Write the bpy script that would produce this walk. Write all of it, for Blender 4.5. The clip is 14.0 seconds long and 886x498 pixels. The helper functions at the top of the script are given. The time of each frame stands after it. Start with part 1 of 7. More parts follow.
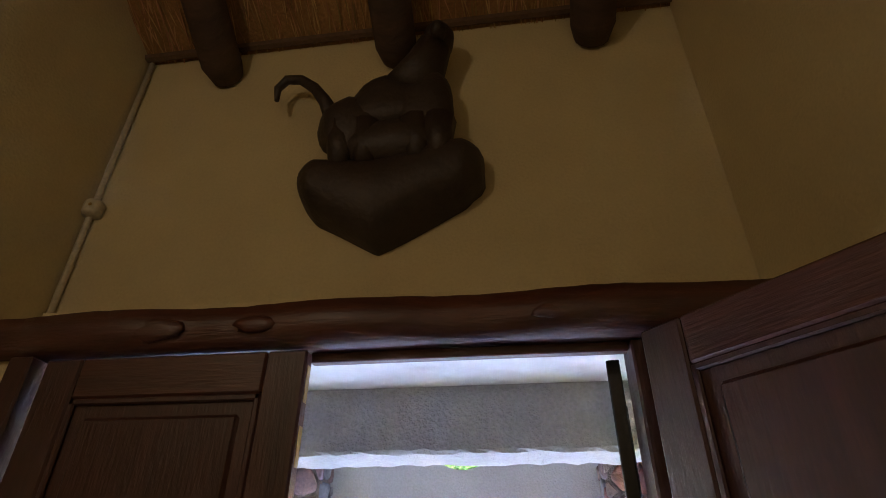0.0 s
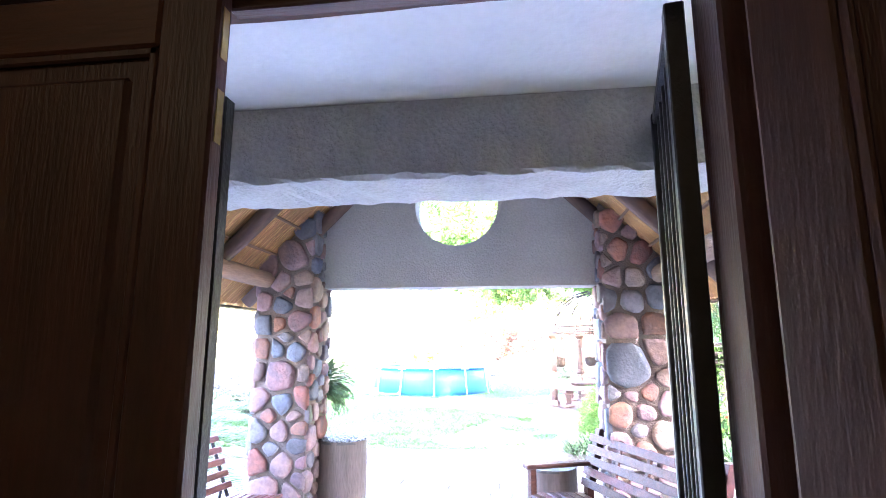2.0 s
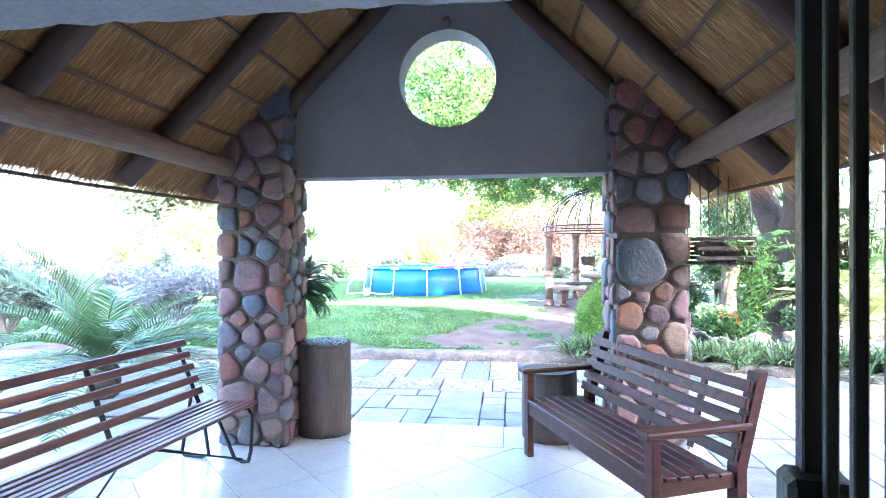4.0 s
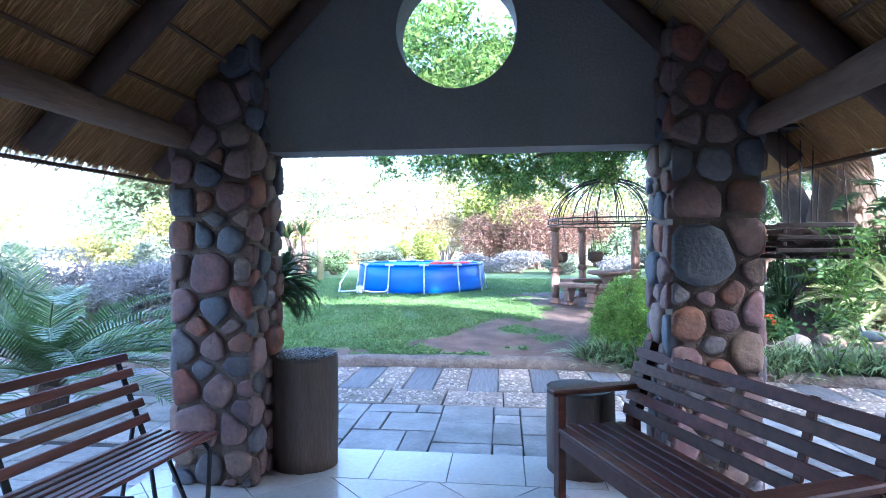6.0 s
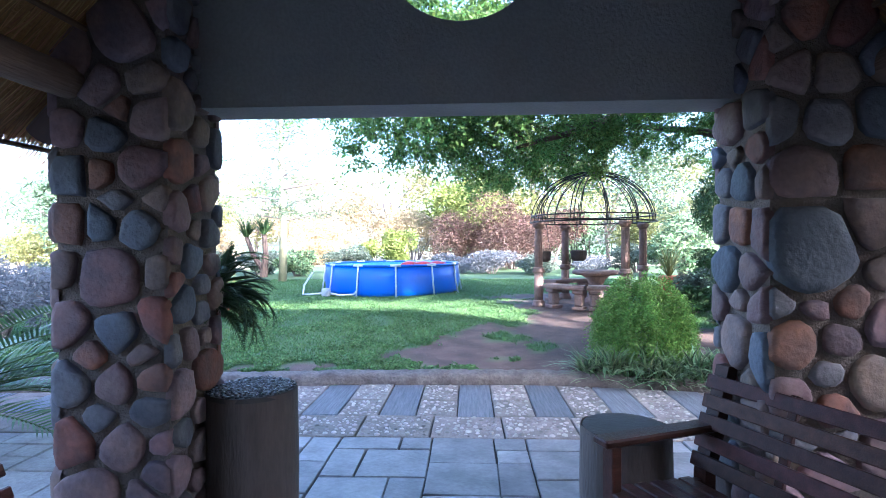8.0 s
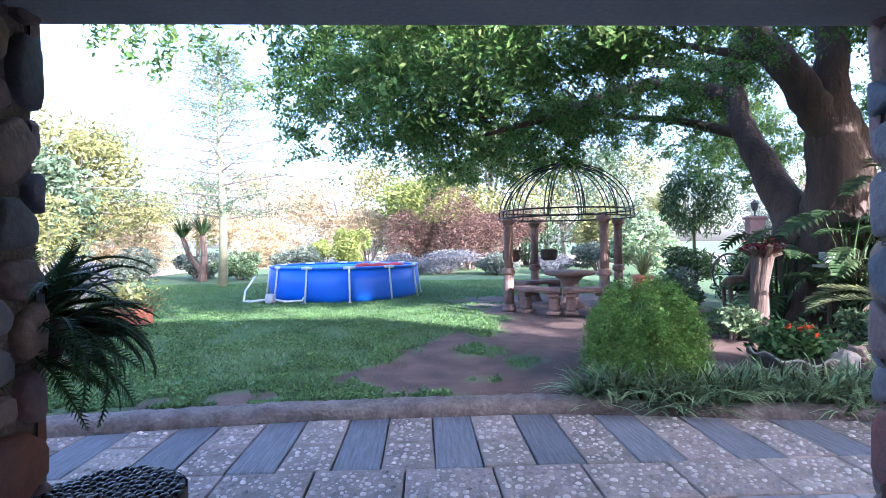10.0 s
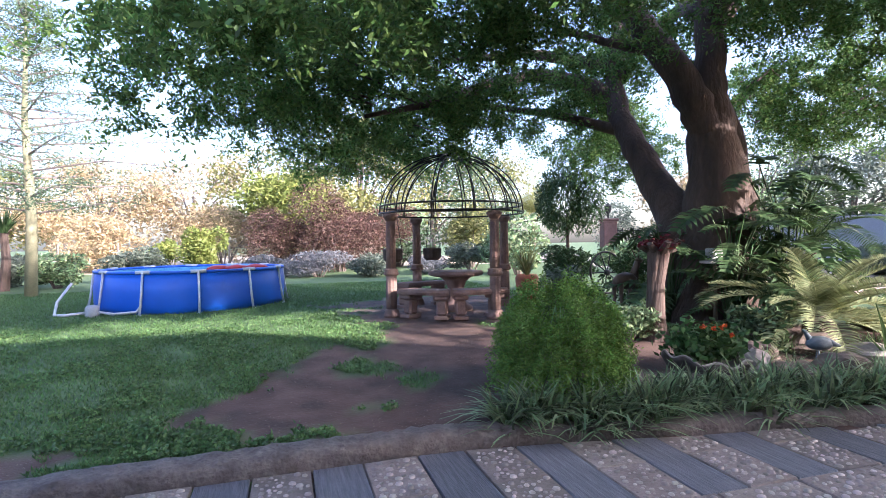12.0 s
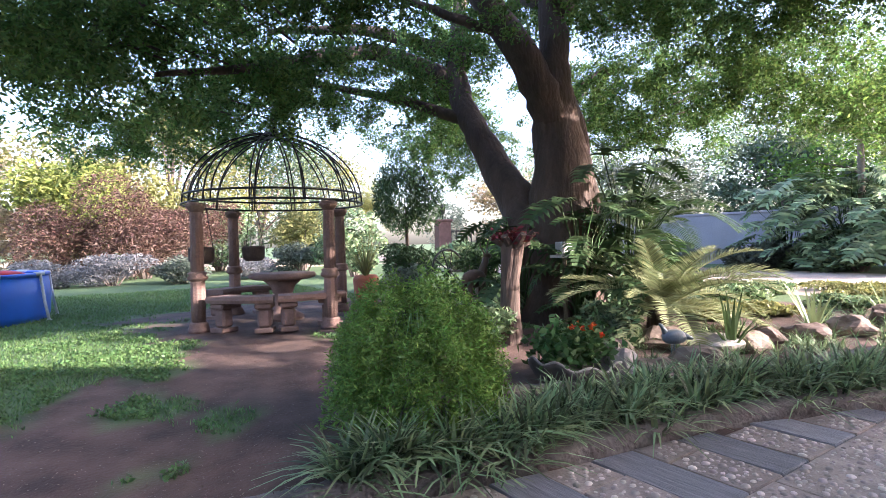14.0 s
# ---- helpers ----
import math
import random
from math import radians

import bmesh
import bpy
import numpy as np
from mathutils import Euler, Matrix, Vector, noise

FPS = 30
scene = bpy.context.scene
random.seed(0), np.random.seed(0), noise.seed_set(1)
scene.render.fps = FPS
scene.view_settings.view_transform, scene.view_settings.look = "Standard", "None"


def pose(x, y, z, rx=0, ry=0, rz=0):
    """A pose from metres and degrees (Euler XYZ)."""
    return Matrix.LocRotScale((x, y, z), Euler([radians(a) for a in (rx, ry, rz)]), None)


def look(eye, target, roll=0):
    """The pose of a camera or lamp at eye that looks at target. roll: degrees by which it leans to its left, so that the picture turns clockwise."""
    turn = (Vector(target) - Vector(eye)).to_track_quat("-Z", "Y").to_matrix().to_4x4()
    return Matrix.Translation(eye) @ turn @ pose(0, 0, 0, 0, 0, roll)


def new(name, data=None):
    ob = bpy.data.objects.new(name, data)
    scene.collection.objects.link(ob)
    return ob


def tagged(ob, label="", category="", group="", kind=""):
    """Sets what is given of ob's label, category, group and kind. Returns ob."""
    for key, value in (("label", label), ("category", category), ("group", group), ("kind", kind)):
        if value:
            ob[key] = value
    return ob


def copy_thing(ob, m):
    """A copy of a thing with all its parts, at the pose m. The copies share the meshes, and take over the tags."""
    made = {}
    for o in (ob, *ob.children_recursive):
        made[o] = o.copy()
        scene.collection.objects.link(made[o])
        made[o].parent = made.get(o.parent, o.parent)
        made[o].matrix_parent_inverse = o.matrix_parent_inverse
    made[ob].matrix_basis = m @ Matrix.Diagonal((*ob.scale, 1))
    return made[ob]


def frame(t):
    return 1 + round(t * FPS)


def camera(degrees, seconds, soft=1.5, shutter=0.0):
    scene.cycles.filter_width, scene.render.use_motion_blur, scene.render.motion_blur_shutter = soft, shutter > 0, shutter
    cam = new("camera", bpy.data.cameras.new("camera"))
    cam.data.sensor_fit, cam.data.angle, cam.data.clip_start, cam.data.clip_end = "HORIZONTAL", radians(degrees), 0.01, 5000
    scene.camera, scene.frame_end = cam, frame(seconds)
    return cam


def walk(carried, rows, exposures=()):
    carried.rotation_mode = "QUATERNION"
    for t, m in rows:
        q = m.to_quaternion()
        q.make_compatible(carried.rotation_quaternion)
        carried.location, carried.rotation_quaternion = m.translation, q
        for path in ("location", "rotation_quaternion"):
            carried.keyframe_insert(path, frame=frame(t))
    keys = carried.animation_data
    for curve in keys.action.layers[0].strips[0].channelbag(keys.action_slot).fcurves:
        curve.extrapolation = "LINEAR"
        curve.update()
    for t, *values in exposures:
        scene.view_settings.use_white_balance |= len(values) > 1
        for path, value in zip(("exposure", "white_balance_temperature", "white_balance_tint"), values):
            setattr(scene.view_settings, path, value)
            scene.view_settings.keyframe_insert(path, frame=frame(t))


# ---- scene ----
cam = camera(79.2, 14.0, soft=0.8)
METRES, EYE, TILT, LEAN, TURN = 6.1, 1.77, 0.0, 0.0, 8.2
ROWS = [
    (0.0, 0.0, 0.0, 0.0, -0.26, 30.56, -0.44),
    (0.5, 0.0008, 0.0179, -0.0062, -0.31, 26.5, -0.38),
    (1.0, 0.0019, 0.0373, -0.013, -0.29, 20.9, -0.29),
    (1.5, 0.0027, 0.0611, -0.019, -0.43, 15.38, -0.07),
    (2.0, 0.0043, 0.0857, -0.0238, -0.67, 10.25, -0.02),
    (2.5, 0.0097, 0.111, -0.0274, -0.82, 4.71, 0.09),
    (3.0, 0.0123, 0.1349, -0.0294, -0.96, 1.2, 0.16),
    (5.5, 0.0052, 0.2857, -0.0353, -1.63, -0.52, 0.22),
    (6.0, 0.0018, 0.3247, -0.0379, -1.8, -0.52, 0.2),
    (6.5, -0.0004, 0.3646, -0.0395, -2.2, -0.5, 0.22),
    (7.0, -0.0076, 0.4031, -0.0399, -3.01, -0.46, 0.23),
    (7.5, -0.0153, 0.443, -0.0428, -4.25, -0.47, 0.25),
]
GARDEN_ROWS = [
    (10, (-0.731, 4.035, 1.488), (-0.652, 6.033, 1.468), -0.8),
    (10.5, (-0.768, 4.348, 1.48), (-0.611, 6.342, 1.461), -0.9),
    (11, (-0.796, 4.632, 1.453), (-0.521, 6.613, 1.435), -0.9),
    (11.5, (-0.816, 4.895, 1.442), (-0.402, 6.852, 1.423), -0.9),
    (12, (-0.802, 5.148, 1.422), (-0.236, 7.066, 1.402), -0.9),
    (12.5, (-0.73, 5.425, 1.4), (-0.009, 7.291, 1.38), -1.1),
    (13, (-0.644, 5.715, 1.369), (0.22, 7.518, 1.352), -1.1),
    (13.5, (-0.546, 5.958, 1.351), (0.454, 7.69, 1.333), -1.2),
    (14, (-0.392, 6.196, 1.323), (0.727, 7.854, 1.301), -1.4),
]
EXPOSURES = [(0.0, 7.2, 6100, 30), (1.0, 7.3, 6000, 32), (2.0, 6.85, 5800, 32), (3.0, 6.45, 5600, 31), (4.2, 5.0, 5300, 16), (5.3, 4.15, 5050, 17), (6.5, 3.75, 5050, 17), (7.5, 3.58, 5100, 16), (9.0, 3.22, 5080, 27), (10.0, 2.97, 5180, 27), (11.0, 2.68, 5180, 27), (12.0, 2.38, 5650, 27), (14.0, 2.58, 5950, 27)]
walk(cam, [(t, pose(0, 0, EYE, TILT, LEAN, TURN) @ pose(METRES * x, METRES * y, METRES * z, 90 + pitch, roll, yaw)) for t, x, y, z, yaw, pitch, roll in ROWS] + [(t, look(eye, aim, roll)) for t, eye, aim, roll in GARDEN_ROWS], EXPOSURES)

# ---- daylight ----
SUN_ELEVATION, SUN_AZIMUTH = radians(21), radians(40)      # azimuth: degrees to the right of "behind the house"
SUN_DIR = Vector((math.sin(SUN_AZIMUTH) * math.cos(SUN_ELEVATION), -math.cos(SUN_AZIMUTH) * math.cos(SUN_ELEVATION), math.sin(SUN_ELEVATION)))
world = bpy.data.worlds.new("sky")
world.use_nodes = True
scene.world = world
_n = world.node_tree.nodes
_sky = _n.new("ShaderNodeTexSky")
_sky.sky_type, _sky.sun_disc = "NISHITA", False
_sky.sun_elevation, _sky.sun_rotation = SUN_ELEVATION, math.atan2(SUN_DIR.x, SUN_DIR.y)
_sky.dust_density = 3.0
_n["Background"].inputs["Strength"].default_value = 0.15
world.node_tree.links.new(_sky.outputs["Color"], _n["Background"].inputs["Color"])
sun_data = bpy.data.lights.new("sun", "SUN")
sun_data.energy, sun_data.angle, sun_data.color = 4.2, radians(0.53), (1.0, 0.88, 0.70)
sun = new("sun", sun_data)
sun.matrix_world = look(SUN_DIR * 40, (0, 0, 0))


def lamp(name, place, power, size, colour):
    d = bpy.data.lights.new(name, "POINT")
    d.energy, d.shadow_soft_size, d.color = power, size, colour
    ob = new(name, d)
    ob.location = place
    return ob


# ---- materials ----
def mat(name, base, rough=0.7, metal=0.0, vary=0.25, scale=6.0, bump=0.3, bump_scale=40.0, second=None, stretch=(1, 1, 1), blend=0.5, sheen=0.0, per_object=0.0, per_island=0.0, through_light=0.0, coords="Object", spec=0.5, detail=6.0, bump_dist=0.01):
    """A surface with two scales of variation and fine relief."""
    m = bpy.data.materials.new(name)
    m.use_nodes = True
    n, l = m.node_tree.nodes, m.node_tree.links
    p = n["Principled BSDF"]
    tc = n.new("ShaderNodeTexCoord")
    mp = n.new("ShaderNodeMapping")
    mp.inputs["Scale"].default_value = stretch
    l.new(tc.outputs[coords], mp.inputs["Vector"])
    big = n.new("ShaderNodeTexNoise")
    big.inputs["Scale"].default_value, big.inputs["Detail"].default_value = scale, detail
    fine = n.new("ShaderNodeTexNoise")
    fine.inputs["Scale"].default_value, fine.inputs["Detail"].default_value = bump_scale, 8.0
    for t in (big, fine):
        l.new(mp.outputs["Vector"], t.inputs["Vector"])
    ramp = n.new("ShaderNodeValToRGB")
    a, b = Vector(base), Vector(second or [c * (1 - vary) for c in base])
    ramp.color_ramp.elements[0].position, ramp.color_ramp.elements[1].position = 0.5 - 0.22, 0.5 + 0.22
    ramp.color_ramp.elements[0].color, ramp.color_ramp.elements[1].color = (*b, 1), (*a, 1)
    l.new(big.outputs["Fac"], ramp.inputs["Fac"])
    mix = n.new("ShaderNodeMix")
    mix.data_type, mix.blend_type = "RGBA", "MULTIPLY"
    mix.inputs["Factor"].default_value = blend
    r2 = n.new("ShaderNodeValToRGB")
    r2.color_ramp.elements[0].position, r2.color_ramp.elements[1].position = 0.3, 0.7
    r2.color_ramp.elements[0].color = (0.45, 0.45, 0.45, 1)
    l.new(fine.outputs["Fac"], r2.inputs["Fac"])
    l.new(ramp.outputs["Color"], mix.inputs["A"])
    l.new(r2.outputs["Color"], mix.inputs["B"])
    colour = mix.outputs["Result"]
    for amount, node, socket in ((per_object, "ShaderNodeObjectInfo", "Random"), (per_island, "ShaderNodeNewGeometry", "Random Per Island")):
        if amount:
            o = n.new(node)
            hsv = n.new("ShaderNodeHueSaturation")
            mr = n.new("ShaderNodeMapRange")
            mr.inputs["To Min"].default_value, mr.inputs["To Max"].default_value = 1 - amount, 1 + amount
            l.new(o.outputs[socket], mr.inputs["Value"])
            l.new(mr.outputs["Result"], hsv.inputs["Value"])
            mr2 = n.new("ShaderNodeMapRange")
            mr2.inputs["To Min"].default_value, mr2.inputs["To Max"].default_value = 0.5 - amount * 0.06, 0.5 + amount * 0.06
            wn = n.new("ShaderNodeTexWhiteNoise")
            wn.noise_dimensions = "1D"
            l.new(o.outputs[socket], wn.inputs["W"])
            l.new(wn.outputs["Value"], mr2.inputs["Value"])
            l.new(mr2.outputs["Result"], hsv.inputs["Hue"])
            l.new(colour, hsv.inputs["Color"])
            colour = hsv.outputs["Color"]
    l.new(colour, p.inputs["Base Color"])
    rr = n.new("ShaderNodeMapRange")
    rr.inputs["To Min"].default_value, rr.inputs["To Max"].default_value = max(rough - 0.12, 0.03), min(rough + 0.12, 1)
    l.new(fine.outputs["Fac"], rr.inputs["Value"])
    l.new(rr.outputs["Result"], p.inputs["Roughness"])
    p.inputs["Metallic"].default_value = metal
    p.inputs["Specular IOR Level"].default_value = spec
    if bump:
        bp = n.new("ShaderNodeBump")
        bp.inputs["Strength"].default_value, bp.inputs["Distance"].default_value = bump, bump_dist
        l.new(fine.outputs["Fac"], bp.inputs["Height"])
        l.new(bp.outputs["Normal"], p.inputs["Normal"])
    if through_light:
        tr = n.new("ShaderNodeBsdfTranslucent")
        l.new(colour, tr.inputs["Color"])
        ms = n.new("ShaderNodeMixShader")
        ms.inputs["Fac"].default_value = through_light
        l.new(p.outputs["BSDF"], ms.inputs[1])
        l.new(tr.outputs["BSDF"], ms.inputs[2])
        l.new(ms.outputs["Shader"], n["Material Output"].inputs["Surface"])
    return m


def leaf_mat(name, base, vary=0.45, through_light=0.4, rough=0.5):
    return mat(name, base, rough, vary=0.3, scale=2.5, bump=0.0, per_island=vary, through_light=through_light, blend=0.15, spec=0.3)


PLASTER_IN = mat("cream_plaster", (0.62, 0.52, 0.30), 0.9, vary=0.12, scale=2.0, bump=0.5, bump_scale=60, blend=0.15)
PLASTER_OUT = mat("grey_plaster", (0.34, 0.33, 0.32), 0.9, vary=0.2, scale=1.7, bump=0.6, bump_scale=55, blend=0.3)
PLASTER_BEAM = mat("rough_plaster", (0.40, 0.395, 0.39), 0.95, vary=0.15, scale=9, bump=0.9, bump_scale=70, blend=0.35)
CEILING_WHITE = mat("white_ceiling", (0.72, 0.72, 0.72), 0.9, vary=0.08, scale=3, bump=0.2, blend=0.1)
MAHOGANY = mat("mahogany", (0.070, 0.022, 0.016), 0.45, second=(0.036, 0.012, 0.010), scale=3.5, stretch=(6, 6, 0.6), bump=0.2, bump_scale=25, blend=0.5)
MAHOGANY_H = mat("mahogany_across", (0.11, 0.034, 0.02), 0.42, second=(0.048, 0.016, 0.011), scale=3.5, stretch=(0.6, 6, 6), bump=0.2, bump_scale=25, blend=0.5)
BENCH_WOOD = mat("varnished_bench_wood", (0.080, 0.028, 0.019), 0.45, second=(0.040, 0.015, 0.011), scale=3, stretch=(8, 0.7, 8), bump=0.25, bump_scale=22, per_object=0.25, spec=0.18)
IRON = mat("black_iron", (0.016, 0.016, 0.018), 0.45, metal=0.3, vary=0.4, bump=0.2, bump_scale=90)
BRASS = mat("brass", (0.55, 0.40, 0.16), 0.35, metal=1.0, vary=0.3)
PVC = mat("white_plastic", (0.62, 0.56, 0.42), 0.45, vary=0.1, bump=0.05)
POLE_WOOD = mat("weathered_pole", (0.25, 0.17, 0.115), 0.85, second=(0.14, 0.09, 0.06), scale=3, stretch=(5, 0.6, 5), bump=0.7, bump_scale=18)
RAFTER_WOOD = mat("dark_pole", (0.115, 0.066, 0.045), 0.85, second=(0.06, 0.036, 0.026), scale=3, stretch=(1, 4, 1), bump=0.6, bump_scale=18)
THATCH = mat("thatch", (0.44, 0.24, 0.08), 0.95, second=(0.23, 0.11, 0.038), scale=2.2, stretch=(1, 1, 1), bump=1.0, bump_scale=60, blend=0.6)
STRAW = mat("straw", (0.50, 0.29, 0.11), 0.9, second=(0.30, 0.165, 0.065), scale=3.0, bump=0.0, per_island=0.45, blend=0.2)
BATTEN = mat("batten_cane", (0.17, 0.10, 0.055), 0.9, bump=0.4)
MORTAR = mat("mortar", (0.19, 0.15, 0.125), 0.95, vary=0.3, scale=5, bump=1.0, bump_scale=90)
STONE_COLOURS = {"pink": (0.29, 0.165, 0.145), "blue": (0.135, 0.148, 0.172), "rust": (0.30, 0.12, 0.07), "tan": (0.26, 0.175, 0.13), "grey": (0.18, 0.17, 0.175), "plum": (0.165, 0.095, 0.10)}
STONE_SECOND = {"pink": (0.13, 0.10, 0.115), "blue": (0.085, 0.095, 0.12), "rust": (0.12, 0.075, 0.07), "tan": (0.13, 0.10, 0.095), "grey": (0.10, 0.095, 0.105), "plum": (0.24, 0.17, 0.15)}
STONE_MATS = {k: mat("stone_" + k, c, 0.8, second=STONE_SECOND[k], scale=6, bump=0.8, bump_scale=38, blend=0.5, per_object=0.25, detail=9) for k, c in STONE_COLOURS.items()}
TILE = mat("cream_floor_tile", (0.50, 0.47, 0.43), 0.22, vary=0.12, scale=3, bump=0.05, bump_scale=30, per_object=0.05, blend=0.2)
GROUT = mat("grout", (0.16, 0.14, 0.125), 0.95, vary=0.2)
SLATE = mat("slate_paver", (0.31, 0.298, 0.292), 0.6, second=(0.17, 0.165, 0.165), scale=4, bump=0.6, bump_scale=30, per_object=0.22)
PALE_SLAB = mat("pale_paver", (0.46, 0.43, 0.40), 0.75, second=(0.30, 0.28, 0.26), scale=5, bump=0.7, bump_scale=35, per_object=0.18)
PEBBLE_SLAB = mat("pebble_slab", (0.30, 0.25, 0.21), 0.85, second=(0.17, 0.14, 0.12), scale=6, bump=1.0, bump_scale=55, per_object=0.2)
PEBBLE = mat("pebbles", (0.44, 0.375, 0.325), 0.6, vary=0.3, scale=8, bump=0.2, per_island=0.5)
PLANK_SLAB = mat("wood_grain_slab", (0.215, 0.22, 0.235), 0.7, second=(0.11, 0.115, 0.125), scale=4, stretch=(14, 0.8, 1), bump=1.0, bump_scale=14, per_object=0.2, bump_dist=0.02)
CONCRETE = mat("kerb_concrete", (0.21, 0.18, 0.16), 0.95, second=(0.10, 0.083, 0.073), scale=7, bump=1.0, bump_scale=32, bump_dist=0.025, blend=0.7)
JOINT_DIRT = mat("joint_dirt", (0.075, 0.062, 0.055), 0.95, bump=0.6)
STUMP_PAINT = mat("brown_stump", (0.135, 0.10, 0.08), 0.75, second=(0.085, 0.062, 0.05), scale=3, stretch=(4, 4, 0.7), bump=0.7, bump_scale=16)
STUMP_TOP = mat("dark_cut_wood", (0.075, 0.062, 0.055), 0.7, vary=0.4, scale=6, bump=0.5)
PEBBLE_DARK = mat("dark_pebbles", (0.05, 0.05, 0.053), 0.28, vary=0.4, bump=0.1, per_island=0.5)
POOL_BLUE = mat("blue_pool_vinyl", (0.012, 0.12, 0.62), 0.4, second=(0.012, 0.10, 0.52), scale=1.5, bump=0.15, bump_scale=6, blend=0.1)
POOL_LINER = mat("pale_pool_liner", (0.10, 0.36, 0.62), 0.3, vary=0.15, bump=0.0)
POOL_WATER = mat("pool_water", (0.05, 0.26, 0.42), 0.05, vary=0.1, bump=0.4, bump_scale=5, blend=0.1)
WHITE_TUBE = mat("white_steel_tube", (0.62, 0.64, 0.66), 0.4, vary=0.08, bump=0.0)
RED_TOY = mat("red_plastic", (0.6, 0.035, 0.03), 0.35, vary=0.15, bump=0.0)
CAST_STONE = mat("pinkish_cast_concrete", (0.26, 0.165, 0.135), 0.9, second=(0.16, 0.10, 0.085), scale=6, bump=0.8, bump_scale=45)
BARK = mat("brown_bark", (0.12, 0.082, 0.063), 0.9, second=(0.055, 0.038, 0.031), scale=2.2, stretch=(2, 2, 0.6), bump=0.9, bump_scale=12, bump_dist=0.03)
BARK_PALE = mat("pale_bark", (0.20, 0.17, 0.12), 0.9, vary=0.35, scale=4, bump=0.6)
TERRACOTTA = mat("terracotta", (0.45, 0.15, 0.085), 0.8, vary=0.25, scale=5, bump=0.4)
ROCK_MAT = mat("garden_rock", (0.22, 0.165, 0.135), 0.9, second=(0.12, 0.09, 0.075), scale=5, bump=0.9, bump_scale=25, per_object=0.35)
ROCK_PALE = mat("pale_rock", (0.42, 0.39, 0.36), 0.85, second=(0.26, 0.23, 0.21), scale=5, bump=0.8, bump_scale=25)
DRIVE = mat("sandy_drive", (0.50, 0.41, 0.33), 0.95, vary=0.2, scale=1.2, bump=0.6, bump_scale=60)
WALL_GREY = mat("grey_boundary_wall", (0.36, 0.36, 0.39), 0.9, vary=0.15, scale=1.0, bump=0.3)
DARK_METAL = mat("dark_gate_metal", (0.03, 0.032, 0.036), 0.6, metal=0.4)
FIGURE_WOOD = mat("dark_carved_wood", (0.05, 0.032, 0.024), 0.55, vary=0.4, scale=9, bump=0.5, bump_scale=35)
WHITE_PAINT = mat("white_paint", (0.5, 0.5, 0.5), 0.6, vary=0.1)
SOIL = mat("dark_soil", (0.085, 0.058, 0.045), 0.95, vary=0.4, scale=8, bump=1.0, bump_scale=50)
LEAF_TREE = leaf_mat("tree_leaf", (0.125, 0.22, 0.055), vary=0.5, through_light=0.6)
LEAF_BRIGHT = leaf_mat("feathery_green_leaf", (0.165, 0.30, 0.06), vary=0.4, through_light=0.4)
LEAF_STRAP = leaf_mat("strap_leaf", (0.18, 0.265, 0.13), vary=0.75, through_light=0.25)
LEAF_CYCAD = leaf_mat("cycad_leaf", (0.105, 0.175, 0.06), vary=0.35, through_light=0.2, rough=0.4)
# paler than LEAF_CYCAD: the bed cycad's sunlight is put into the leaf colour
LEAF_CYCAD_SUNLIT = leaf_mat("sunlit_cycad_leaf", (0.30, 0.34, 0.17), vary=0.35, through_light=0.25)
LEAF_DARK = leaf_mat("dark_leaf", (0.055, 0.105, 0.038), vary=0.4, through_light=0.25, rough=0.6)
LEAF_GERANIUM = leaf_mat("geranium_leaf", (0.075, 0.16, 0.05), vary=0.4, through_light=0.3, rough=0.65)
LEAF_GREYGREEN = leaf_mat("grey_green_leaf", (0.145, 0.18, 0.135), vary=0.35)
LEAF_LAVENDER = leaf_mat("lavender_leaf", (0.19, 0.20, 0.21), vary=0.3)
LEAF_OLIVE = leaf_mat("olive_leaf", (0.24, 0.25, 0.09), vary=0.4)
LEAF_YELLOW = leaf_mat("yellow_green_leaf", (0.22, 0.27, 0.07), vary=0.35)
LEAF_STRAW = leaf_mat("dry_straw_leaf", (0.45, 0.36, 0.21), vary=0.35)
LEAF_RUSSET = leaf_mat("russet_leaf", (0.125, 0.075, 0.058), vary=0.55)
LEAF_SAGE = leaf_mat("feathery_sage_leaf", (0.085, 0.135, 0.075), vary=0.35, through_light=0.2)
TWIG = mat("grey_twig", (0.22, 0.18, 0.155), 0.9, vary=0.3, bump=0.3)
FLOWER_ORANGE = leaf_mat("orange_petal", (0.75, 0.12, 0.03), vary=0.25)
LITTER = leaf_mat("dry_leaf_litter", (0.16, 0.115, 0.07), vary=0.6, through_light=0.1)
GRASS_BLADE = leaf_mat("grass_blade", (0.115, 0.215, 0.07), vary=0.4, through_light=0.3)



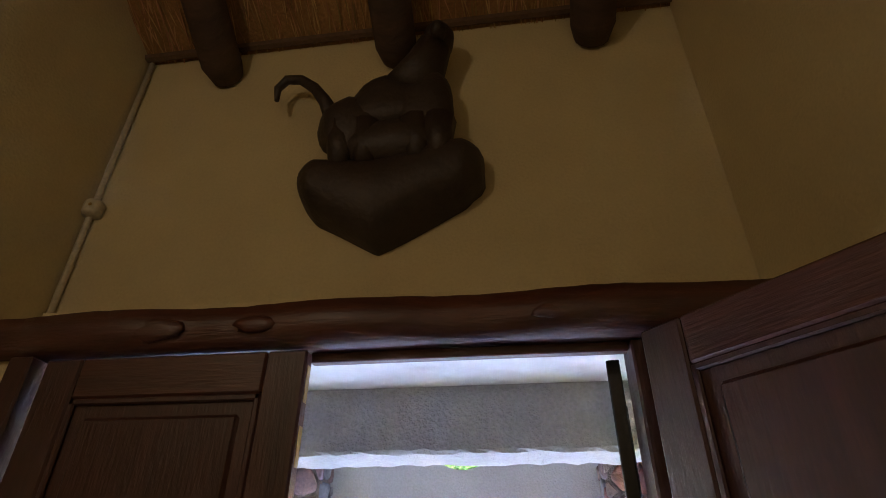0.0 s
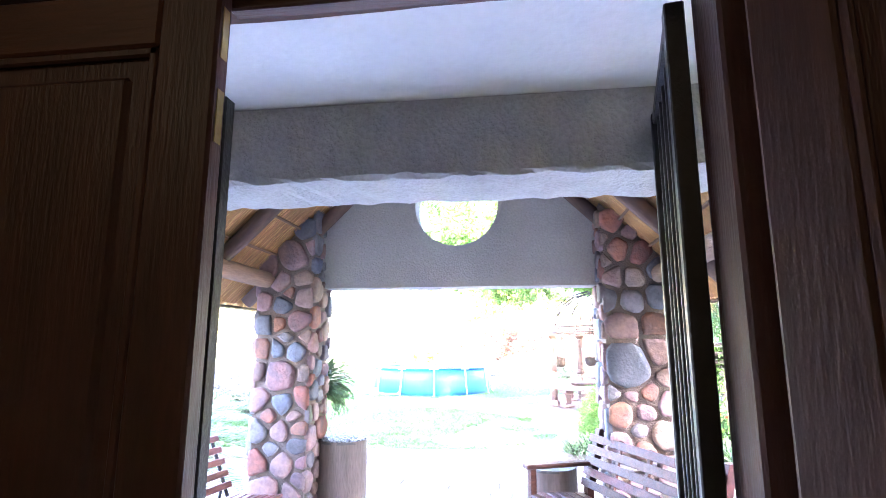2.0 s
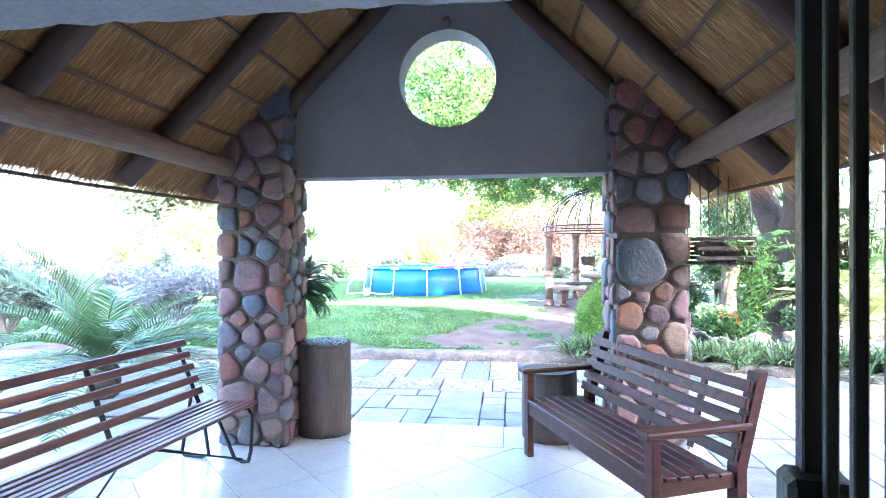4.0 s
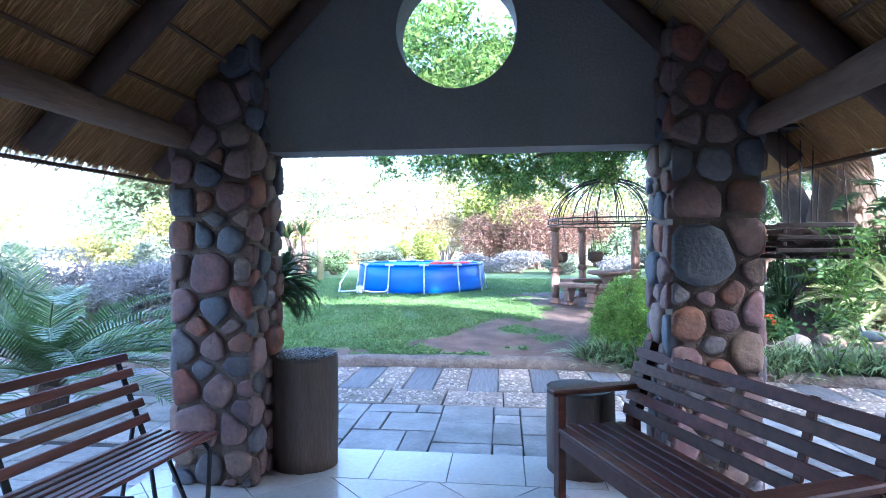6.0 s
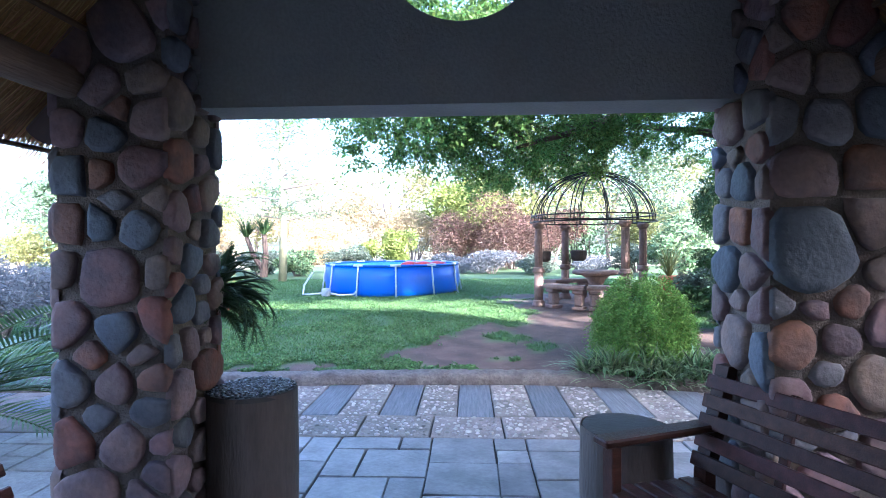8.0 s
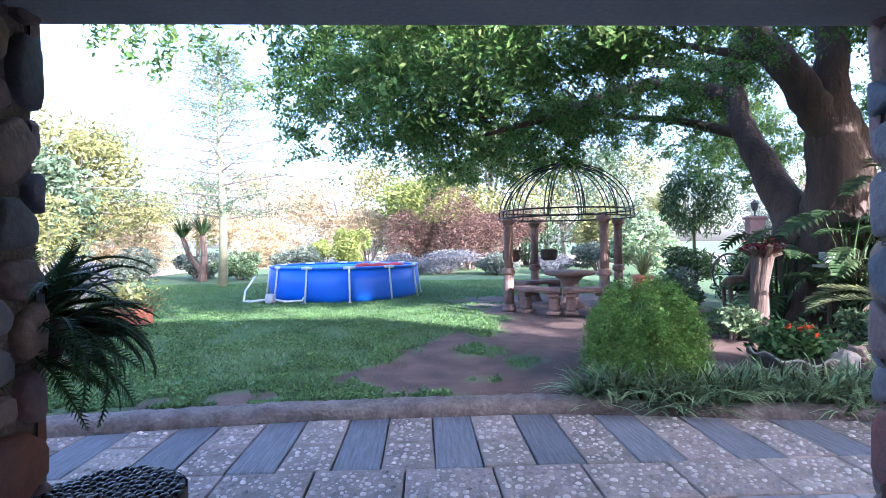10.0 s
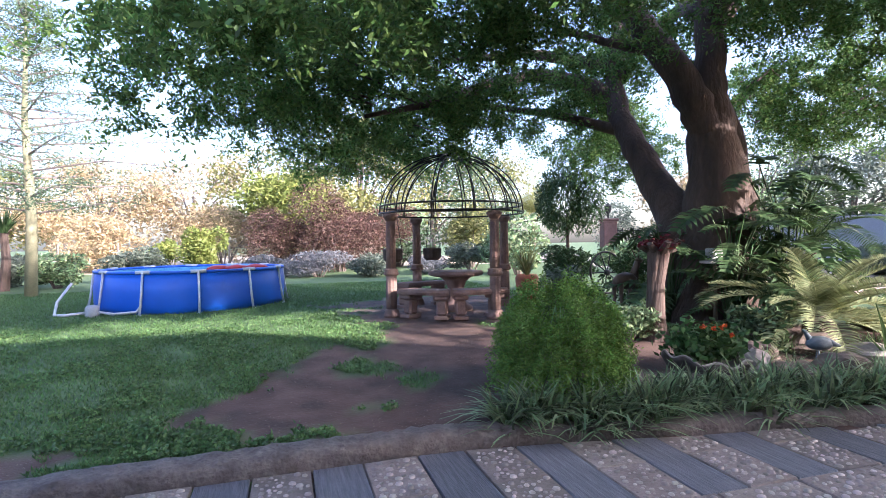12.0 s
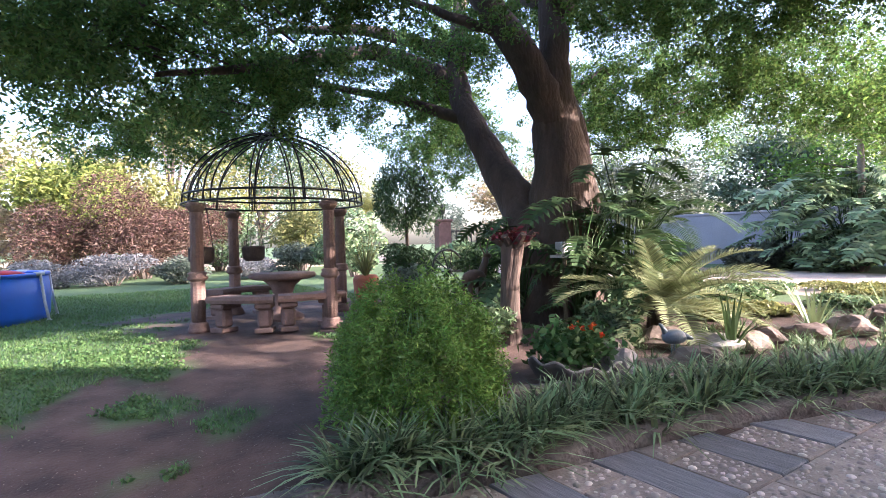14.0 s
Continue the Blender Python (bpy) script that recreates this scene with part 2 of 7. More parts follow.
# ---- mesh helpers ----
class Geo:
    """Collects vertices and faces for one mesh."""

    def __init__(self):
        self.v, self.f = [], []

    def add(self, verts, faces):
        k = len(self.v)
        self.v.extend(tuple(map(float, p)) for p in verts)
        self.f.extend(tuple(i + k for i in f) for f in faces)
        return self

    def box(self, a, b, c=0.0, m=None):
        """A box between corners a and b with edges taken off by c."""
        (x0, y0, z0), (x1, y1, z1) = a, b
        c = min(c, 0.45 * min(x1 - x0, y1 - y0, z1 - z0))
        if c <= 0:
            vs = [(x, y, z) for z in (z0, z1) for y in (y0, y1) for x in (x0, x1)]
            fs = [(0, 2, 3, 1), (4, 5, 7, 6), (0, 1, 5, 4), (2, 6, 7, 3), (0, 4, 6, 2), (1, 3, 7, 5)]
        else:
            bm = bmesh.new()
            bmesh.ops.create_cube(bm, size=1.0)
            bmesh.ops.scale(bm, vec=(x1 - x0, y1 - y0, z1 - z0), verts=bm.verts)
            bmesh.ops.translate(bm, vec=((x0 + x1) / 2, (y0 + y1) / 2, (z0 + z1) / 2), verts=bm.verts)
            bmesh.ops.bevel(bm, geom=bm.edges[:], offset=c, segments=1, affect="EDGES")
            vs = [tuple(v.co) for v in bm.verts]
            fs = [tuple(v.index for v in f.verts) for f in bm.faces]
            bm.free()
        if m is not None:
            vs = [tuple(m @ Vector(p)) for p in vs]
        return self.add(vs, fs)

    def tube(self, pts, radii, n=8, caps=True, wobble=0.0, rng=None):
        """A tube along points with a radius at each."""
        pts = [Vector(p) for p in pts]
        if not isinstance(radii, (list, tuple)):
            radii = [radii] * len(pts)
        vs, fs = [], []
        side = None
        for i, p in enumerate(pts):
            d = (pts[min(i + 1, len(pts) - 1)] - pts[max(i - 1, 0)]).normalized()
            if side is None:
                side = d.orthogonal().normalized()
            else:
                side = (side - d * side.dot(d))
                side = side.normalized() if side.length > 1e-6 else d.orthogonal().normalized()
            up = d.cross(side)
            for k in range(n):
                a = 2 * math.pi * k / n
                r = radii[i] * (1 + (rng.uniform(-wobble, wobble) if rng and wobble else 0))
                vs.append(p + (side * math.cos(a) + up * math.sin(a)) * r)
        for i in range(len(pts) - 1):
            for k in range(n):
                fs.append((i * n + k, i * n + (k + 1) % n, (i + 1) * n + (k + 1) % n, (i + 1) * n + k))
        if caps:
            fs.append(tuple(reversed(range(n))))
            fs.append(tuple((len(pts) - 1) * n + k for k in range(n)))
        return self.add(vs, fs)

    def lathe(self, profile, n=24, centre=(0, 0, 0), flute=0.0, flutes=0):
        """A solid of revolution from (radius, z) pairs."""
        vs, fs = [], []
        for r, z in profile:
            for k in range(n):
                a = 2 * math.pi * k / n
                q = r * (1 + (flute * math.cos(a * flutes) if flutes else 0))
                vs.append((centre[0] + q * math.cos(a), centre[1] + q * math.sin(a), centre[2] + z))
        for i in range(len(profile) - 1):
            for k in range(n):
                fs.append((i * n + k, i * n + (k + 1) % n, (i + 1) * n + (k + 1) % n, (i + 1) * n + k))
        fs.append(tuple(reversed(range(n))))
        fs.append(tuple((len(profile) - 1) * n + k for k in range(n)))
        return self.add(vs, fs)

    def rock(self, centre, size, rng, detail=2, rough=0.25):
        bm = bmesh.new()
        bmesh.ops.create_icosphere(bm, subdivisions=detail, radius=1)
        off = Vector((rng.uniform(0, 50), rng.uniform(0, 50), rng.uniform(0, 50)))
        vs = []
        for v in bm.verts:
            q = v.co * (1 + rough * noise.noise(v.co * 1.3 + off) * 1.6 + rough * 0.4 * noise.noise(v.co * 3.4 + off))
            vs.append((centre[0] + q.x * size[0], centre[1] + q.y * size[1], centre[2] + q.z * size[2]))
        fs = [tuple(v.index for v in f.verts) for f in bm.faces]
        bm.free()
        return self.add(vs, fs)

    def mesh(self, name, material, smooth=False):
        me = bpy.data.meshes.new(name)
        me.from_pydata(self.v, [], self.f)
        me.materials.append(material)
        if smooth:
            me.shade_smooth()
        me.update()
        return me


def thing(name, label, category, group="", place=(0, 0, 0), turn=0.0):
    """An Empty at the base of a thing that parents its parts."""
    ob = tagged(new(name), label, category, group)
    ob.matrix_world = pose(*place, 0, 0, turn)
    ob.empty_display_size = 0.1
    return ob


def part(name, geo, material, parent=None, label="", smooth=False, place=None):
    """One mesh object, under a thing or a part."""
    me = geo if isinstance(geo, bpy.types.Mesh) else geo.mesh(name, material, smooth)
    ob = new(name, me)
    if place is not None:
        ob.matrix_basis = place if isinstance(place, Matrix) else Matrix.Translation(place)
    if parent is not None:
        ob.parent = parent
    if label:
        tagged(ob, label)
    return ob


def setting(name, geo, material, label, category, smooth=False):
    return tagged(part(name, geo, material, smooth=smooth), label, category, kind="structure")


def solo(name, geo, material, label, category, group="", smooth=False, kind="", place=None):
    return tagged(part(name, geo, material, smooth=smooth, place=place), label, category, group, kind)


def quads_mesh(name, centres, along, across, material):
    """Many four-cornered leaves: centre, half length vector and half width vector of each."""
    n = len(centres)
    vs = np.empty((n, 4, 3))
    vs[:, 0], vs[:, 1] = centres - along, centres + across * 0.9 - along * 0.1
    vs[:, 2], vs[:, 3] = centres + along, centres - across * 0.9 - along * 0.1
    me = bpy.data.meshes.new(name)
    me.vertices.add(n * 4)
    me.vertices.foreach_set("co", vs.reshape(-1))
    me.loops.add(n * 4)
    me.loops.foreach_set("vertex_index", np.arange(n * 4))
    me.polygons.add(n)
    me.polygons.foreach_set("loop_start", np.arange(n) * 4)
    me.polygons.foreach_set("loop_total", np.full(n, 4))
    me.materials.append(material)
    me.update(calc_edges=True)
    return me


def unit(a):
    return a / np.maximum(np.linalg.norm(a, axis=1, keepdims=True), 1e-9)


def leaf_cloud(name, centres, material, rng, length=0.05, width=0.02, droop=0.3, spread=1.0):
    """Leaves at the centres, turned every way but drooping by droop."""
    n = len(centres)
    d = rng.normal(size=(n, 3)) * [spread, spread, spread * 0.7]
    d[:, 2] -= droop
    d = unit(d)
    s = unit(np.cross(d, rng.normal(size=(n, 3))))
    k = rng.uniform(0.6, 1.3, (n, 1))
    return quads_mesh(name, centres, d * length * k, s * width * k, material)


def strips_mesh(name, strips, material):
    """Narrow blades: each is a list of (point, half width vector)."""
    vs, fs = [], []
    for s in strips:
        k = len(vs)
        for p, w in s:
            vs.append(p - w)
            vs.append(p + w)
        for i in range(len(s) - 1):
            a = k + 2 * i
            fs.append((a, a + 1, a + 3, a + 2))
    g = Geo()
    g.v, g.f = [tuple(map(float, p)) for p in vs], fs
    return g.mesh(name, material)


# ---- the house: entrance hall, door wall, beam ----
ROOM_L, ROOM_R, WALL_IN, WALL_OUT, UPPER = -2.33, 1.05, 1.36, 1.50, 2.20
DOOR_L, DOOR_R, DOOR_TOP, ROOM_FLOOR = -1.38, 0.295, 2.285, 0.15
# HOUSE_R carries the unseen right wing far enough to keep sun off the garden
HOUSE_L, HOUSE_R, HOUSE_BACK = -4.6, 12.4, -9.0
setting("wall_front", Geo().box((HOUSE_L, WALL_IN, -0.1), (DOOR_L - 0.08, WALL_OUT, 2.365)).box((DOOR_R + 0.08, WALL_IN, -0.1), (HOUSE_R, WALL_OUT, 2.365))
        .box((DOOR_L - 0.08, WALL_IN, DOOR_TOP + 0.11), (DOOR_R + 0.08, WALL_OUT, 2.44)), PLASTER_IN, "cream painted plaster wall round the entrance doors", "wall")
setting("wall_upper", Geo().box((ROOM_L - 0.15, UPPER, 2.475), (ROOM_R + 0.15, UPPER + 0.13, 4.95)), PLASTER_IN, "cream painted plaster wall above the entrance doors", "wall")
setting("wall_left", Geo().box((ROOM_L - 0.15, -3.0, -0.1), (ROOM_L, WALL_IN - 0.003, 2.475)).box((ROOM_L - 0.15, -3.0, 2.4751), (ROOM_L, UPPER - 0.003, 7.6)), PLASTER_IN, "cream plaster side wall of the entrance hall", "wall")
setting("wall_right", Geo().box((ROOM_R, -3.0, -0.1), (ROOM_R + 0.15, WALL_IN - 0.003, 2.475)).box((ROOM_R, -3.0, 2.4751), (ROOM_R + 0.15, UPPER - 0.003, 7.6)), PLASTER_IN, "cream plaster side wall of the entrance hall", "wall")
setting("wall_back", Geo().box((ROOM_L - 0.15, -3.15, -0.1), (ROOM_R + 0.15, -3.003, 7.6)), PLASTER_IN, "cream plaster back wall of the entrance hall", "wall")
setting("floor_hall", Geo().box((ROOM_L, -3.0, -0.1), (ROOM_R, WALL_IN - 0.003, ROOM_FLOOR)).box((DOOR_L, WALL_IN - 0.002, -0.1), (DOOR_R, WALL_OUT, ROOM_FLOOR - 0.01)), TILE, "cream tiled floor of the entrance hall", "floor")
# thatched ceiling of the hall rises from the door side towards the back
cz0, cslope = 4.68, 0.55
za, zb = cz0 + cslope * (UPPER + 3.15), cz0 - cslope * 0.6
g = Geo().add([(ROOM_L - 0.4, -3.15, za), (ROOM_R + 0.4, -3.15, za), (ROOM_R + 0.4, UPPER + 0.6, zb), (ROOM_L - 0.4, UPPER + 0.6, zb),
               (ROOM_L - 0.4, -3.15, za + 0.3), (ROOM_R + 0.4, -3.15, za + 0.3), (ROOM_R + 0.4, UPPER + 0.6, zb + 0.3), (ROOM_L - 0.4, UPPER + 0.6, zb + 0.3)],
              [(0, 3, 2, 1), (4, 5, 6, 7), (0, 1, 5, 4), (1, 2, 6, 5), (2, 3, 7, 6), (3, 0, 4, 7)])
setting("ceiling_hall", g, THATCH, "brown thatched ceiling of the entrance hall", "ceiling")
for x in (-1.72, -0.60, 0.56):
    solo("rafter", Geo().tube([(x, UPPER - 0.01, cz0 - 0.22), (x, UPPER - 0.1, cz0 - 0.21), (x, 1.0, cz0 - 0.13 + cslope * 1.1), (x, -2.95, cz0 - 0.13 + cslope * 5.0)], [0.10, 0.125, 0.13, 0.13], 14, wobble=0.03, rng=random.Random(3)), RAFTER_WOOD, "dark round rafter pole under the thatch", "rafter", "hall rafters", smooth=True)
for i in range(4):
    y = UPPER - 0.05 - 0.42 * i
    solo("batten", Geo().tube([(ROOM_L, y, cz0 + cslope * (UPPER - y) - 0.02), (ROOM_R, y, cz0 + cslope * (UPPER - y) - 0.016)], 0.028, 6), BATTEN, "thin cane batten tied under the thatch", "batten", "hall battens")
rg = np.random.default_rng(9)
N = 5000
sy = rg.uniform(-0.6, UPPER, N)
c = np.stack([rg.uniform(ROOM_L, ROOM_R, N), sy, cz0 + cslope * (UPPER - sy) - rg.uniform(0.002, 0.02, N)], 1)
d = unit(np.stack([rg.normal(0, 0.16, N), np.ones(N), -cslope * np.ones(N)], 1)) * rg.uniform(0.05, 0.16, (N, 1))
w = unit(np.cross(d, np.tile([0, cslope, 1.0], (N, 1)))) * 0.005
tagged(part("straw", quads_mesh("straw", c, d, w, STRAW), STRAW, bpy.data.objects["ceiling_hall"], "loose straw ends"), kind="stuff")
# unseen house wings: plain closing walls and thatched roofs, sized to shade the lawn
for nm, x0, x1 in (("left", HOUSE_L, ROOM_L - 0.153), ("right", ROOM_R + 0.153, HOUSE_R)):
    xo, xi = (x0, x1) if nm == "left" else (x1, x0)
    s = 1 if nm == "left" else -1
    setting("wing_" + nm, Geo().box((min(xo, xo + s * 0.2), HOUSE_BACK, -0.1), (max(xo, xo + s * 0.2), WALL_IN - 0.003, 2.365)).box((x0, HOUSE_BACK - 0.2, -0.1), (x1, HOUSE_BACK - 0.003, 2.365))
            .add([(x, y, z) for x in (xo, xo + s * 0.2) for y, z in ((WALL_OUT, 2.37), (HOUSE_BACK - 0.2, 2.37), ((WALL_OUT + HOUSE_BACK) / 2, 7.4))], [(0, 1, 2), (3, 5, 4), (0, 2, 5, 3), (1, 4, 5, 2), (0, 3, 4, 1)])
            .box((x0, WALL_IN, 2.368), (x1, WALL_OUT - 0.01, 2.95)), PLASTER_OUT, "unseen grey plastered walls closing the house wings", "wall")
    ry, e0, e1 = (WALL_OUT + HOUSE_BACK) / 2, 2.2, HOUSE_BACK - 0.8
    g = Geo().add([(x0, e0, 2.38), (x1, e0, 2.38), (x1, ry, 8.3), (x0, ry, 8.3), (x1, e1, 2.38), (x0, e1, 2.38), (x0, e0, 2.62), (x1, e0, 2.62), (x1, ry, 8.7), (x0, ry, 8.7), (x1, e1, 2.62), (x0, e1, 2.62)],
                  [(0, 3, 2, 1), (3, 5, 4, 2), (6, 7, 8, 9), (9, 8, 10, 11), (0, 1, 7, 6), (4, 5, 11, 10), (1, 2, 8, 7), (2, 4, 10, 8), (0, 6, 9, 3), (3, 9, 11, 5)])
    setting("roof_" + nm, g, THATCH, "unseen thatched roof of the house wing, sized to shade the lawn", "roof")
# soffit and beam in front of the door
BEAM_Y0, BEAM_Y1, BEAM_Z0, BEAM_Z1 = 2.03, 2.335, 2.12, 2.368
setting("ceiling_porch", Geo().box((-2.7, WALL_OUT + 0.003, BEAM_Z1), (1.6, BEAM_Y1, BEAM_Z1 + 0.1)), CEILING_WHITE, "flat white painted ceiling outside the entrance door", "ceiling")


def rough_beam(x0, x1, y0, y1, z0, z1, nx=90):
    g, rng = Geo(), random.Random(11)
    ring = [(y0, z1), (y0, (z0 + z1) / 2), (y0, z0 + 0.012), (y0 + 0.012, z0), ((y0 + y1) / 2, z0), (y1 - 0.012, z0), (y1, z0 + 0.012), (y1, z1)]
    vs, fs = [], []
    for i in range(nx + 1):
        x = x0 + (x1 - x0) * i / nx
        for y, z in ring:
            k = 0.006 if abs(z - z1) > 0.01 else 0.0
            vs.append((x, y + rng.uniform(-k, k), z + rng.uniform(-k, k)))
    m = len(ring)
    for i in range(nx):
        for k in range(m - 1):
            fs.append((i * m + k, (i + 1) * m + k, (i + 1) * m + k + 1, i * m + k + 1))
    return g.add(vs, fs)


setting("beam", rough_beam(-2.7, 1.6, BEAM_Y0, BEAM_Y1, BEAM_Z0, BEAM_Z1 - 0.003), PLASTER_BEAM, "rough grey plastered beam across the porch", "beam")
for x in (-2.62, 1.34):
    setting("pier_" + ("left" if x < 0 else "right"), Geo().box((x, WALL_OUT + 0.003, -0.1), (x + 0.2, BEAM_Y1 - 0.02, BEAM_Z0 - 0.004), 0.01), PLASTER_OUT, "grey plastered pier carrying the porch beam", "wall")


# ---- the entrance doors ----
def door_leaf(name, w, h, place, turn, label, mirror=1):
    """A framed wooden leaf with two sunk panels; it runs from its hinge along its own x."""
    root = thing(name, label, "door", "entrance doors", place, turn)
    t, s = 0.045, 0.115
    for x in (0.0, w - s):
        part("stile", Geo().box((x, -t / 2, 0), (x + s, t / 2, h), 0.006), MAHOGANY, root)
    for z, k in ((0, 0.2), (h * 0.42, 0.14), (h - s, s)):
        part("rail", Geo().box((s + 0.001, -t / 2 + 0.001, z), (w - s - 0.001, t / 2 - 0.001, z + k), 0.006), MAHOGANY_H, root)
    for z0, z1 in ((0.2, h * 0.42), (h * 0.42 + 0.14, h - s)):
        g = Geo()
        g.box((s, -0.008, z0), (w - s, 0.008, z1))
        g.box((s + 0.05, -0.018, z0 + 0.05), (w - s - 0.05, 0.018, z1 - 0.05), 0.012)
        part("panel", g, MAHOGANY, root)
        gm = Geo()
        for sy in (-1, 1):
            for a, b in (((s, z0), (s + 0.018, z1)), ((w - s - 0.018, z0), (w - s, z1)), ((s, z0), (w - s, z0 + 0.018)), ((s, z1 - 0.018), (w - s, z1))):
                ya, yb = sorted((sy * 0.008, sy * 0.02))
                gm.box((a[0], ya, a[1]), (b[0], yb, b[1]), 0.004)
        part("moulding", gm, MAHOGANY, root)
    return root, t, s


leaf_h = DOOR_TOP - ROOM_FLOOR - 0.02
left_leaf, _t, _s = door_leaf("entrance_door", 0.79, leaf_h, (-1.352, 1.355, ROOM_FLOOR + 0.01), 0, "dark mahogany panelled door leaf, standing shut")
for z in (leaf_h - 0.14, leaf_h - 0.30, 1.0):
    part("bolt_plate", Geo().box((0.7905, -0.010, z), (0.7925, 0.010, z + 0.10), 0.0005), BRASS, left_leaf, "brass bolt plate on the door edge")
right_leaf, _t, _s = door_leaf("entrance_door", 0.80, leaf_h, (0.325, 1.325, ROOM_FLOOR + 0.01), -52, "dark mahogany panelled door leaf, swung open into the room")
part("lock", Geo().box((0.74, -0.036, 0.93), (0.785, 0.036, 1.13), 0.004), IRON, right_leaf, "black lock plate")
part("door_handle", Geo().tube([(0.76, 0.036, 1.06), (0.76, 0.075, 1.06), (0.66, 0.08, 1.06)], 0.009, 8).tube([(0.76, -0.036, 1.06), (0.76, -0.075, 1.06), (0.66, -0.08, 1.06)], 0.009, 8), IRON, right_leaf, "black lever handle", smooth=True)
frame_thing = tagged(thing("door_1", "mahogany door frame with a carved header", "door frame"), kind="structure")
g = Geo()
nx = 60
rngh = random.Random(8)
vs, fs = [], []
for i in range(nx + 1):
    x = DOOR_L - 0.35 + (DOOR_R + 0.5 - DOOR_L + 0.35) * i / nx
    sag = 0.012 * math.sin(i * 0.37) + rngh.uniform(-0.003, 0.003)
    for y, z in ((1.315, DOOR_TOP + 0.125), (1.305, DOOR_TOP + 0.07), (1.315, DOOR_TOP + 0.022), (1.335, DOOR_TOP), (1.47, DOOR_TOP), (1.47, DOOR_TOP + 0.105)):
        vs.append((x, y + (sag if y < 1.32 else 0), z + (0.25 * sag if z < DOOR_TOP + 0.1 else 0)))
for i in range(nx):
    for k in range(6):
        a, b = i * 6 + k, i * 6 + (k + 1) % 6
        fs.append((a, a + 6, b + 6, b))
g.add(vs, fs)
part("header", g, MAHOGANY_H, frame_thing, "carved mahogany header with knots", smooth=True)
part("jamb", Geo().box((DOOR_R, 1.37, ROOM_FLOOR), (DOOR_R + 0.078, 1.49, DOOR_TOP - 0.003), 0.006), MAHOGANY, frame_thing)
part("jamb", Geo().box((DOOR_L - 0.078, 1.31, ROOM_FLOOR), (DOOR_L - 0.003, 1.49, DOOR_TOP - 0.003), 0.006), MAHOGANY, frame_thing)
part("stop", Geo().box((-0.575, 1.385, DOOR_TOP - 0.03), (DOOR_R - 0.003, 1.42, DOOR_TOP - 0.002), 0.004), MAHOGANY_H, frame_thing)
for i, (x, s) in enumerate(((-1.03, 0.9), (-0.72, 0.5), (0.1, 0.4))):
    part("knot", Geo().rock((x, 1.31, DOOR_TOP + 0.06), (0.07 * s + 0.03, 0.012, 0.03 * s + 0.012), random.Random(i), 2, 0.2), MAHOGANY_H, frame_thing, smooth=True)


# ---- the iron security gate outside the door ----
def gate_leaf(place, turn, w, h, n, label):
    root = thing("security_gate", label, "gate", "security gates", place, turn)
    for x, k in ((-0.012, 0.047), (w - 0.035, 0.035)):
        part("gate_frame", Geo().box((x, -0.018, 0), (x + k, 0.018, h), 0.003), IRON, root)
    for z in (0.0, h * 0.47, h - 0.035):
        part("rail", Geo().box((0.036, -0.015, z), (w - 0.036, 0.015, z + 0.03), 0.003), IRON, root)
    for i in range(n):
        x = w * (i + 1) / (n + 1)
        part("bar", Geo().box((x - 0.008, -0.008, 0.031), (x + 0.008, 0.008, h - 0.036), 0.002), IRON, root)
    return root


gate_r = gate_leaf((0.262, 1.485, 0.16), 79, 0.535, 2.10, 5, "black iron barred security gate, swung open")
part("latch", Geo().box((0.46, -0.045, 0.98), (0.535, 0.045, 1.09), 0.01), IRON, gate_r, "black lock box")
gate_l = gate_leaf((-1.30, 1.535, 0.1), 0, 0.655, 2.05, 5, "black iron barred security gate, standing shut")
# conduit and junction box in the hall corner
solo("conduit", Geo().tube([(ROOM_L + 0.03, UPPER - 0.022, 4.66), (ROOM_L + 0.03, UPPER - 0.022, 2.48)], 0.017, 10), PVC, "cream plastic conduit pipe in the wall corner", "pipe", smooth=True)
jb = thing("junction_box", "round cream plastic junction box on the conduit", "junction box", place=(ROOM_L + 0.05, UPPER - 0.04, 3.46))
part("box", Geo().lathe([(0.045, -0.045), (0.052, -0.03), (0.052, 0.03), (0.045, 0.045)], 16), PVC, jb, smooth=True)
part("screw", Geo().rock((0.02, -0.052, 0), (0.012, 0.006, 0.012), random.Random(1), 1, 0), BRASS, jb)


def bracket():
    """A carved wooden bracket, pointed below, fixed to the wall."""
    n, vs, fs = 48, [], []
    x0, x1 = -1.06, -0.10
    for i in range(n):
        a = i / (n - 1)
        edge = min(1.0, (min(a, 1 - a) / 0.10)) ** 0.5
        top = 3.60 + 0.03 * a + 0.045 * math.exp(-((a - 0.8) / 0.2) ** 2) - 0.07 * (1 - edge)
        low = 3.35 - 0.27 * max(0.0, 1 - abs(a - 0.44) / 0.5) ** 0.9 + 0.10 * (1 - edge) - 0.03 * a
        for k in range(11):
            b = math.pi * k / 10
            dy = (0.24 * math.sin(b) ** 0.8 * (0.5 + 0.5 * edge)) if 0 < k < 10 else 0.0
            vs.append((x0 + (x1 - x0) * a, UPPER - 0.003 - dy, low + (top - low) * (0.5 - 0.5 * math.cos(b)) + 0.008 * math.sin(9 * a + k)))
    for i in range(n - 1):
        for k in range(10):
            fs.append((i * 11 + k, (i + 1) * 11 + k, (i + 1) * 11 + k + 1, i * 11 + k + 1))
    fs += [tuple(range(11)), tuple(reversed([(n - 1) * 11 + k for k in range(11)]))]
    return Geo().add(vs, fs)


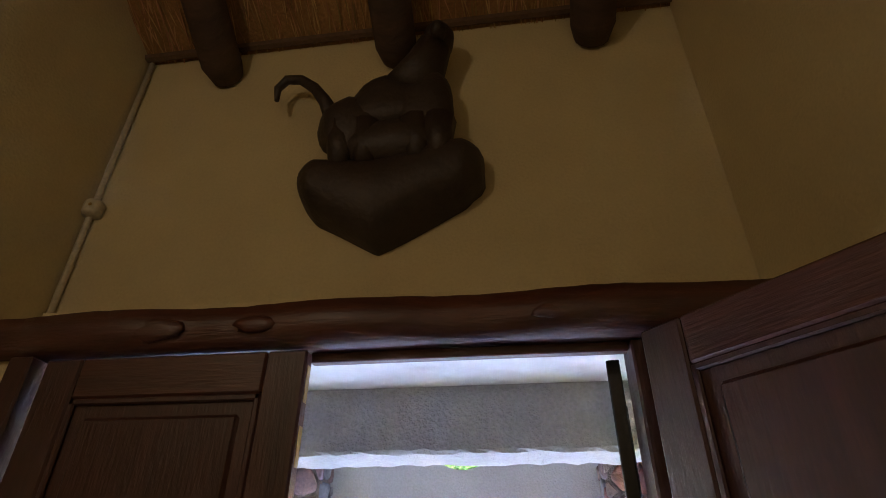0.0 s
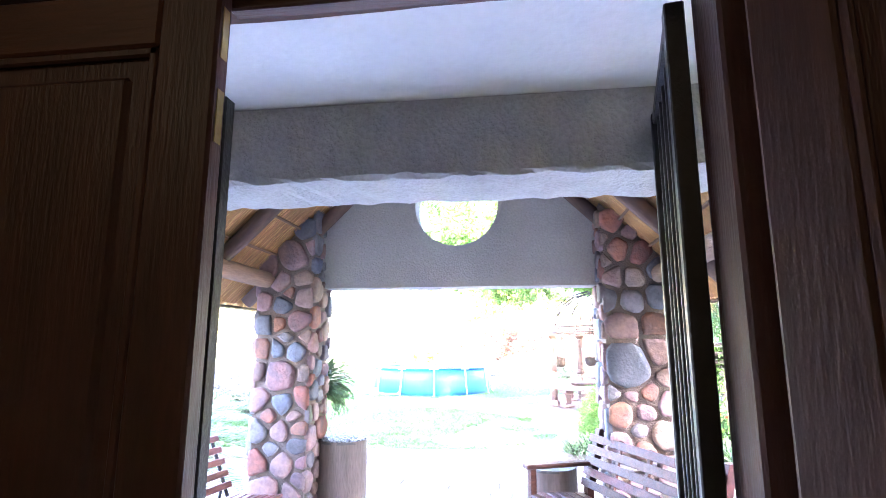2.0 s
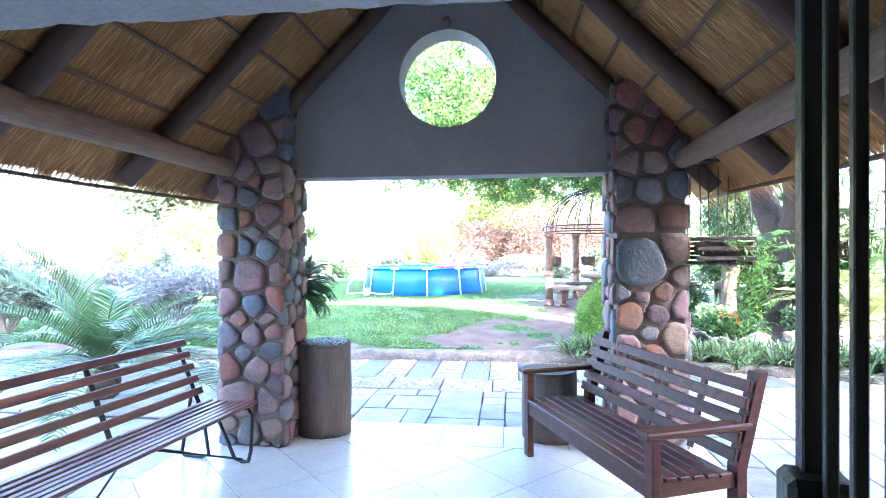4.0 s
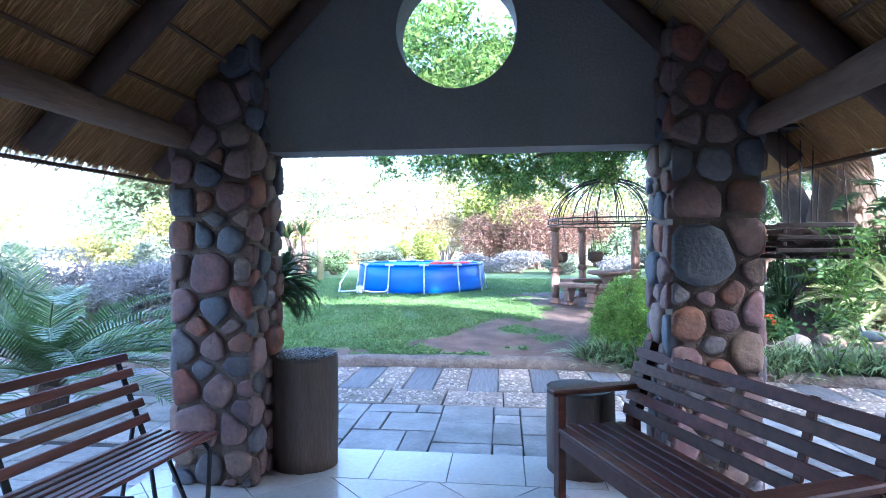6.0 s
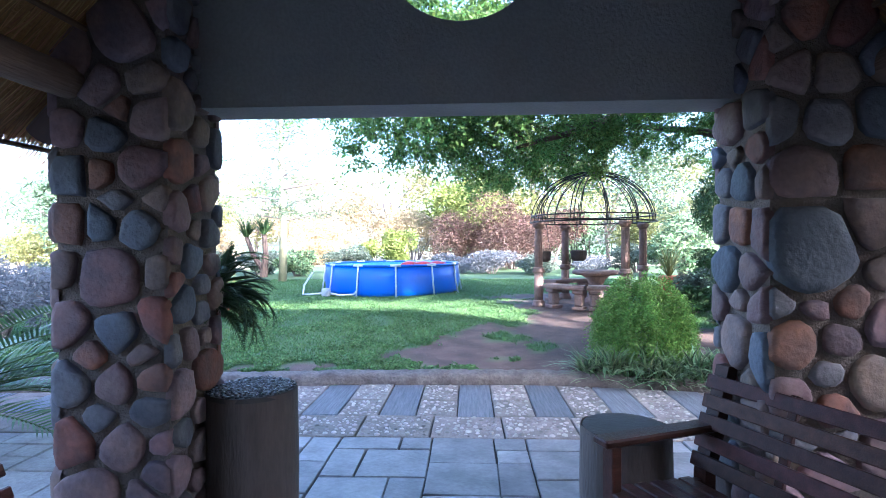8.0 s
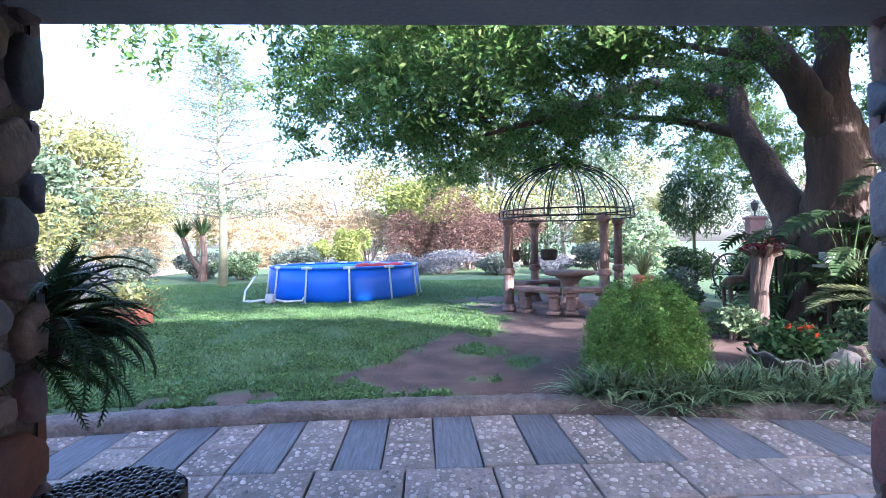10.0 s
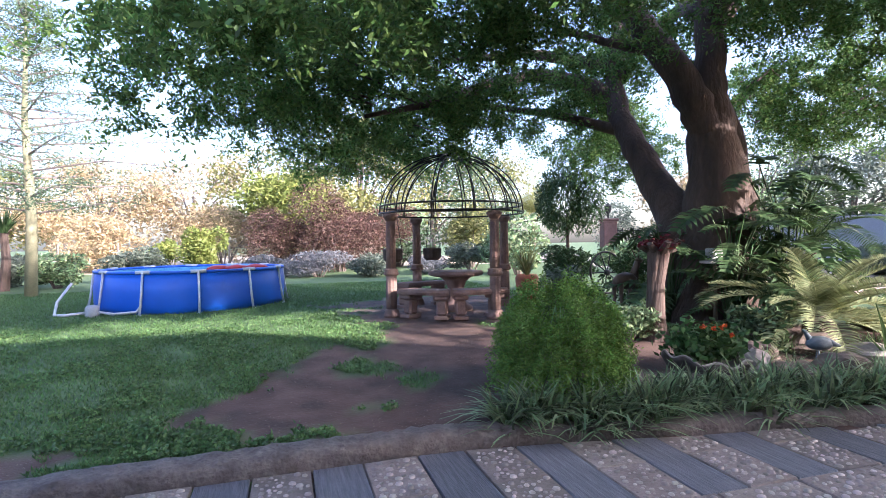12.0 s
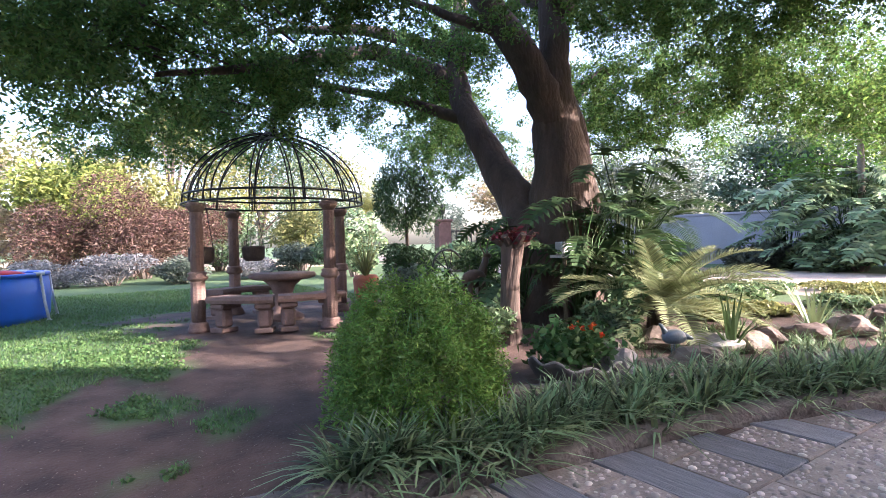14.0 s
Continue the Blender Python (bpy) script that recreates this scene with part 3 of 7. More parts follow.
solo("wall_bracket", bracket(), FIGURE_WOOD, "dark carved wooden bracket fixed above the door", "bracket", smooth=True)
g, rf = Geo(), random.Random(5)
yb = UPPER - 0.15
g.rock((-0.83, yb, 3.88), (0.20, 0.12, 0.22), rf, 3, 0.1).rock((-0.62, yb, 4.02), (0.26, 0.12, 0.22), rf, 3, 0.1).rock((-0.42, yb, 3.98), (0.185, 0.12, 0.27), rf, 3, 0.1)
g.tube([(-0.52, yb, 4.10), (-0.42, yb - 0.02, 4.30), (-0.36, yb - 0.05, 4.44)], [0.16, 0.125, 0.10], 14)
g.rock((-0.34, yb - 0.06, 4.47), (0.095, 0.10, 0.125), rf, 3, 0.08).rock((-0.33, yb - 0.15, 4.43), (0.05, 0.06, 0.06), rf, 3, 0.08)
for lx in (-0.88, -0.74, -0.46, -0.34):
    g.tube([(lx, yb - 0.02, 3.85), (lx + 0.01, yb - 0.03, 3.59)], [0.10, 0.055], 10)
g.tube([(-0.96, yb, 3.98), (-1.02, yb, 4.12), (-1.10, yb, 4.24), (-1.20, yb, 4.33), (-1.29, yb, 4.34), (-1.34, yb, 4.27), (-1.33, yb, 4.17)], [0.05, 0.04, 0.034, 0.03, 0.028, 0.024, 0.014], 10)
g.rock((-0.60, yb, 3.74), (0.30, 0.11, 0.16), rf, 3, 0.1)
g.v = [(0.95 * x, y, 1.77 + 0.95 * (z - 1.77)) for x, y, z in g.v]
solo("carved_figure", g, FIGURE_WOOD, "dark carved wooden animal figure with a curled tail on the bracket", "figurine", smooth=True)

# warm lamps of the room, hung behind the walker
for name, x, y, z, p in (("pendant_lamp", -1.6, -1.6, 3.5, 0.20), ("pendant_lamp", 0.3, -2.2, 3.2, 0.04)):
    lt = thing(name, "small warm globe lamp hanging from the room ceiling", "lamp", "room lamps", place=(x, y, z))
    part("cord", Geo().tube([(0, 0, 0.09), (0, 0, cz0 + cslope * (UPPER - y) - z - 0.01)], 0.005, 6), IRON, lt)
    part("socket", Geo().lathe([(0.02, 0.05), (0.03, 0.06), (0.03, 0.09), (0.012, 0.1)], 12), IRON, lt)
    lamp("warm_light", (x, y, z - 0.02), p, 0.05, (1.0, 0.84, 0.50))

# ---- the porch: stone pillars, gable with its round opening, thatched roof ----
RIDGE_X, RIDGE_Z, PORCH_Y0, PORCH_Y1 = -0.57, 4.16, 2.34, 6.05
GABLE_Y0, GABLE_Y1, LINTEL_Z = 5.45, 5.70, 2.165
HOLE_X, HOLE_Z, HOLE_R = -0.575, 2.95, 0.395
PILLARS = {"left": (-2.38, -1.875), "right": (0.71, 1.19)}
PIL_Y0, PIL_Y1 = 5.21, 5.66


def under_roof(x):
    return RIDGE_Z - abs(x - RIDGE_X)


def gable_wall():
    """The wall between the pillars, with a round hole through it."""
    x0, x1 = PILLARS["left"][1] - 0.3, PILLARS["right"][0] + 0.3
    outline = []
    n = 64
    def edge(a):
        dx, dz = math.cos(a), math.sin(a)
        best = 1e9
        if dx > 0: best = min(best, (x1 - HOLE_X) / dx)
        if dx < 0: best = min(best, (x0 - HOLE_X) / dx)
        if dz < 0: best = min(best, (LINTEL_Z - HOLE_Z) / dz)
        for s in (1, -1):
            k = dz + s * dx
            if k > 0: best = min(best, (RIDGE_Z - 0.02 - HOLE_Z - s * (HOLE_X - RIDGE_X)) / k)
        return HOLE_X + dx * best, HOLE_Z + dz * best
    corners = [math.atan2(LINTEL_Z - HOLE_Z, x1 - HOLE_X), math.atan2(LINTEL_Z - HOLE_Z, x0 - HOLE_X), math.pi / 2,
               math.atan2(under_roof(x1) - 0.02 - HOLE_Z, x1 - HOLE_X), math.atan2(under_roof(x0) - 0.02 - HOLE_Z, x0 - HOLE_X)]
    angles = sorted([-math.pi + 2 * math.pi * i / n for i in range(n)] + corners)
    vs, fs = [], []
    for a in angles:
        ex, ez = edge(a)
        hx, hz = HOLE_X + HOLE_R * math.cos(a), HOLE_Z + HOLE_R * math.sin(a)
        vs += [(ex, GABLE_Y0, ez), (hx, GABLE_Y0, hz), (hx, GABLE_Y1, hz), (ex, GABLE_Y1, ez)]
    m = len(angles)
    for i in range(m):
        j = (i + 1) % m
        for k in range(4):
            a, b = 4 * i + k, 4 * i + (k + 1) % 4
            fs.append((a, b, 4 * j + (k + 1) % 4, 4 * j + k))
    return Geo().add(vs, fs)


setting("wall_gable", gable_wall(), PLASTER_OUT, "grey plastered porch gable with a round opening", "wall")
part("wooden_peg", Geo().tube([(HOLE_X, GABLE_Y0 + 0.02, HOLE_Z + HOLE_R + 0.05), (HOLE_X, GABLE_Y0 - 0.06, HOLE_Z + HOLE_R + 0.05)], 0.035, 12), POLE_WOOD, bpy.data.objects["wall_gable"], "brown wooden peg", smooth=True)

roof = tagged(thing("porch_roof", "gabled thatched porch roof on round poles", "roof"), kind="structure")
for s in (-1, 1):
    ex = 2.14
    g = Geo()
    n = 26
    ring = [(0.0, 0.0), (ex, -ex), (ex + 0.10, -ex + 0.07), (ex + 0.06, -ex + 0.26), (0.0, 0.34)]
    vs, fs = [], []
    rr = random.Random(4 + s)
    for i in range(n + 1):
        y = PORCH_Y0 + (PORCH_Y1 - PORCH_Y0) * i / n
        for k, (dx, dz) in enumerate(ring):
            j = rr.uniform(-0.02, 0.02) if 0 < k < 4 else 0
            vs.append((RIDGE_X + s * (dx + j), y, RIDGE_Z + dz + j))
    m = len(ring)
    for i in range(n):
        for k in range(m):
            a, b = i * m + k, i * m + (k + 1) % m
            fs.append((a, a + m, b + m, b))
    fs += [tuple(range(m)), tuple(reversed([n * m + k for k in range(m)]))]
    part("thatch", g.add(vs, fs), THATCH, roof, "golden-brown thatch")
    # straw ends lying along the slope
    rg = np.random.default_rng(20 + s)
    N = 9000
    u = rg.uniform(0.05, ex + 0.08, N)
    y = rg.uniform(PORCH_Y0, PORCH_Y1, N)
    c = np.stack([RIDGE_X + s * u, y, RIDGE_Z - u - rg.uniform(0.002, 0.02, N)], 1)
    d = np.stack([s * np.ones(N), rg.normal(0, 0.16, N), -np.ones(N) + rg.normal(0, 0.05, N)], 1)
    d = unit(d) * rg.uniform(0.05, 0.16, (N, 1))
    w = unit(np.cross(d, np.stack([s * np.ones(N), np.zeros(N), np.ones(N)], 1))) * 0.004
    part("straw", quads_mesh("straw", c, d, w, STRAW), STRAW, roof, "loose straw ends")
    # straw fringe at the eave
    N = 5000
    y = rg.uniform(PORCH_Y0, PORCH_Y1, N)
    k = rg.uniform(0, 1, N)
    c = np.stack([RIDGE_X + s * (ex + 0.10 * k + rg.normal(0, 0.01, N)), y, RIDGE_Z - ex + 0.07 * k + rg.uniform(-0.03, 0.12, N)], 1)
    d = np.stack([s * 0.6 * np.ones(N), rg.normal(0, 0.2, N), -np.ones(N)], 1)
    d = unit(d) * rg.uniform(0.04, 0.10, (N, 1))
    w = unit(np.cross(d, rg.normal(size=(N, 3)))) * 0.004
    part("straw", quads_mesh("straw", c, d, w, STRAW), STRAW, roof, "loose straw ends")
    for i in range(9):
        u = 0.25 + 0.236 * i
        part("batten", Geo().tube([(RIDGE_X + s * u, PORCH_Y0, RIDGE_Z - u - 0.028), (RIDGE_X + s * (u + 0.01), (PORCH_Y0 + PORCH_Y1) / 2, RIDGE_Z - u - 0.04), (RIDGE_X + s * u, PORCH_Y1, RIDGE_Z - u - 0.028)], 0.014, 6), BATTEN, roof)
    for y in (2.5, 3.35, 4.4, 5.36):
        rw = random.Random(int(y * 10))
        pts = [(RIDGE_X + s * u, y + rw.uniform(-0.02, 0.02), RIDGE_Z - u - 0.115) for u in (0.06, 0.8, 1.5, 2.02)]
        part("rafter", Geo().tube(pts, [0.055, 0.062, 0.065, 0.06], 12), RAFTER_WOOD, roof, "dark round rafter pole", smooth=True)
    px = RIDGE_X + s * 1.74
    rw = random.Random(40 + s)
    part("wall_plate_pole", Geo().tube([(px + rw.uniform(-0.01, 0.01), y, 2.225 + rw.uniform(-0.012, 0.012)) for y in (2.345, 3.0, 4.0, 5.0, 5.36)], [0.082, 0.08, 0.078, 0.075, 0.074], 16), POLE_WOOD, roof, "weathered grey-brown round pole", smooth=True)
part("ridge_pole", Geo().tube([(RIDGE_X, PORCH_Y0, RIDGE_Z - 0.09), (RIDGE_X, PORCH_Y1, RIDGE_Z - 0.09)], 0.06, 12), RAFTER_WOOD, roof, smooth=True)

# ---- ground ----
def kerb_y(x):
    """The paving's far edge: the line of the kerb."""
    pts = ((-30, 6.0), (-8, 7.9), (-3.3, 8.50), (-1.8, 8.68), (0.2, 8.72), (1.0, 8.62), (1.8, 8.47), (3.4, 8.22), (4.9, 7.68), (6.5, 6.95), (9, 5.6), (30, 2.0))
    for (a, ya), (b, yb) in zip(pts, pts[1:]):
        if x <= b:
            return ya + (yb - ya) * (x - a) / (b - a)
    return pts[-1][1]


PAVING_Z = -0.02


def ground_z(x, y):
    d = y - kerb_y(x) - 0.14
    if d < 0:
        return PAVING_Z - 0.03
    k = min(d / 5.0, 1.0)
    return 0.06 + 0.19 * k * k * (3 - 2 * k) + (0.02 * noise.noise(Vector((x * 0.5, y * 0.5, 0))) if -12 < x < 9.4 and y < 22 else 0.0)


def dirt_amount(x, y):
    """1 where the lawn is worn to bare earth: along the kerb and the footpath to the garden seat."""
    d = y - kerb_y(x) - 0.2
    w = noise.noise(Vector((x * 0.9, y * 0.9, 3.1))) * 0.5 + 0.4 * noise.noise(Vector((x * 2.6, y * 2.6, 7.7))) + 0.2 * noise.noise(Vector((x * 7, y * 7, 1.7)))
    near = 0.95 - d / (1.0 if x < -1.2 else 1.3) + w * 1.9 - (0.45 if x < -2.6 else 0) - 1.8 * math.exp(-((x + 1.35) / 0.75) ** 2)
    px = 0.75 + (1.7 - 0.75) * min(max((y - 8.8) / 5.0, 0), 1)
    half = 0.75 - 0.25 * min(max((y - 8.8) / 5, 0), 1)
    path = 1.35 - abs(x - px) / half + w * 1.6 if y < 14.5 else -1
    scuff = 1.0 - math.hypot((x - 0.05) / 1.35, (y - 10.1) / 1.3) + w * 2.3
    seat = 1.4 - math.hypot((x - 2.3) / 2.0, (y - 14.7) / 1.7) + w
    bed = 2.0 if (x > 1.2 and d < 2.4 + 0.25 * (x - 1.2) and y < 12.5) else -1
    return min(max(max(near, path, scuff, seat, bed) * 3.2, 0), 1)


def axis(a, b, near0, near1, fine):
    s = [a, a * 0.5, a * 0.25, a * 0.12]
    v = near0
    mid = []
    while v <= near1:
        mid.append(v)
        v += fine
    lo = [near0 - 6, near0 - 3, near0 - 1.2] if a < near0 - 8 else []
    hi = [near1 + 1.2, near1 + 3, near1 + 6]
    return sorted(set([q for q in s if q < near0 - 7] + lo + mid + hi + [q for q in (b * 0.12, b * 0.25, b * 0.5, b) if q > near1 + 8]))


xs, ys = axis(-600, 600, -12, 12, 0.2), axis(-600, 600, 5.0, 24, 0.2)
vs = [(x, y, ground_z(x, y)) for y in ys for x in xs]
nxs = len(xs)
fs = [(j * nxs + i, j * nxs + i + 1, (j + 1) * nxs + i + 1, (j + 1) * nxs + i) for j in range(len(ys) - 1) for i in range(nxs - 1)]
LAWN = mat("lawn_ground", (0.10, 0.175, 0.06), 0.95, second=(0.06, 0.11, 0.038), scale=3, bump=1.0, bump_scale=45, blend=0.6)
nt = LAWN.node_tree
attr = nt.nodes.new("ShaderNodeAttribute")
attr.attribute_name = "dirt"
base_link = nt.nodes["Principled BSDF"].inputs["Base Color"].links[0].from_socket
dirt_noise = nt.nodes.new("ShaderNodeTexNoise")
dirt_noise.inputs["Scale"].default_value, dirt_noise.inputs["Detail"].default_value = 3.0, 8.0
dirt_ramp = nt.nodes.new("ShaderNodeValToRGB")
dirt_ramp.color_ramp.elements[0].position, dirt_ramp.color_ramp.elements[1].position = 0.35, 0.65
dirt_ramp.color_ramp.elements[0].color, dirt_ramp.color_ramp.elements[1].color = (0.048, 0.028, 0.022, 1), (0.115, 0.070, 0.053, 1)
tcg = nt.nodes.new("ShaderNodeTexCoord")
nt.links.new(tcg.outputs["Object"], dirt_noise.inputs["Vector"])
nt.links.new(dirt_noise.outputs["Fac"], dirt_ramp.inputs["Fac"])
gm = nt.nodes.new("ShaderNodeMix")
gm.data_type = "RGBA"
nt.links.new(attr.outputs["Fac"], gm.inputs["Factor"])
nt.links.new(base_link, gm.inputs["A"])
nt.links.new(dirt_ramp.outputs["Color"], gm.inputs["B"])
nt.links.new(gm.outputs["Result"], nt.nodes["Principled BSDF"].inputs["Base Color"])
ground = setting("ground", Geo().add(vs, fs), LAWN, "shaded lawn with worn bare earth", "lawn", smooth=True)
at = ground.data.attributes.new("dirt", "FLOAT", "POINT")
at.data.foreach_set("value", [dirt_amount(x, y) if -12 < x < 12 and 6 < y < 18 else (1.0 if y <= 6 else 0.0) for y in ys for x in xs])

# kerb
g = Geo()
vs, fs = [], []
rk = random.Random(2)
xk = [-12 + 0.06 * i for i in range(int(21 / 0.06))]
prof = [(-0.004, -0.06), (-0.002, 0.0), (0.0, 0.055), (0.03, 0.088), (0.09, 0.098), (0.16, 0.10), (0.235, 0.085), (0.25, 0.0)]
for x in xk:
    y = kerb_y(x)
    low = 0.025 if x > 1.0 else 0.0
    for dy, z in prof:
        vs.append((x, y + dy + rk.uniform(-0.011, 0.011), z - (low if z > 0 else 0) + rk.uniform(-0.011, 0.011)))
m = len(prof)
for i in range(len(xk) - 1):
    for k in range(m - 1):
        a = i * m + k
        fs.append((a, a + m, a + m + 1, a + 1))
setting("kerb", g.add(vs, fs), CONCRETE, "rough low concrete kerb along the lawn", "kerb", smooth=True)

# ---- porch things ----
def straight_bench(place, turn):
    """A slatted hardwood bench with arms: it runs along its own x, its back at +y."""
    root = thing("garden_bench", "dark varnished slatted wooden bench with armrests", "bench", place=place, turn=turn)
    L, D, H = 1.52, 0.54, 0.42
    for x in (0.0, L - 0.07):
        part("leg", Geo().box((x, 0, 0), (x + 0.07, 0.05, 0.63), 0.005), BENCH_WOOD, root)
        g = Geo()
        vs = [(xx, y, z) for xx in (x, x + 0.07) for y, z in ((D - 0.03, 0), (D + 0.03, 0), (D + 0.03, 0.42), (D + 0.17, 0.92), (D + 0.11, 0.92), (D - 0.03, 0.44))]
        g.add(vs, [(0, 1, 2, 3, 4, 5), (11, 10, 9, 8, 7, 6)] + [(i, i + 6, (i + 1) % 6 + 6, (i + 1) % 6) for i in range(6)])
        part("leg", g, BENCH_WOOD, root)
        part("armrest", Geo().box((x - 0.015, -0.04, 0.63), (x + 0.085, D + 0.06, 0.665), 0.008), BENCH_WOOD, root)
        part("side_rail", Geo().box((x + 0.015, 0.05, 0.33), (x + 0.055, D - 0.03, 0.41), 0.004), BENCH_WOOD, root)
    part("seat_rail", Geo().box((0.07, 0.005, 0.32), (L - 0.07, 0.045, 0.41), 0.004), BENCH_WOOD, root)
    for i in range(6):
        y = 0.0 + i * 0.082
        part("seat_slat", Geo().box((0.005, y, 0.412 - 0.004 * i), (L - 0.005, y + 0.066, 0.436 - 0.004 * i), 0.005), BENCH_WOOD, root)
    for i in range(5):
        z = 0.50 + i * 0.087
        y = D - 0.055 + (z - 0.44) * 0.28
        g = Geo()
        g.box((0.0, -0.012, -0.032), (L, 0.012, 0.032), 0.004, pose(0, y, z, -15.6))
        part("back_slat", g, BENCH_WOOD, root)
    for x in (L * 0.27, L * 0.52, L * 0.77):
        g = Geo()
        g.box((x - 0.02, 0.013, -0.02), (x + 0.02, 0.035, 0.45), 0.003, pose(0, D - 0.045, 0.45, -15.6))
        part("back_stay", g, BENCH_WOOD, root)
    return root


straight_bench((0.03, 5.27, 0.0), -67.4)


def iron_bench(place, turn):
    """A slatted park bench on bent iron loops, its back leaning well back; it runs along its own x, back at +y."""
    root = thing("garden_bench", "reddish slatted bench on bent black iron legs", "bench", place=place, turn=turn)
    L = 1.70
    for x in (0.10, L - 0.10):
        g = Geo()
        g.tube([(x, 0.0, 0.40), (x, -0.035, 0.36), (x, -0.02, 0.10), (x, 0.0, 0.02), (x, 0.05, 0.012), (x, 0.12, 0.03), (x, 0.30, 0.39)], 0.014, 8)
        part("leg", g, IRON, root, smooth=True)
        g = Geo()
        g.tube([(x, 0.40, 0.385), (x, 0.34, 0.03), (x, 0.40, 0.012), (x, 0.56, 0.012), (x, 0.58, 0.03), (x, 0.49, 0.50)], 0.013, 8)
        part("leg", g, IRON, root, smooth=True)
        part("seat_bar", Geo().tube([(x, 0.0, 0.405), (x, 0.20, 0.385), (x, 0.44, 0.385)], 0.012, 8), IRON, root, smooth=True)
    for x in (0.06, L * 0.5, L - 0.06):
        part("back_stay", Geo().box((x - 0.018, -0.006, 0), (x + 0.018, 0.006, 0.50), 0.002, pose(0, 0.46, 0.40, -24)), IRON, root)
    part("brace", Geo().tube([(0.1, 0.06, 0.03), (L / 2, 0.3, 0.36), (L - 0.1, 0.06, 0.03)], 0.008, 6), IRON, root, smooth=True)
    part("brace", Geo().tube([(0.1, 0.5, 0.03), (L / 2, 0.46, 0.38), (L - 0.1, 0.5, 0.03)], 0.008, 6), IRON, root, smooth=True)
    for i in range(7):
        y = -0.02 + i * 0.066
        z = 0.417 - 0.02 * min(i, 3) / 3
        part("seat_slat", Geo().box((0, y, z), (L, y + 0.045, z + 0.024), 0.006), BENCH_RED, root)
    for i in range(5):
        g = Geo()
        g.box((0, -0.030, 0.06 + i * 0.098), (L, -0.007, 0.115 + i * 0.098), 0.006, pose(0, 0.46, 0.40, -24))
        part("back_slat", g, BENCH_RED, root)
    return root


BENCH_RED = mat("reddish_bench_slat", (0.21, 0.075, 0.05), 0.38, second=(0.12, 0.042, 0.03), scale=3, stretch=(0.7, 8, 8), bump=0.3, bump_scale=22, per_object=0.25)
iron_bench((-2.2, 3.27, 0.0), 82)


def stump(place, r, h, label, pebbles, seed):
    root = thing("log_stump", label, "stump", "log stumps", place)
    rng = random.Random(seed)
    n, levels = 36, 9
    ph = [rng.uniform(0, 6.28) for _ in range(4)]
    vs, fs = [], []
    for j in range(levels):
        z = h * j / (levels - 1)
        for k in range(n):
            a = 2 * math.pi * k / n
            q = r * (1 + 0.03 * math.sin(2 * a + ph[0]) + 0.02 * math.sin(5 * a + ph[1]) + 0.012 * math.sin(9 * a + ph[2] + z * 2) - 0.05 * abs(z / h - 0.45) * 1.2)
            if k == 27 and j < levels - 2:
                q *= 0.93
            vs.append((q * math.cos(a), q * math.sin(a), z))
    for j in range(levels - 1):
        for k in range(n):
            fs.append((j * n + k, j * n + (k + 1) % n, (j + 1) * n + (k + 1) % n, (j + 1) * n + k))
    fs.append(tuple(reversed(range(n))))
    part("log", Geo().add(vs, fs), STUMP_PAINT, root, smooth=True)
    rt = r * 0.965
    part("top", Geo().lathe([(rt, h - 0.02), (rt * 0.985, h + 0.002), (rt * 0.4, h + 0.004)], n), STUMP_TOP, root, "dark cut top")
    if pebbles:
        g = Geo()
        rr = random.Random(seed + 1)
        i = 0
        while i < 200:
            a, q = i * 2.39996, rt * 0.95 * math.sqrt((i + 0.5) / 200)
            s = rr.uniform(0.011, 0.017)
            g.rock((q * math.cos(a) + rr.uniform(-0.004, 0.004), q * math.sin(a) + rr.uniform(-0.004, 0.004), h + 0.005), (s * rr.uniform(0.8, 1.3), s * rr.uniform(0.8, 1.2), 0.008), rr, 1, 0.15)
            i += 1
        tagged(part("pebble_bed", g, PEBBLE_DARK, root, "flat dark river pebbles set in the top", smooth=True), kind="stuff")
    return root


stump((-1.665, 5.61, 0.0), 0.23, 0.765, "tall brown log stump topped with dark river pebbles", True, 3)
stump((0.25, 5.69, 0.0), 0.225, 0.56, "short brown log stump beside the bench", False, 7)

# ---- pool ----
pool = thing("frame_pool", "round blue above-ground frame pool with white struts on the lawn", "pool", place=(-2.62, 17.35, 0.25))
PR, PH = 1.78, 0.74
part("wall", Geo().lathe([(PR * 0.985, 0), (PR * 1.0, 0.12), (PR * 1.005, 0.4), (PR * 0.99, PH - 0.02), (PR * 0.975, PH - 0.02), (PR * 0.97, 0.05)], 64), POOL_BLUE, pool, smooth=True)
part("liner", Geo().lathe([(PR * 0.968, 0.03), (PR * 0.967, PH - 0.025), (PR * 0.96, PH - 0.025), (PR * 0.955, 0.04)], 48), POOL_LINER, pool, "pale blue inner liner", smooth=True)
part("water", Geo().lathe([(PR * 0.953, 0.02), (PR * 0.953, PH - 0.13)], 48), POOL_WATER, pool, "still pool water")
ring = [(PR * 0.985 * math.cos(2 * math.pi * i / 48), PR * 0.985 * math.sin(2 * math.pi * i / 48), PH) for i in range(49)]
part("top_rail", Geo().tube(ring, 0.018, 8, caps=False), WHITE_TUBE, pool, smooth=True)
part("rail_sleeve", Geo().tube([(p[0] * 1.004, p[1] * 1.004, PH - 0.005) for p in ring], 0.031, 8, caps=False), POOL_BLUE, pool, smooth=True)
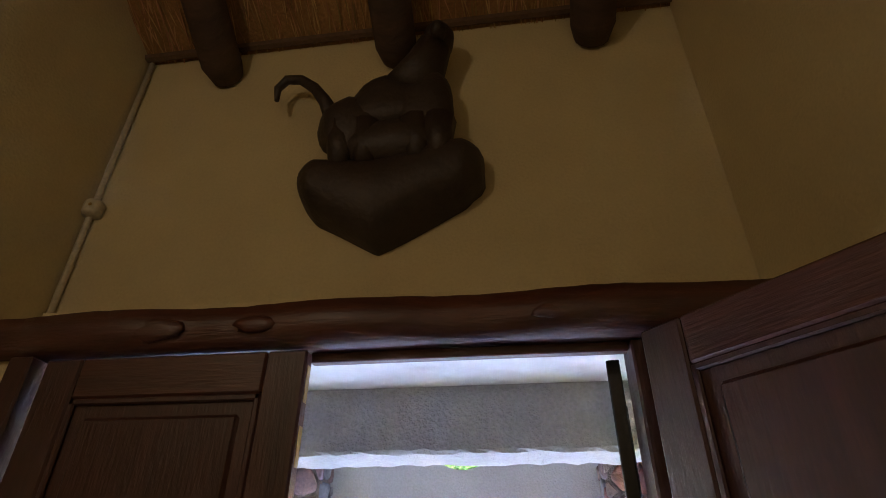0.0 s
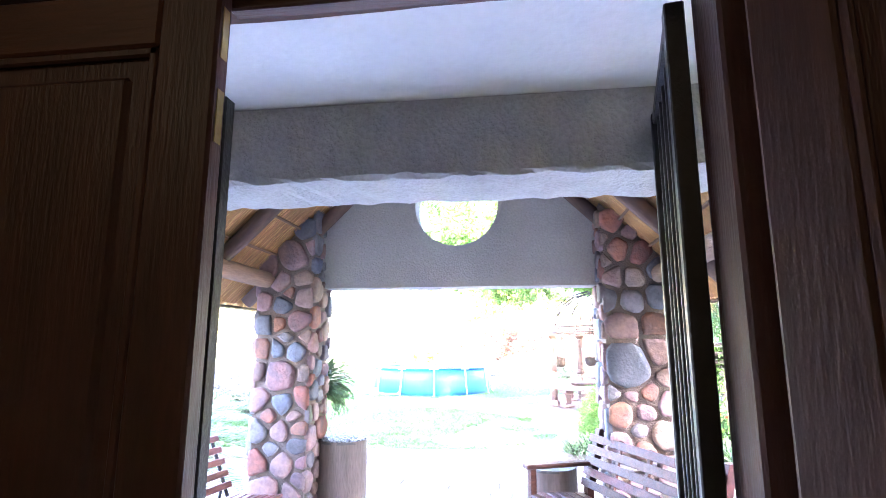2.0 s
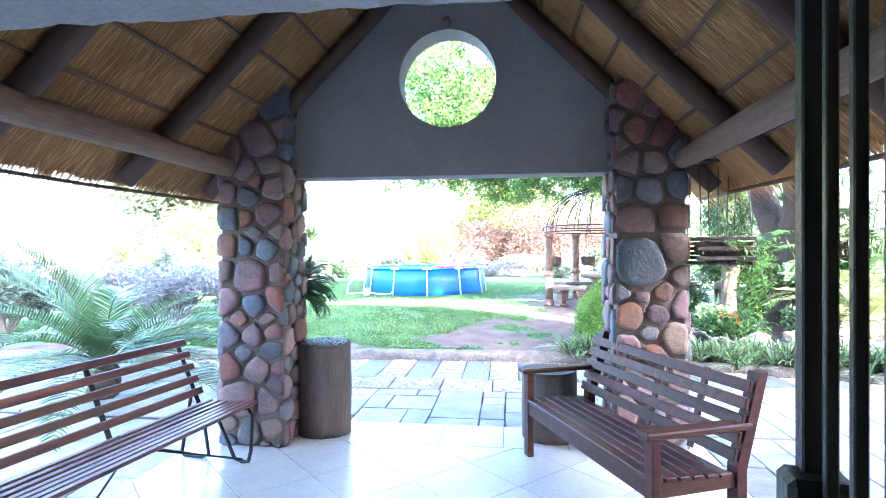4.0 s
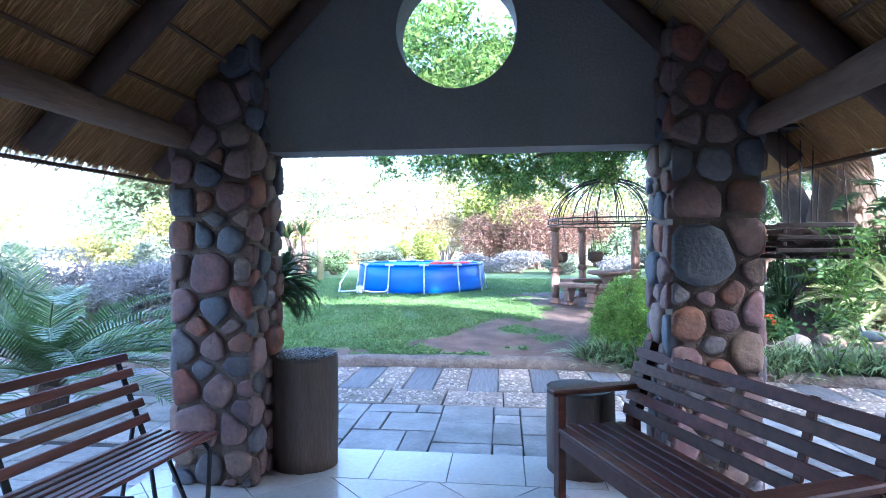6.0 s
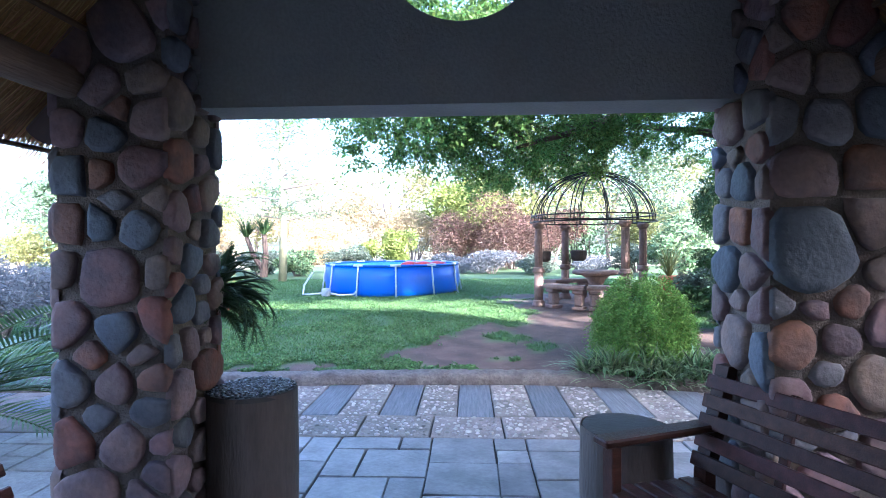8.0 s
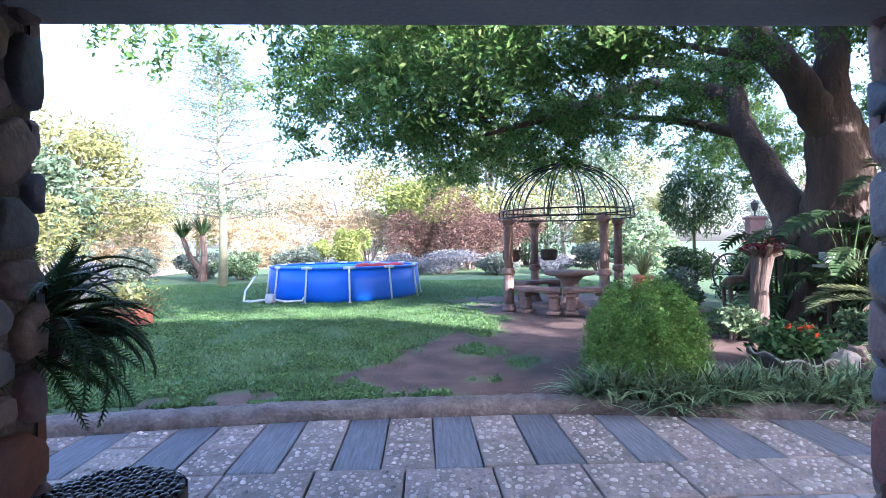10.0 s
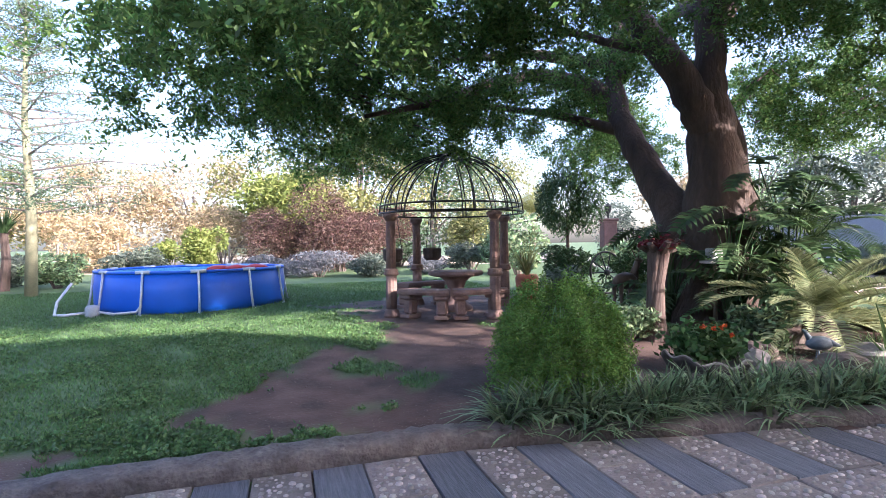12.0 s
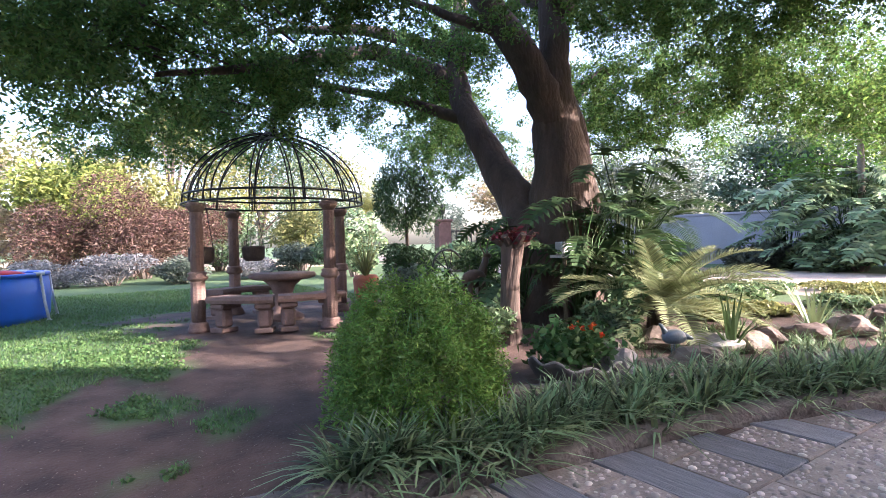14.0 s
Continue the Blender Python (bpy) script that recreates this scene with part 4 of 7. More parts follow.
for i in range(12):
    a = 2 * math.pi * (i + 0.35) / 12
    c, s = math.cos(a), math.sin(a)
    leg = part("leg", Geo().tube([(PR * 1.0 * c, PR * 1.0 * s, PH), (PR * 1.03 * c, PR * 1.03 * s, 0.3), (PR * 1.06 * c, PR * 1.06 * s, 0.0)], 0.021, 8), WHITE_TUBE, pool, "white steel strut", smooth=True)
    t = Vector((-s, c, 0))
    p = Vector((PR * 0.99 * c, PR * 0.99 * s, PH + 0.004))
    part("joint", Geo().tube([p - t * 0.13, p + t * 0.13], 0.035, 8), WHITE_TUBE, leg, smooth=True)
    part("foot", Geo().box((PR * 1.06 * c - 0.04, PR * 1.06 * s - 0.04, -0.01), (PR * 1.06 * c + 0.04, PR * 1.06 * s + 0.04, 0.012), 0.005), WHITE_TUBE, leg)
pump = thing("pool_pump", "small grey pool filter pump with white hoses", "pump", place=(-4.02, 15.75, 0.245))
part("body", Geo().lathe([(0.10, 0), (0.11, 0.03), (0.11, 0.16), (0.08, 0.2), (0.03, 0.21)], 20), mat("grey_plastic", (0.42, 0.44, 0.46), 0.5, vary=0.1), pump, smooth=True)
part("hose", Geo().tube([(-0.1, 0, 0.08), (-0.4, -0.02, 0.05), (-0.62, 0.15, 0.04), (-0.66, 0.4, 0.25), (-0.55, 0.75, 0.55)], 0.024, 8), WHITE_TUBE, pump, "white ribbed hose", smooth=True)
part("hose", Geo().tube([(0.1, 0, 0.08), (0.35, -0.08, 0.04), (0.7, -0.1, 0.06), (0.86, 0.0, 0.28), (0.9, 0.06, 0.42)], 0.024, 8), WHITE_TUBE, pump, "white ribbed hose", smooth=True)
toy = thing("inflatable", "red and blue inflatable toy lying on the pool edge", "pool toy", place=(-1.75, 16.95, 0.25 + PH - 0.06))
for i, (x, y, m_) in enumerate(((-0.35, 0.1, RED_TOY), (0.0, 0.0, RED_TOY), (0.35, 0.15, RED_TOY), (0.1, 0.3, POOL_LINER), (-0.2, 0.35, POOL_LINER))):
    part("air_chamber", Geo().rock((x, y, 0.05), (0.24, 0.12, 0.075), random.Random(i), 3, 0.12), m_, toy, smooth=True)

# ---- garden seat: columns with a wrought dome, table and benches ----
GZ_X, GZ_Y, GZ_Z, GZ_R = 1.98, 14.05, 0.25, 1.19


def column(place):
    root = thing("garden_column", "pinkish cast-concrete fluted column of the garden seat", "column", "garden seat columns", place)
    root.scale = (0.8, 0.8, 0.785)
    part("base", Geo().lathe([(0.17, 0), (0.17, 0.06), (0.14, 0.10), (0.15, 0.13), (0.12, 0.17)], 20), CAST_STONE, root, smooth=True)
    part("shaft", Geo().lathe([(0.105, 0.17), (0.11, 0.5), (0.105, 0.84)], 40, flute=0.05, flutes=10), CAST_STONE, root, smooth=True)
    part("collar", Geo().lathe([(0.105, 0.84), (0.15, 0.87), (0.16, 0.90), (0.13, 0.94), (0.15, 0.97), (0.10, 1.0)], 20), CAST_STONE, root, smooth=True)
    part("shaft", Geo().lathe([(0.098, 1.0), (0.095, 1.5), (0.09, 1.97)], 40, flute=0.05, flutes=10), CAST_STONE, root, smooth=True)
    part("capital", Geo().lathe([(0.09, 1.97), (0.13, 2.03), (0.15, 2.05), (0.15, 2.10), (0.12, 2.13)], 20), CAST_STONE, root, smooth=True)
    return root


col0 = None
for a in (197, 107, 287, 17):
    p = (GZ_X + GZ_R * math.cos(radians(a)), GZ_Y + GZ_R * math.sin(radians(a)), GZ_Z)
    if col0 is None:
        col0 = column(p)
    else:
        copy_thing(col0, pose(*p, 0, 0, a))
dome = thing("wrought_dome", "black wrought-iron dome frame on the garden columns", "pergola dome", place=(GZ_X, GZ_Y, GZ_Z + 1.675))
DR, DH = GZ_R + 0.06, 1.04
for rr_, z in ((DR, 0.012), (DR * 0.985, 0.14)):
    part("ring", Geo().tube([(rr_ * math.cos(2 * math.pi * i / 48), rr_ * math.sin(2 * math.pi * i / 48), z) for i in range(49)], 0.016, 6, caps=False), IRON, dome, smooth=True)
for i in range(12):
    a = 2 * math.pi * i / 12
    for off in (-0.02, 0.02):
        part("rib", Geo().tube([((DR - 0.07 * (off > 0)) * math.cos(t) * math.cos(a + off), (DR - 0.07 * (off > 0)) * math.cos(t) * math.sin(a + off), (DH - 0.06 * (off > 0)) * math.sin(t)) for t in [math.pi / 2 * k / 12 for k in range(12)] + [1.5]], 0.011, 6), IRON, dome, smooth=True)
part("finial", Geo().lathe([(0.06, DH - 0.03), (0.07, DH), (0.03, DH + 0.05), (0.04, DH + 0.09), (0.005, DH + 0.14)], 12), IRON, dome, smooth=True)
table = thing("garden_table", "round cast-concrete pedestal table under the dome", "table", place=(GZ_X + 0.1, GZ_Y + 0.1, GZ_Z))
part("tabletop", Geo().lathe([(0.40, 0.60), (0.47, 0.62), (0.49, 0.65), (0.47, 0.69), (0.3, 0.695)], 32), CAST_STONE, table, smooth=True)
part("pedestal", Geo().lathe([(0.30, 0), (0.30, 0.06), (0.16, 0.14), (0.13, 0.36), (0.18, 0.5), (0.30, 0.599)], 24), CAST_STONE, table, smooth=True)


def curved_bench(a0, a1):
    root = thing("curved_bench", "curved cast-concrete bench under the dome", "bench", "garden seat benches", (GZ_X, GZ_Y, GZ_Z))
    r0, r1 = 0.86, 1.20
    n = 18
    vs, fs = [], []
    for i in range(n + 1):
        a = radians(a0 + (a1 - a0) * i / n)
        for r, z in ((r0, 0.38), (r1, 0.38), (r1 + 0.02, 0.42), (r1, 0.46), (r0, 0.46), (r0 - 0.02, 0.42)):
            vs.append((r * math.cos(a), r * math.sin(a), z))
    for i in range(n):
        for k in range(6):
            a, b = i * 6 + k, i * 6 + (k + 1) % 6
            fs.append((a, b, b + 6, a + 6))
    fs += [tuple(reversed(range(6))), tuple(n * 6 + k for k in range(6))]
    part("seat", Geo().add(vs, fs), CAST_STONE, root)
    for k in (0.14, 0.86):
        a = radians(a0 + (a1 - a0) * k)
        part("leg", Geo().box((r0 + 0.03, -0.11, 0), (r1 - 0.03, 0.11, 0.06), 0.01, pose(0, 0, 0, 0, 0, math.degrees(a))).box((r0 + 0.08, -0.085, 0.06), (r1 - 0.08, 0.085, 0.30), 0.03, pose(0, 0, 0, 0, 0, math.degrees(a))).box((r0 + 0.04, -0.11, 0.30), (r1 - 0.04, 0.11, 0.379), 0.02, pose(0, 0, 0, 0, 0, math.degrees(a))), CAST_STONE, root)
    return root


curved_bench(206, 250)
curved_bench(253, 300)
curved_bench(80, 140)
for x, y in ((GZ_X - 0.95, GZ_Y + 0.45), (GZ_X - 0.05, GZ_Y + 1.1)):
    hb = thing("hanging_basket", "dark woven hanging basket on chains from the iron dome", "basket", "dome baskets", (x, y, GZ_Z + 0.86))
    part("basket", Geo().lathe([(0.12, 0), (0.17, 0.05), (0.18, 0.22), (0.16, 0.24), (0.15, 0.21)], 20), SOIL, hb)
    k = math.sqrt(max(0.02, 1 - ((x - GZ_X) ** 2 + (y - GZ_Y) ** 2) / DR ** 2))
    for i in range(3):
        a = 2.1 * i
        part("chain", Geo().tube([(0.16 * math.cos(a), 0.16 * math.sin(a), 0.23), (0, 0, 0.81 + DH * k)], 0.006, 5), IRON, hb)

# ---- plants ----
def crown_points(rng, clumps, per, sx, sz):
    """Points gathered in flattened clumps round the given centres."""
    out = []
    for c in clumps:
        k = rng.normal(size=(per, 3)) * [sx, sx, sz]
        k[:, 2] -= np.abs(rng.normal(size=per)) * sz * 0.6
        out.append(np.array(c) + k)
    return np.concatenate(out)


TREE = (5.25, 11.6, 0.2)


def big_tree():
    root = thing("shade_tree", "large spreading shade tree with two thick leaning trunks", "tree", place=TREE)
    rg = np.random.default_rng(77)
    rp = random.Random(77)
    limbs = [
        ([(-0.02, 0, -0.3), (0.02, 0, 0.5), (0.06, 0, 1.3), (0.10, 0, 2.2), (0.02, 0, 2.9), (0.0, 0.05, 3.5), (0.02, 0.05, 4.2), (0.05, 0.1, 5.2), (0.3, 0.3, 6.6)], [0.78, 0.58, 0.48, 0.41, 0.32, 0.24, 0.20, 0.17, 0.12]),
        ([(-0.15, 0.2, -0.2), (-0.24, 0.35, 1.2), (-0.18, 0.75, 1.85), (-0.16, 1.15, 2.3), (-0.20, 1.55, 2.85), (-0.20, 1.95, 3.45), (-0.12, 2.25, 4.1), (0.05, 2.4, 4.9), (0.3, 2.6, 6.2)], [0.40, 0.33, 0.28, 0.25, 0.22, 0.20, 0.17, 0.14, 0.09]),
        ([(-0.03, 0.0, 2.75), (-0.24, 0.03, 3.2), (-0.56, 0.15, 3.8), (-0.92, 0.35, 4.38), (-1.12, 0.55, 4.95), (-1.7, 0.7, 5.9)], [0.27, 0.25, 0.22, 0.20, 0.17, 0.10]),
        ([(0.36, -0.12, -0.2), (0.42, -0.12, 0.9), (0.44, -0.1, 1.9), (0.30, -0.03, 2.8), (0.16, 0.02, 3.4)], [0.34, 0.25, 0.20, 0.16, 0.10]),
        ([(-0.16, 2.2, 3.85), (-0.6, 2.4, 4.15), (-1.55, 2.4, 4.26), (-2.5, 2.2, 4.0), (-3.6, 1.8, 3.5), (-4.9, 1.4, 3.1)], [0.16, 0.15, 0.13, 0.10, 0.07, 0.03]),
        ([(-0.2, 1.75, 3.15), (-1.0, 2.6, 3.6), (-2.2, 3.4, 3.9), (-3.6, 3.9, 4.0)], [0.11, 0.08, 0.055, 0.03]),
        ([(0.02, 0.0, 4.3), (0.8, -0.2, 5.3), (2.2, -0.7, 5.8), (3.6, -1.4, 5.6)], [0.14, 0.11, 0.08, 0.04]),
        ([(0.0, -0.05, 4.5), (0.0, -1.2, 5.2), (-0.1, -2.6, 5.4), (-0.4, -4.0, 5.2)], [0.14, 0.11, 0.08, 0.04]),
        ([(-1.0, 0.45, 4.6), (-2.2, -1.0, 4.75), (-3.8, -1.8, 4.6), (-5.6, -2.0, 4.2)], [0.14, 0.1, 0.07, 0.03]),
        ([(0.05, 0.1, 4.6), (0.9, 1.6, 5.4), (1.5, 3.2, 5.7)], [0.18, 0.13, 0.06]),
        ([(-0.05, 2.3, 4.5), (-1.4, 3.4, 5.0), (-2.6, 4.8, 5.2)], [0.13, 0.1, 0.05]),
        ([(-0.7, 0.25, 4.0), (-1.2, 0.5, 4.15), (-1.9, 0.9, 4.45), (-2.6, 1.2, 4.9)], [0.09, 0.07, 0.05, 0.03]),
    ]
    for i, (pts, rad) in enumerate(limbs):
        dense, dr = [], []
        for k in range(len(pts) - 1):
            for j in range(4):
                u = j / 4
                dense.append(Vector(pts[k]).lerp(Vector(pts[k + 1]), u) + Vector((rp.uniform(-1, 1), rp.uniform(-1, 1), 0)) * 0.03)
                dr.append(rad[k] + (rad[k + 1] - rad[k]) * u)
        dense.append(Vector(pts[-1]))
        dr.append(rad[-1])
        part("trunk" if i in (0, 1, 3) else "limb", Geo().tube(dense, dr, 18 if i < 3 else 10, wobble=0.05, rng=rp), BARK, root, smooth=True)
    # hanging sprays of foliage over the limbs, lower at the rim
    clumps = []
    while len(clumps) < 470:
        a, q = rp.uniform(0, 2 * math.pi), math.sqrt(rp.uniform(0.01, 1))
        R = 6.9 if math.cos(a) < 0.3 else 6.6
        x, y = q * R * math.cos(a) - 0.7, q * R * math.sin(a) * 0.95 + 0.2
        top = 7.8 - 3.0 * q * q
        low = 4.0 - 1.35 * q * q
        wx, wy = x + TREE[0], y + TREE[1]
        if wx < -2.75 or (wx < -1.7 and wy < 9.6) or (wy < 7.4 and wx < 2.8) or (wx < -1.2 and wy > 17):
            continue
        z = rp.uniform(low, low + 1.2) if rp.random() < 0.62 else rp.uniform(low, top)
        if noise.noise(Vector((x * 0.42, y * 0.42, z * 0.55))) < 0.04:
            continue
        if z > 4.3 and math.hypot((wx - 2.7) / 0.95, (wy - 13.5) / 3.2) < 1 or (2.6 < wx < 6.2 and wy < 11.7 and z < 4.5):
            continue
        clumps.append((x, y, z))
    clumps += [(x - TREE[0], y - TREE[1], z) for x, y, z in ((-2.26, 12.3, 2.85), (-2.1, 12.0, 3.1), (-2.6, 11.9, 3.4), (-2.5, 11.4, 3.3), (-1.9, 9.6, 3.35), (-2.0, 10.3, 3.2), (-2.4, 11.0, 3.5), (-1.5, 11.8, 2.95), (-1.6, 12.6, 3.0), (-1.0, 12.0, 2.9), (-0.4, 12.2, 2.85), (-0.2, 12.9, 2.75), (0.3, 12.6, 2.8), (-1.9, 11.0, 3.15), (-1.2, 10.6, 3.2), (-0.9, 13.0, 3.1), (-1.4, 13.5, 3.3))]
    clumps += [(rp.uniform(-7.6, -4.2), rp.uniform(-1.6, 3.4), rp.uniform(3.3, 5.0)) for _ in range(36)]
    clumps += [(rp.uniform(1.3, 5.8), rp.uniform(-2.4, -0.6), rp.uniform(3.0, 4.6)) for _ in range(46)]
    # extra clumps above the view, added to shade the lawn from the low sun
    clumps += [(rp.uniform(-2.2, 4.2), rp.uniform(-6.0, -2.0), rp.uniform(4.5, 6.4)) for _ in range(150)]
    for pts, _r in limbs[4:6]:
        for k in range(11):
            q = Vector(pts[0]).lerp(Vector(pts[-1]), 0.2 + 0.8 * rp.random())
            clumps.append((q.x + rp.uniform(-0.4, 0.4), q.y + rp.uniform(-0.6, 0.4), q.z + rp.uniform(-0.3, 0.35)))
    out = []
    for c in clumps:
        for _ in range(6):
            s0 = np.array(c) + rg.normal(size=3) * [0.30, 0.30, 0.2]
            away = rg.normal(size=3) * [1, 1, 0.25]
            away /= np.linalg.norm(away)
            ln = rg.uniform(0.35, 0.75)
            u = rg.uniform(0, 1, 140)
            p = s0 + away * (u * ln)[:, None]
            p[:, 2] -= 0.45 * ln * u * u
            out.append(p + rg.normal(size=(140, 3)) * (0.035 + 0.05 * u[:, None]))
    for sx_, sy_, sz_ in ((-3.35, 9.0, 3.55), (-3.2, 9.05, 3.35), (-2.75, 9.1, 3.6), (-2.05, 9.2, 3.55), (-3.75, 9.3, 3.75)):
        for _ in range(3):
            u = rg.uniform(0, 1, 90)
            p = np.array((sx_ - TREE[0], sy_ - TREE[1], sz_)) + rg.normal(size=3) * 0.07 + np.stack([0.06 * np.sin(5 * u), 0.05 * u, -0.5 * u], 1)
            out.append(p + rg.normal(size=(90, 3)) * 0.045)
    pts = np.concatenate(out)
    # gaps in the crown through which the low sun reaches the lawn
    low_pt = pts + np.array(TREE) - np.array(SUN_DIR) * ((pts[:, 2:3] + TREE[2] - 0.2) / SUN_DIR.z)
    gx_, gy_ = low_pt[:, 0], low_pt[:, 1]
    wob_ = 0.18 * np.sin(3.1 * gx_) + 0.15 * np.sin(4.3 * gy_ + 1)
    gap = ((gx_ + 2.25) / 0.62) ** 2 + ((gy_ - 13.0) / 1.35) ** 2 + wob_ < 1
    t_ = (gx_ + 5.0) / 1.7
    gap |= (t_ > 0) & (t_ < 1) & (np.abs(gy_ - 12.1 - 1.6 * t_ - 0.25 * np.sin(6 * t_)) < 0.38 + wob_ * 0.6)
    gap |= ((gx_ - 0.2) / 0.5) ** 2 + ((gy_ - 14.75) / 0.3) ** 2 < 1
    gap |= ((gx_ - 1.5) / 0.35) ** 2 + ((gy_ - 12.2) / 0.3) ** 2 < 1
    pts = pts[~gap]
    part("crown", leaf_cloud("crown", pts, LEAF_TREE, rg, 0.037, 0.0155, 0.55), LEAF_TREE, root, "dense small dark green leaves")
    g = Geo()
    for c in clumps[:520:2]:
        c = Vector(c)
        if c.y + TREE[1] < 12.0 or c.z < 3.4:
            continue
        e = c * 0.80 + Vector((-0.2, 0.1, 0.55))
        g.tube([e, (e + c) / 2 + Vector((0, 0, 0.1)), c - Vector((0, 0, 0.2))], [0.018, 0.012, 0.005], 5, caps=False)
    tagged(part("twig_mass", g, BARK, root), kind="stuff")
    return root


big_tree()


def frond_mesh(name, length, pairs, leaflet, arch, material, width=0.008, vee=0.5, seed=0):
    """A feather leaf along +x: a bowed midrib with a row of leaflets on each side."""
    rg = random.Random(seed)
    pts = []
    ang = arch[0]
    p = Vector((0, 0, 0))
    n = 14
    for i in range(n + 1):
        pts.append(p.copy())
        p = p + Vector((math.cos(ang), 0, math.sin(ang))) * length / n
        ang += (arch[1] - arch[0]) / n
    g = Geo().tube(pts, [0.011 * (1 - 0.8 * i / n) for i in range(n + 1)], 4, caps=False)
    vs, fs = [], []
    for i in range(pairs):
        u = 0.12 + 0.88 * i / pairs
        k = min(int(u * n), n - 1)
        f = u * n - k
        b = pts[k].lerp(pts[k + 1], f)
        d = (pts[k + 1] - pts[k]).normalized()
        up = Vector((0, 1, 0)).cross(d) * -1
        ln = leaflet * (math.sin(math.pi * min(0.16 + 0.84 * u, 1)) ** 0.6 + 0.12)
        for s in (-1, 1):
            q = (Vector((0, s, 0)) + d * (0.55 + 0.3 * u) + up * vee * rg.uniform(0.6, 1.2)).normalized()
            t = b + q * ln - Vector((0, 0, 0.12 * ln))
            w = d * width
            m = len(vs)
            mid = b + q * ln * 0.5
            vs += [b - w * 0.6, b + w * 0.6, mid + w, t, mid - w]
            fs += [(m, m + 1, m + 2, m + 4), (m + 4, m + 2, m + 3)]
    g.add(vs, fs)
    return g.mesh(name, material)


def cycad(place, n, length, leaflet, material, label, seed, trunk_h=0.25, tilt=(10, 75), group=""):
    root = thing("cycad", label, "cycad", group, place)
    rp = random.Random(seed)
    part("trunk", Geo().rock((0, 0, trunk_h * 0.5), (0.16, 0.16, trunk_h * 0.7), rp, 3, 0.25), BARK, root)
    kinds = [frond_mesh("frond", length * s, 48, leaflet, (radians(12), radians(e)), material, width=0.011, seed=seed + i) for i, (s, e) in enumerate(((1.0, -55), (0.9, -30), (1.05, -75)))]
    for i in range(n):
        part("frond", kinds[i % 3], material, root, place=pose(0, 0, trunk_h, 0, -rp.uniform(*tilt), 137.5 * i + rp.uniform(-15, 15)))
    return root


def shrub(name, place, rx, rz, material, label, seed, n=2500, leaf=(0.05, 0.02), group="", stems=7, category="shrub", droop=0.1, lumps=9, stem_mat=None):
    """A bush of several leafy lumps with gaps between, on thin stems."""
    root = thing(name, label, category, group, place)
    rg = np.random.default_rng(seed)
    cs = rg.normal(size=(lumps, 3))
    cs = cs / np.linalg.norm(cs, axis=1, keepdims=True) * rg.uniform(0.3, 0.75, (lumps, 1))
    pts = []
    for c in cs:
        v = rg.normal(size=(n // lumps, 3))
        v = v / np.linalg.norm(v, axis=1, keepdims=True) * rg.uniform(0.35, 1.0, (n // lumps, 1)) ** 0.5 * rg.uniform(0.38, 0.55)
        pts.append(c + v)
    p = np.concatenate(pts) * [rx, rx, rz * 0.55] + [0, 0, rz * 0.55]
    p = p[p[:, 2] > 0.01]
    part("foliage", leaf_cloud("foliage", p, material, rg, leaf[0], leaf[1], droop), material, root)
    g = Geo()
    for i in range(stems):
        c = cs[i % lumps]
        g.tube([(0.1 * c[0] * rx, 0.1 * c[1] * rx, -0.05), (0.5 * c[0] * rx, 0.5 * c[1] * rx, rz * 0.35), (c[0] * rx, c[1] * rx, rz * (0.55 + 0.4 * c[2]))], [0.03 * rz ** 0.5, 0.02 * rz ** 0.5, 0.006], 5, caps=False)
    tagged(part("stem_mass", g, stem_mat or TWIG, root), kind="stuff")
    return root


def tuft_mesh(name, n, length, width, material, seed, spread=1.0, stiff=0.5):
    """A tuft of bowed strap leaves."""
    rp = random.Random(seed)
    strips = []
    for _ in range(n):
        a = rp.uniform(0, 2 * math.pi)
        out = Vector((math.cos(a), math.sin(a), 0))
        side = Vector((-math.sin(a), math.cos(a), 0)) * width
        L = length * rp.uniform(0.6, 1.15)
        lean = rp.uniform(0.25, 1.0) * spread
        s = []
        for k in range(5):
            u = k / 4
            s.append((out * (0.03 + L * lean * u * (0.5 + 0.5 * u)) + Vector((0, 0, L * (u * (1.05 - 0.25 * lean) - (1 - stiff) * lean * u * u))), side * (1 - u * 0.85)))
        strips.append(s)
    return strips_mesh(name, strips, material)


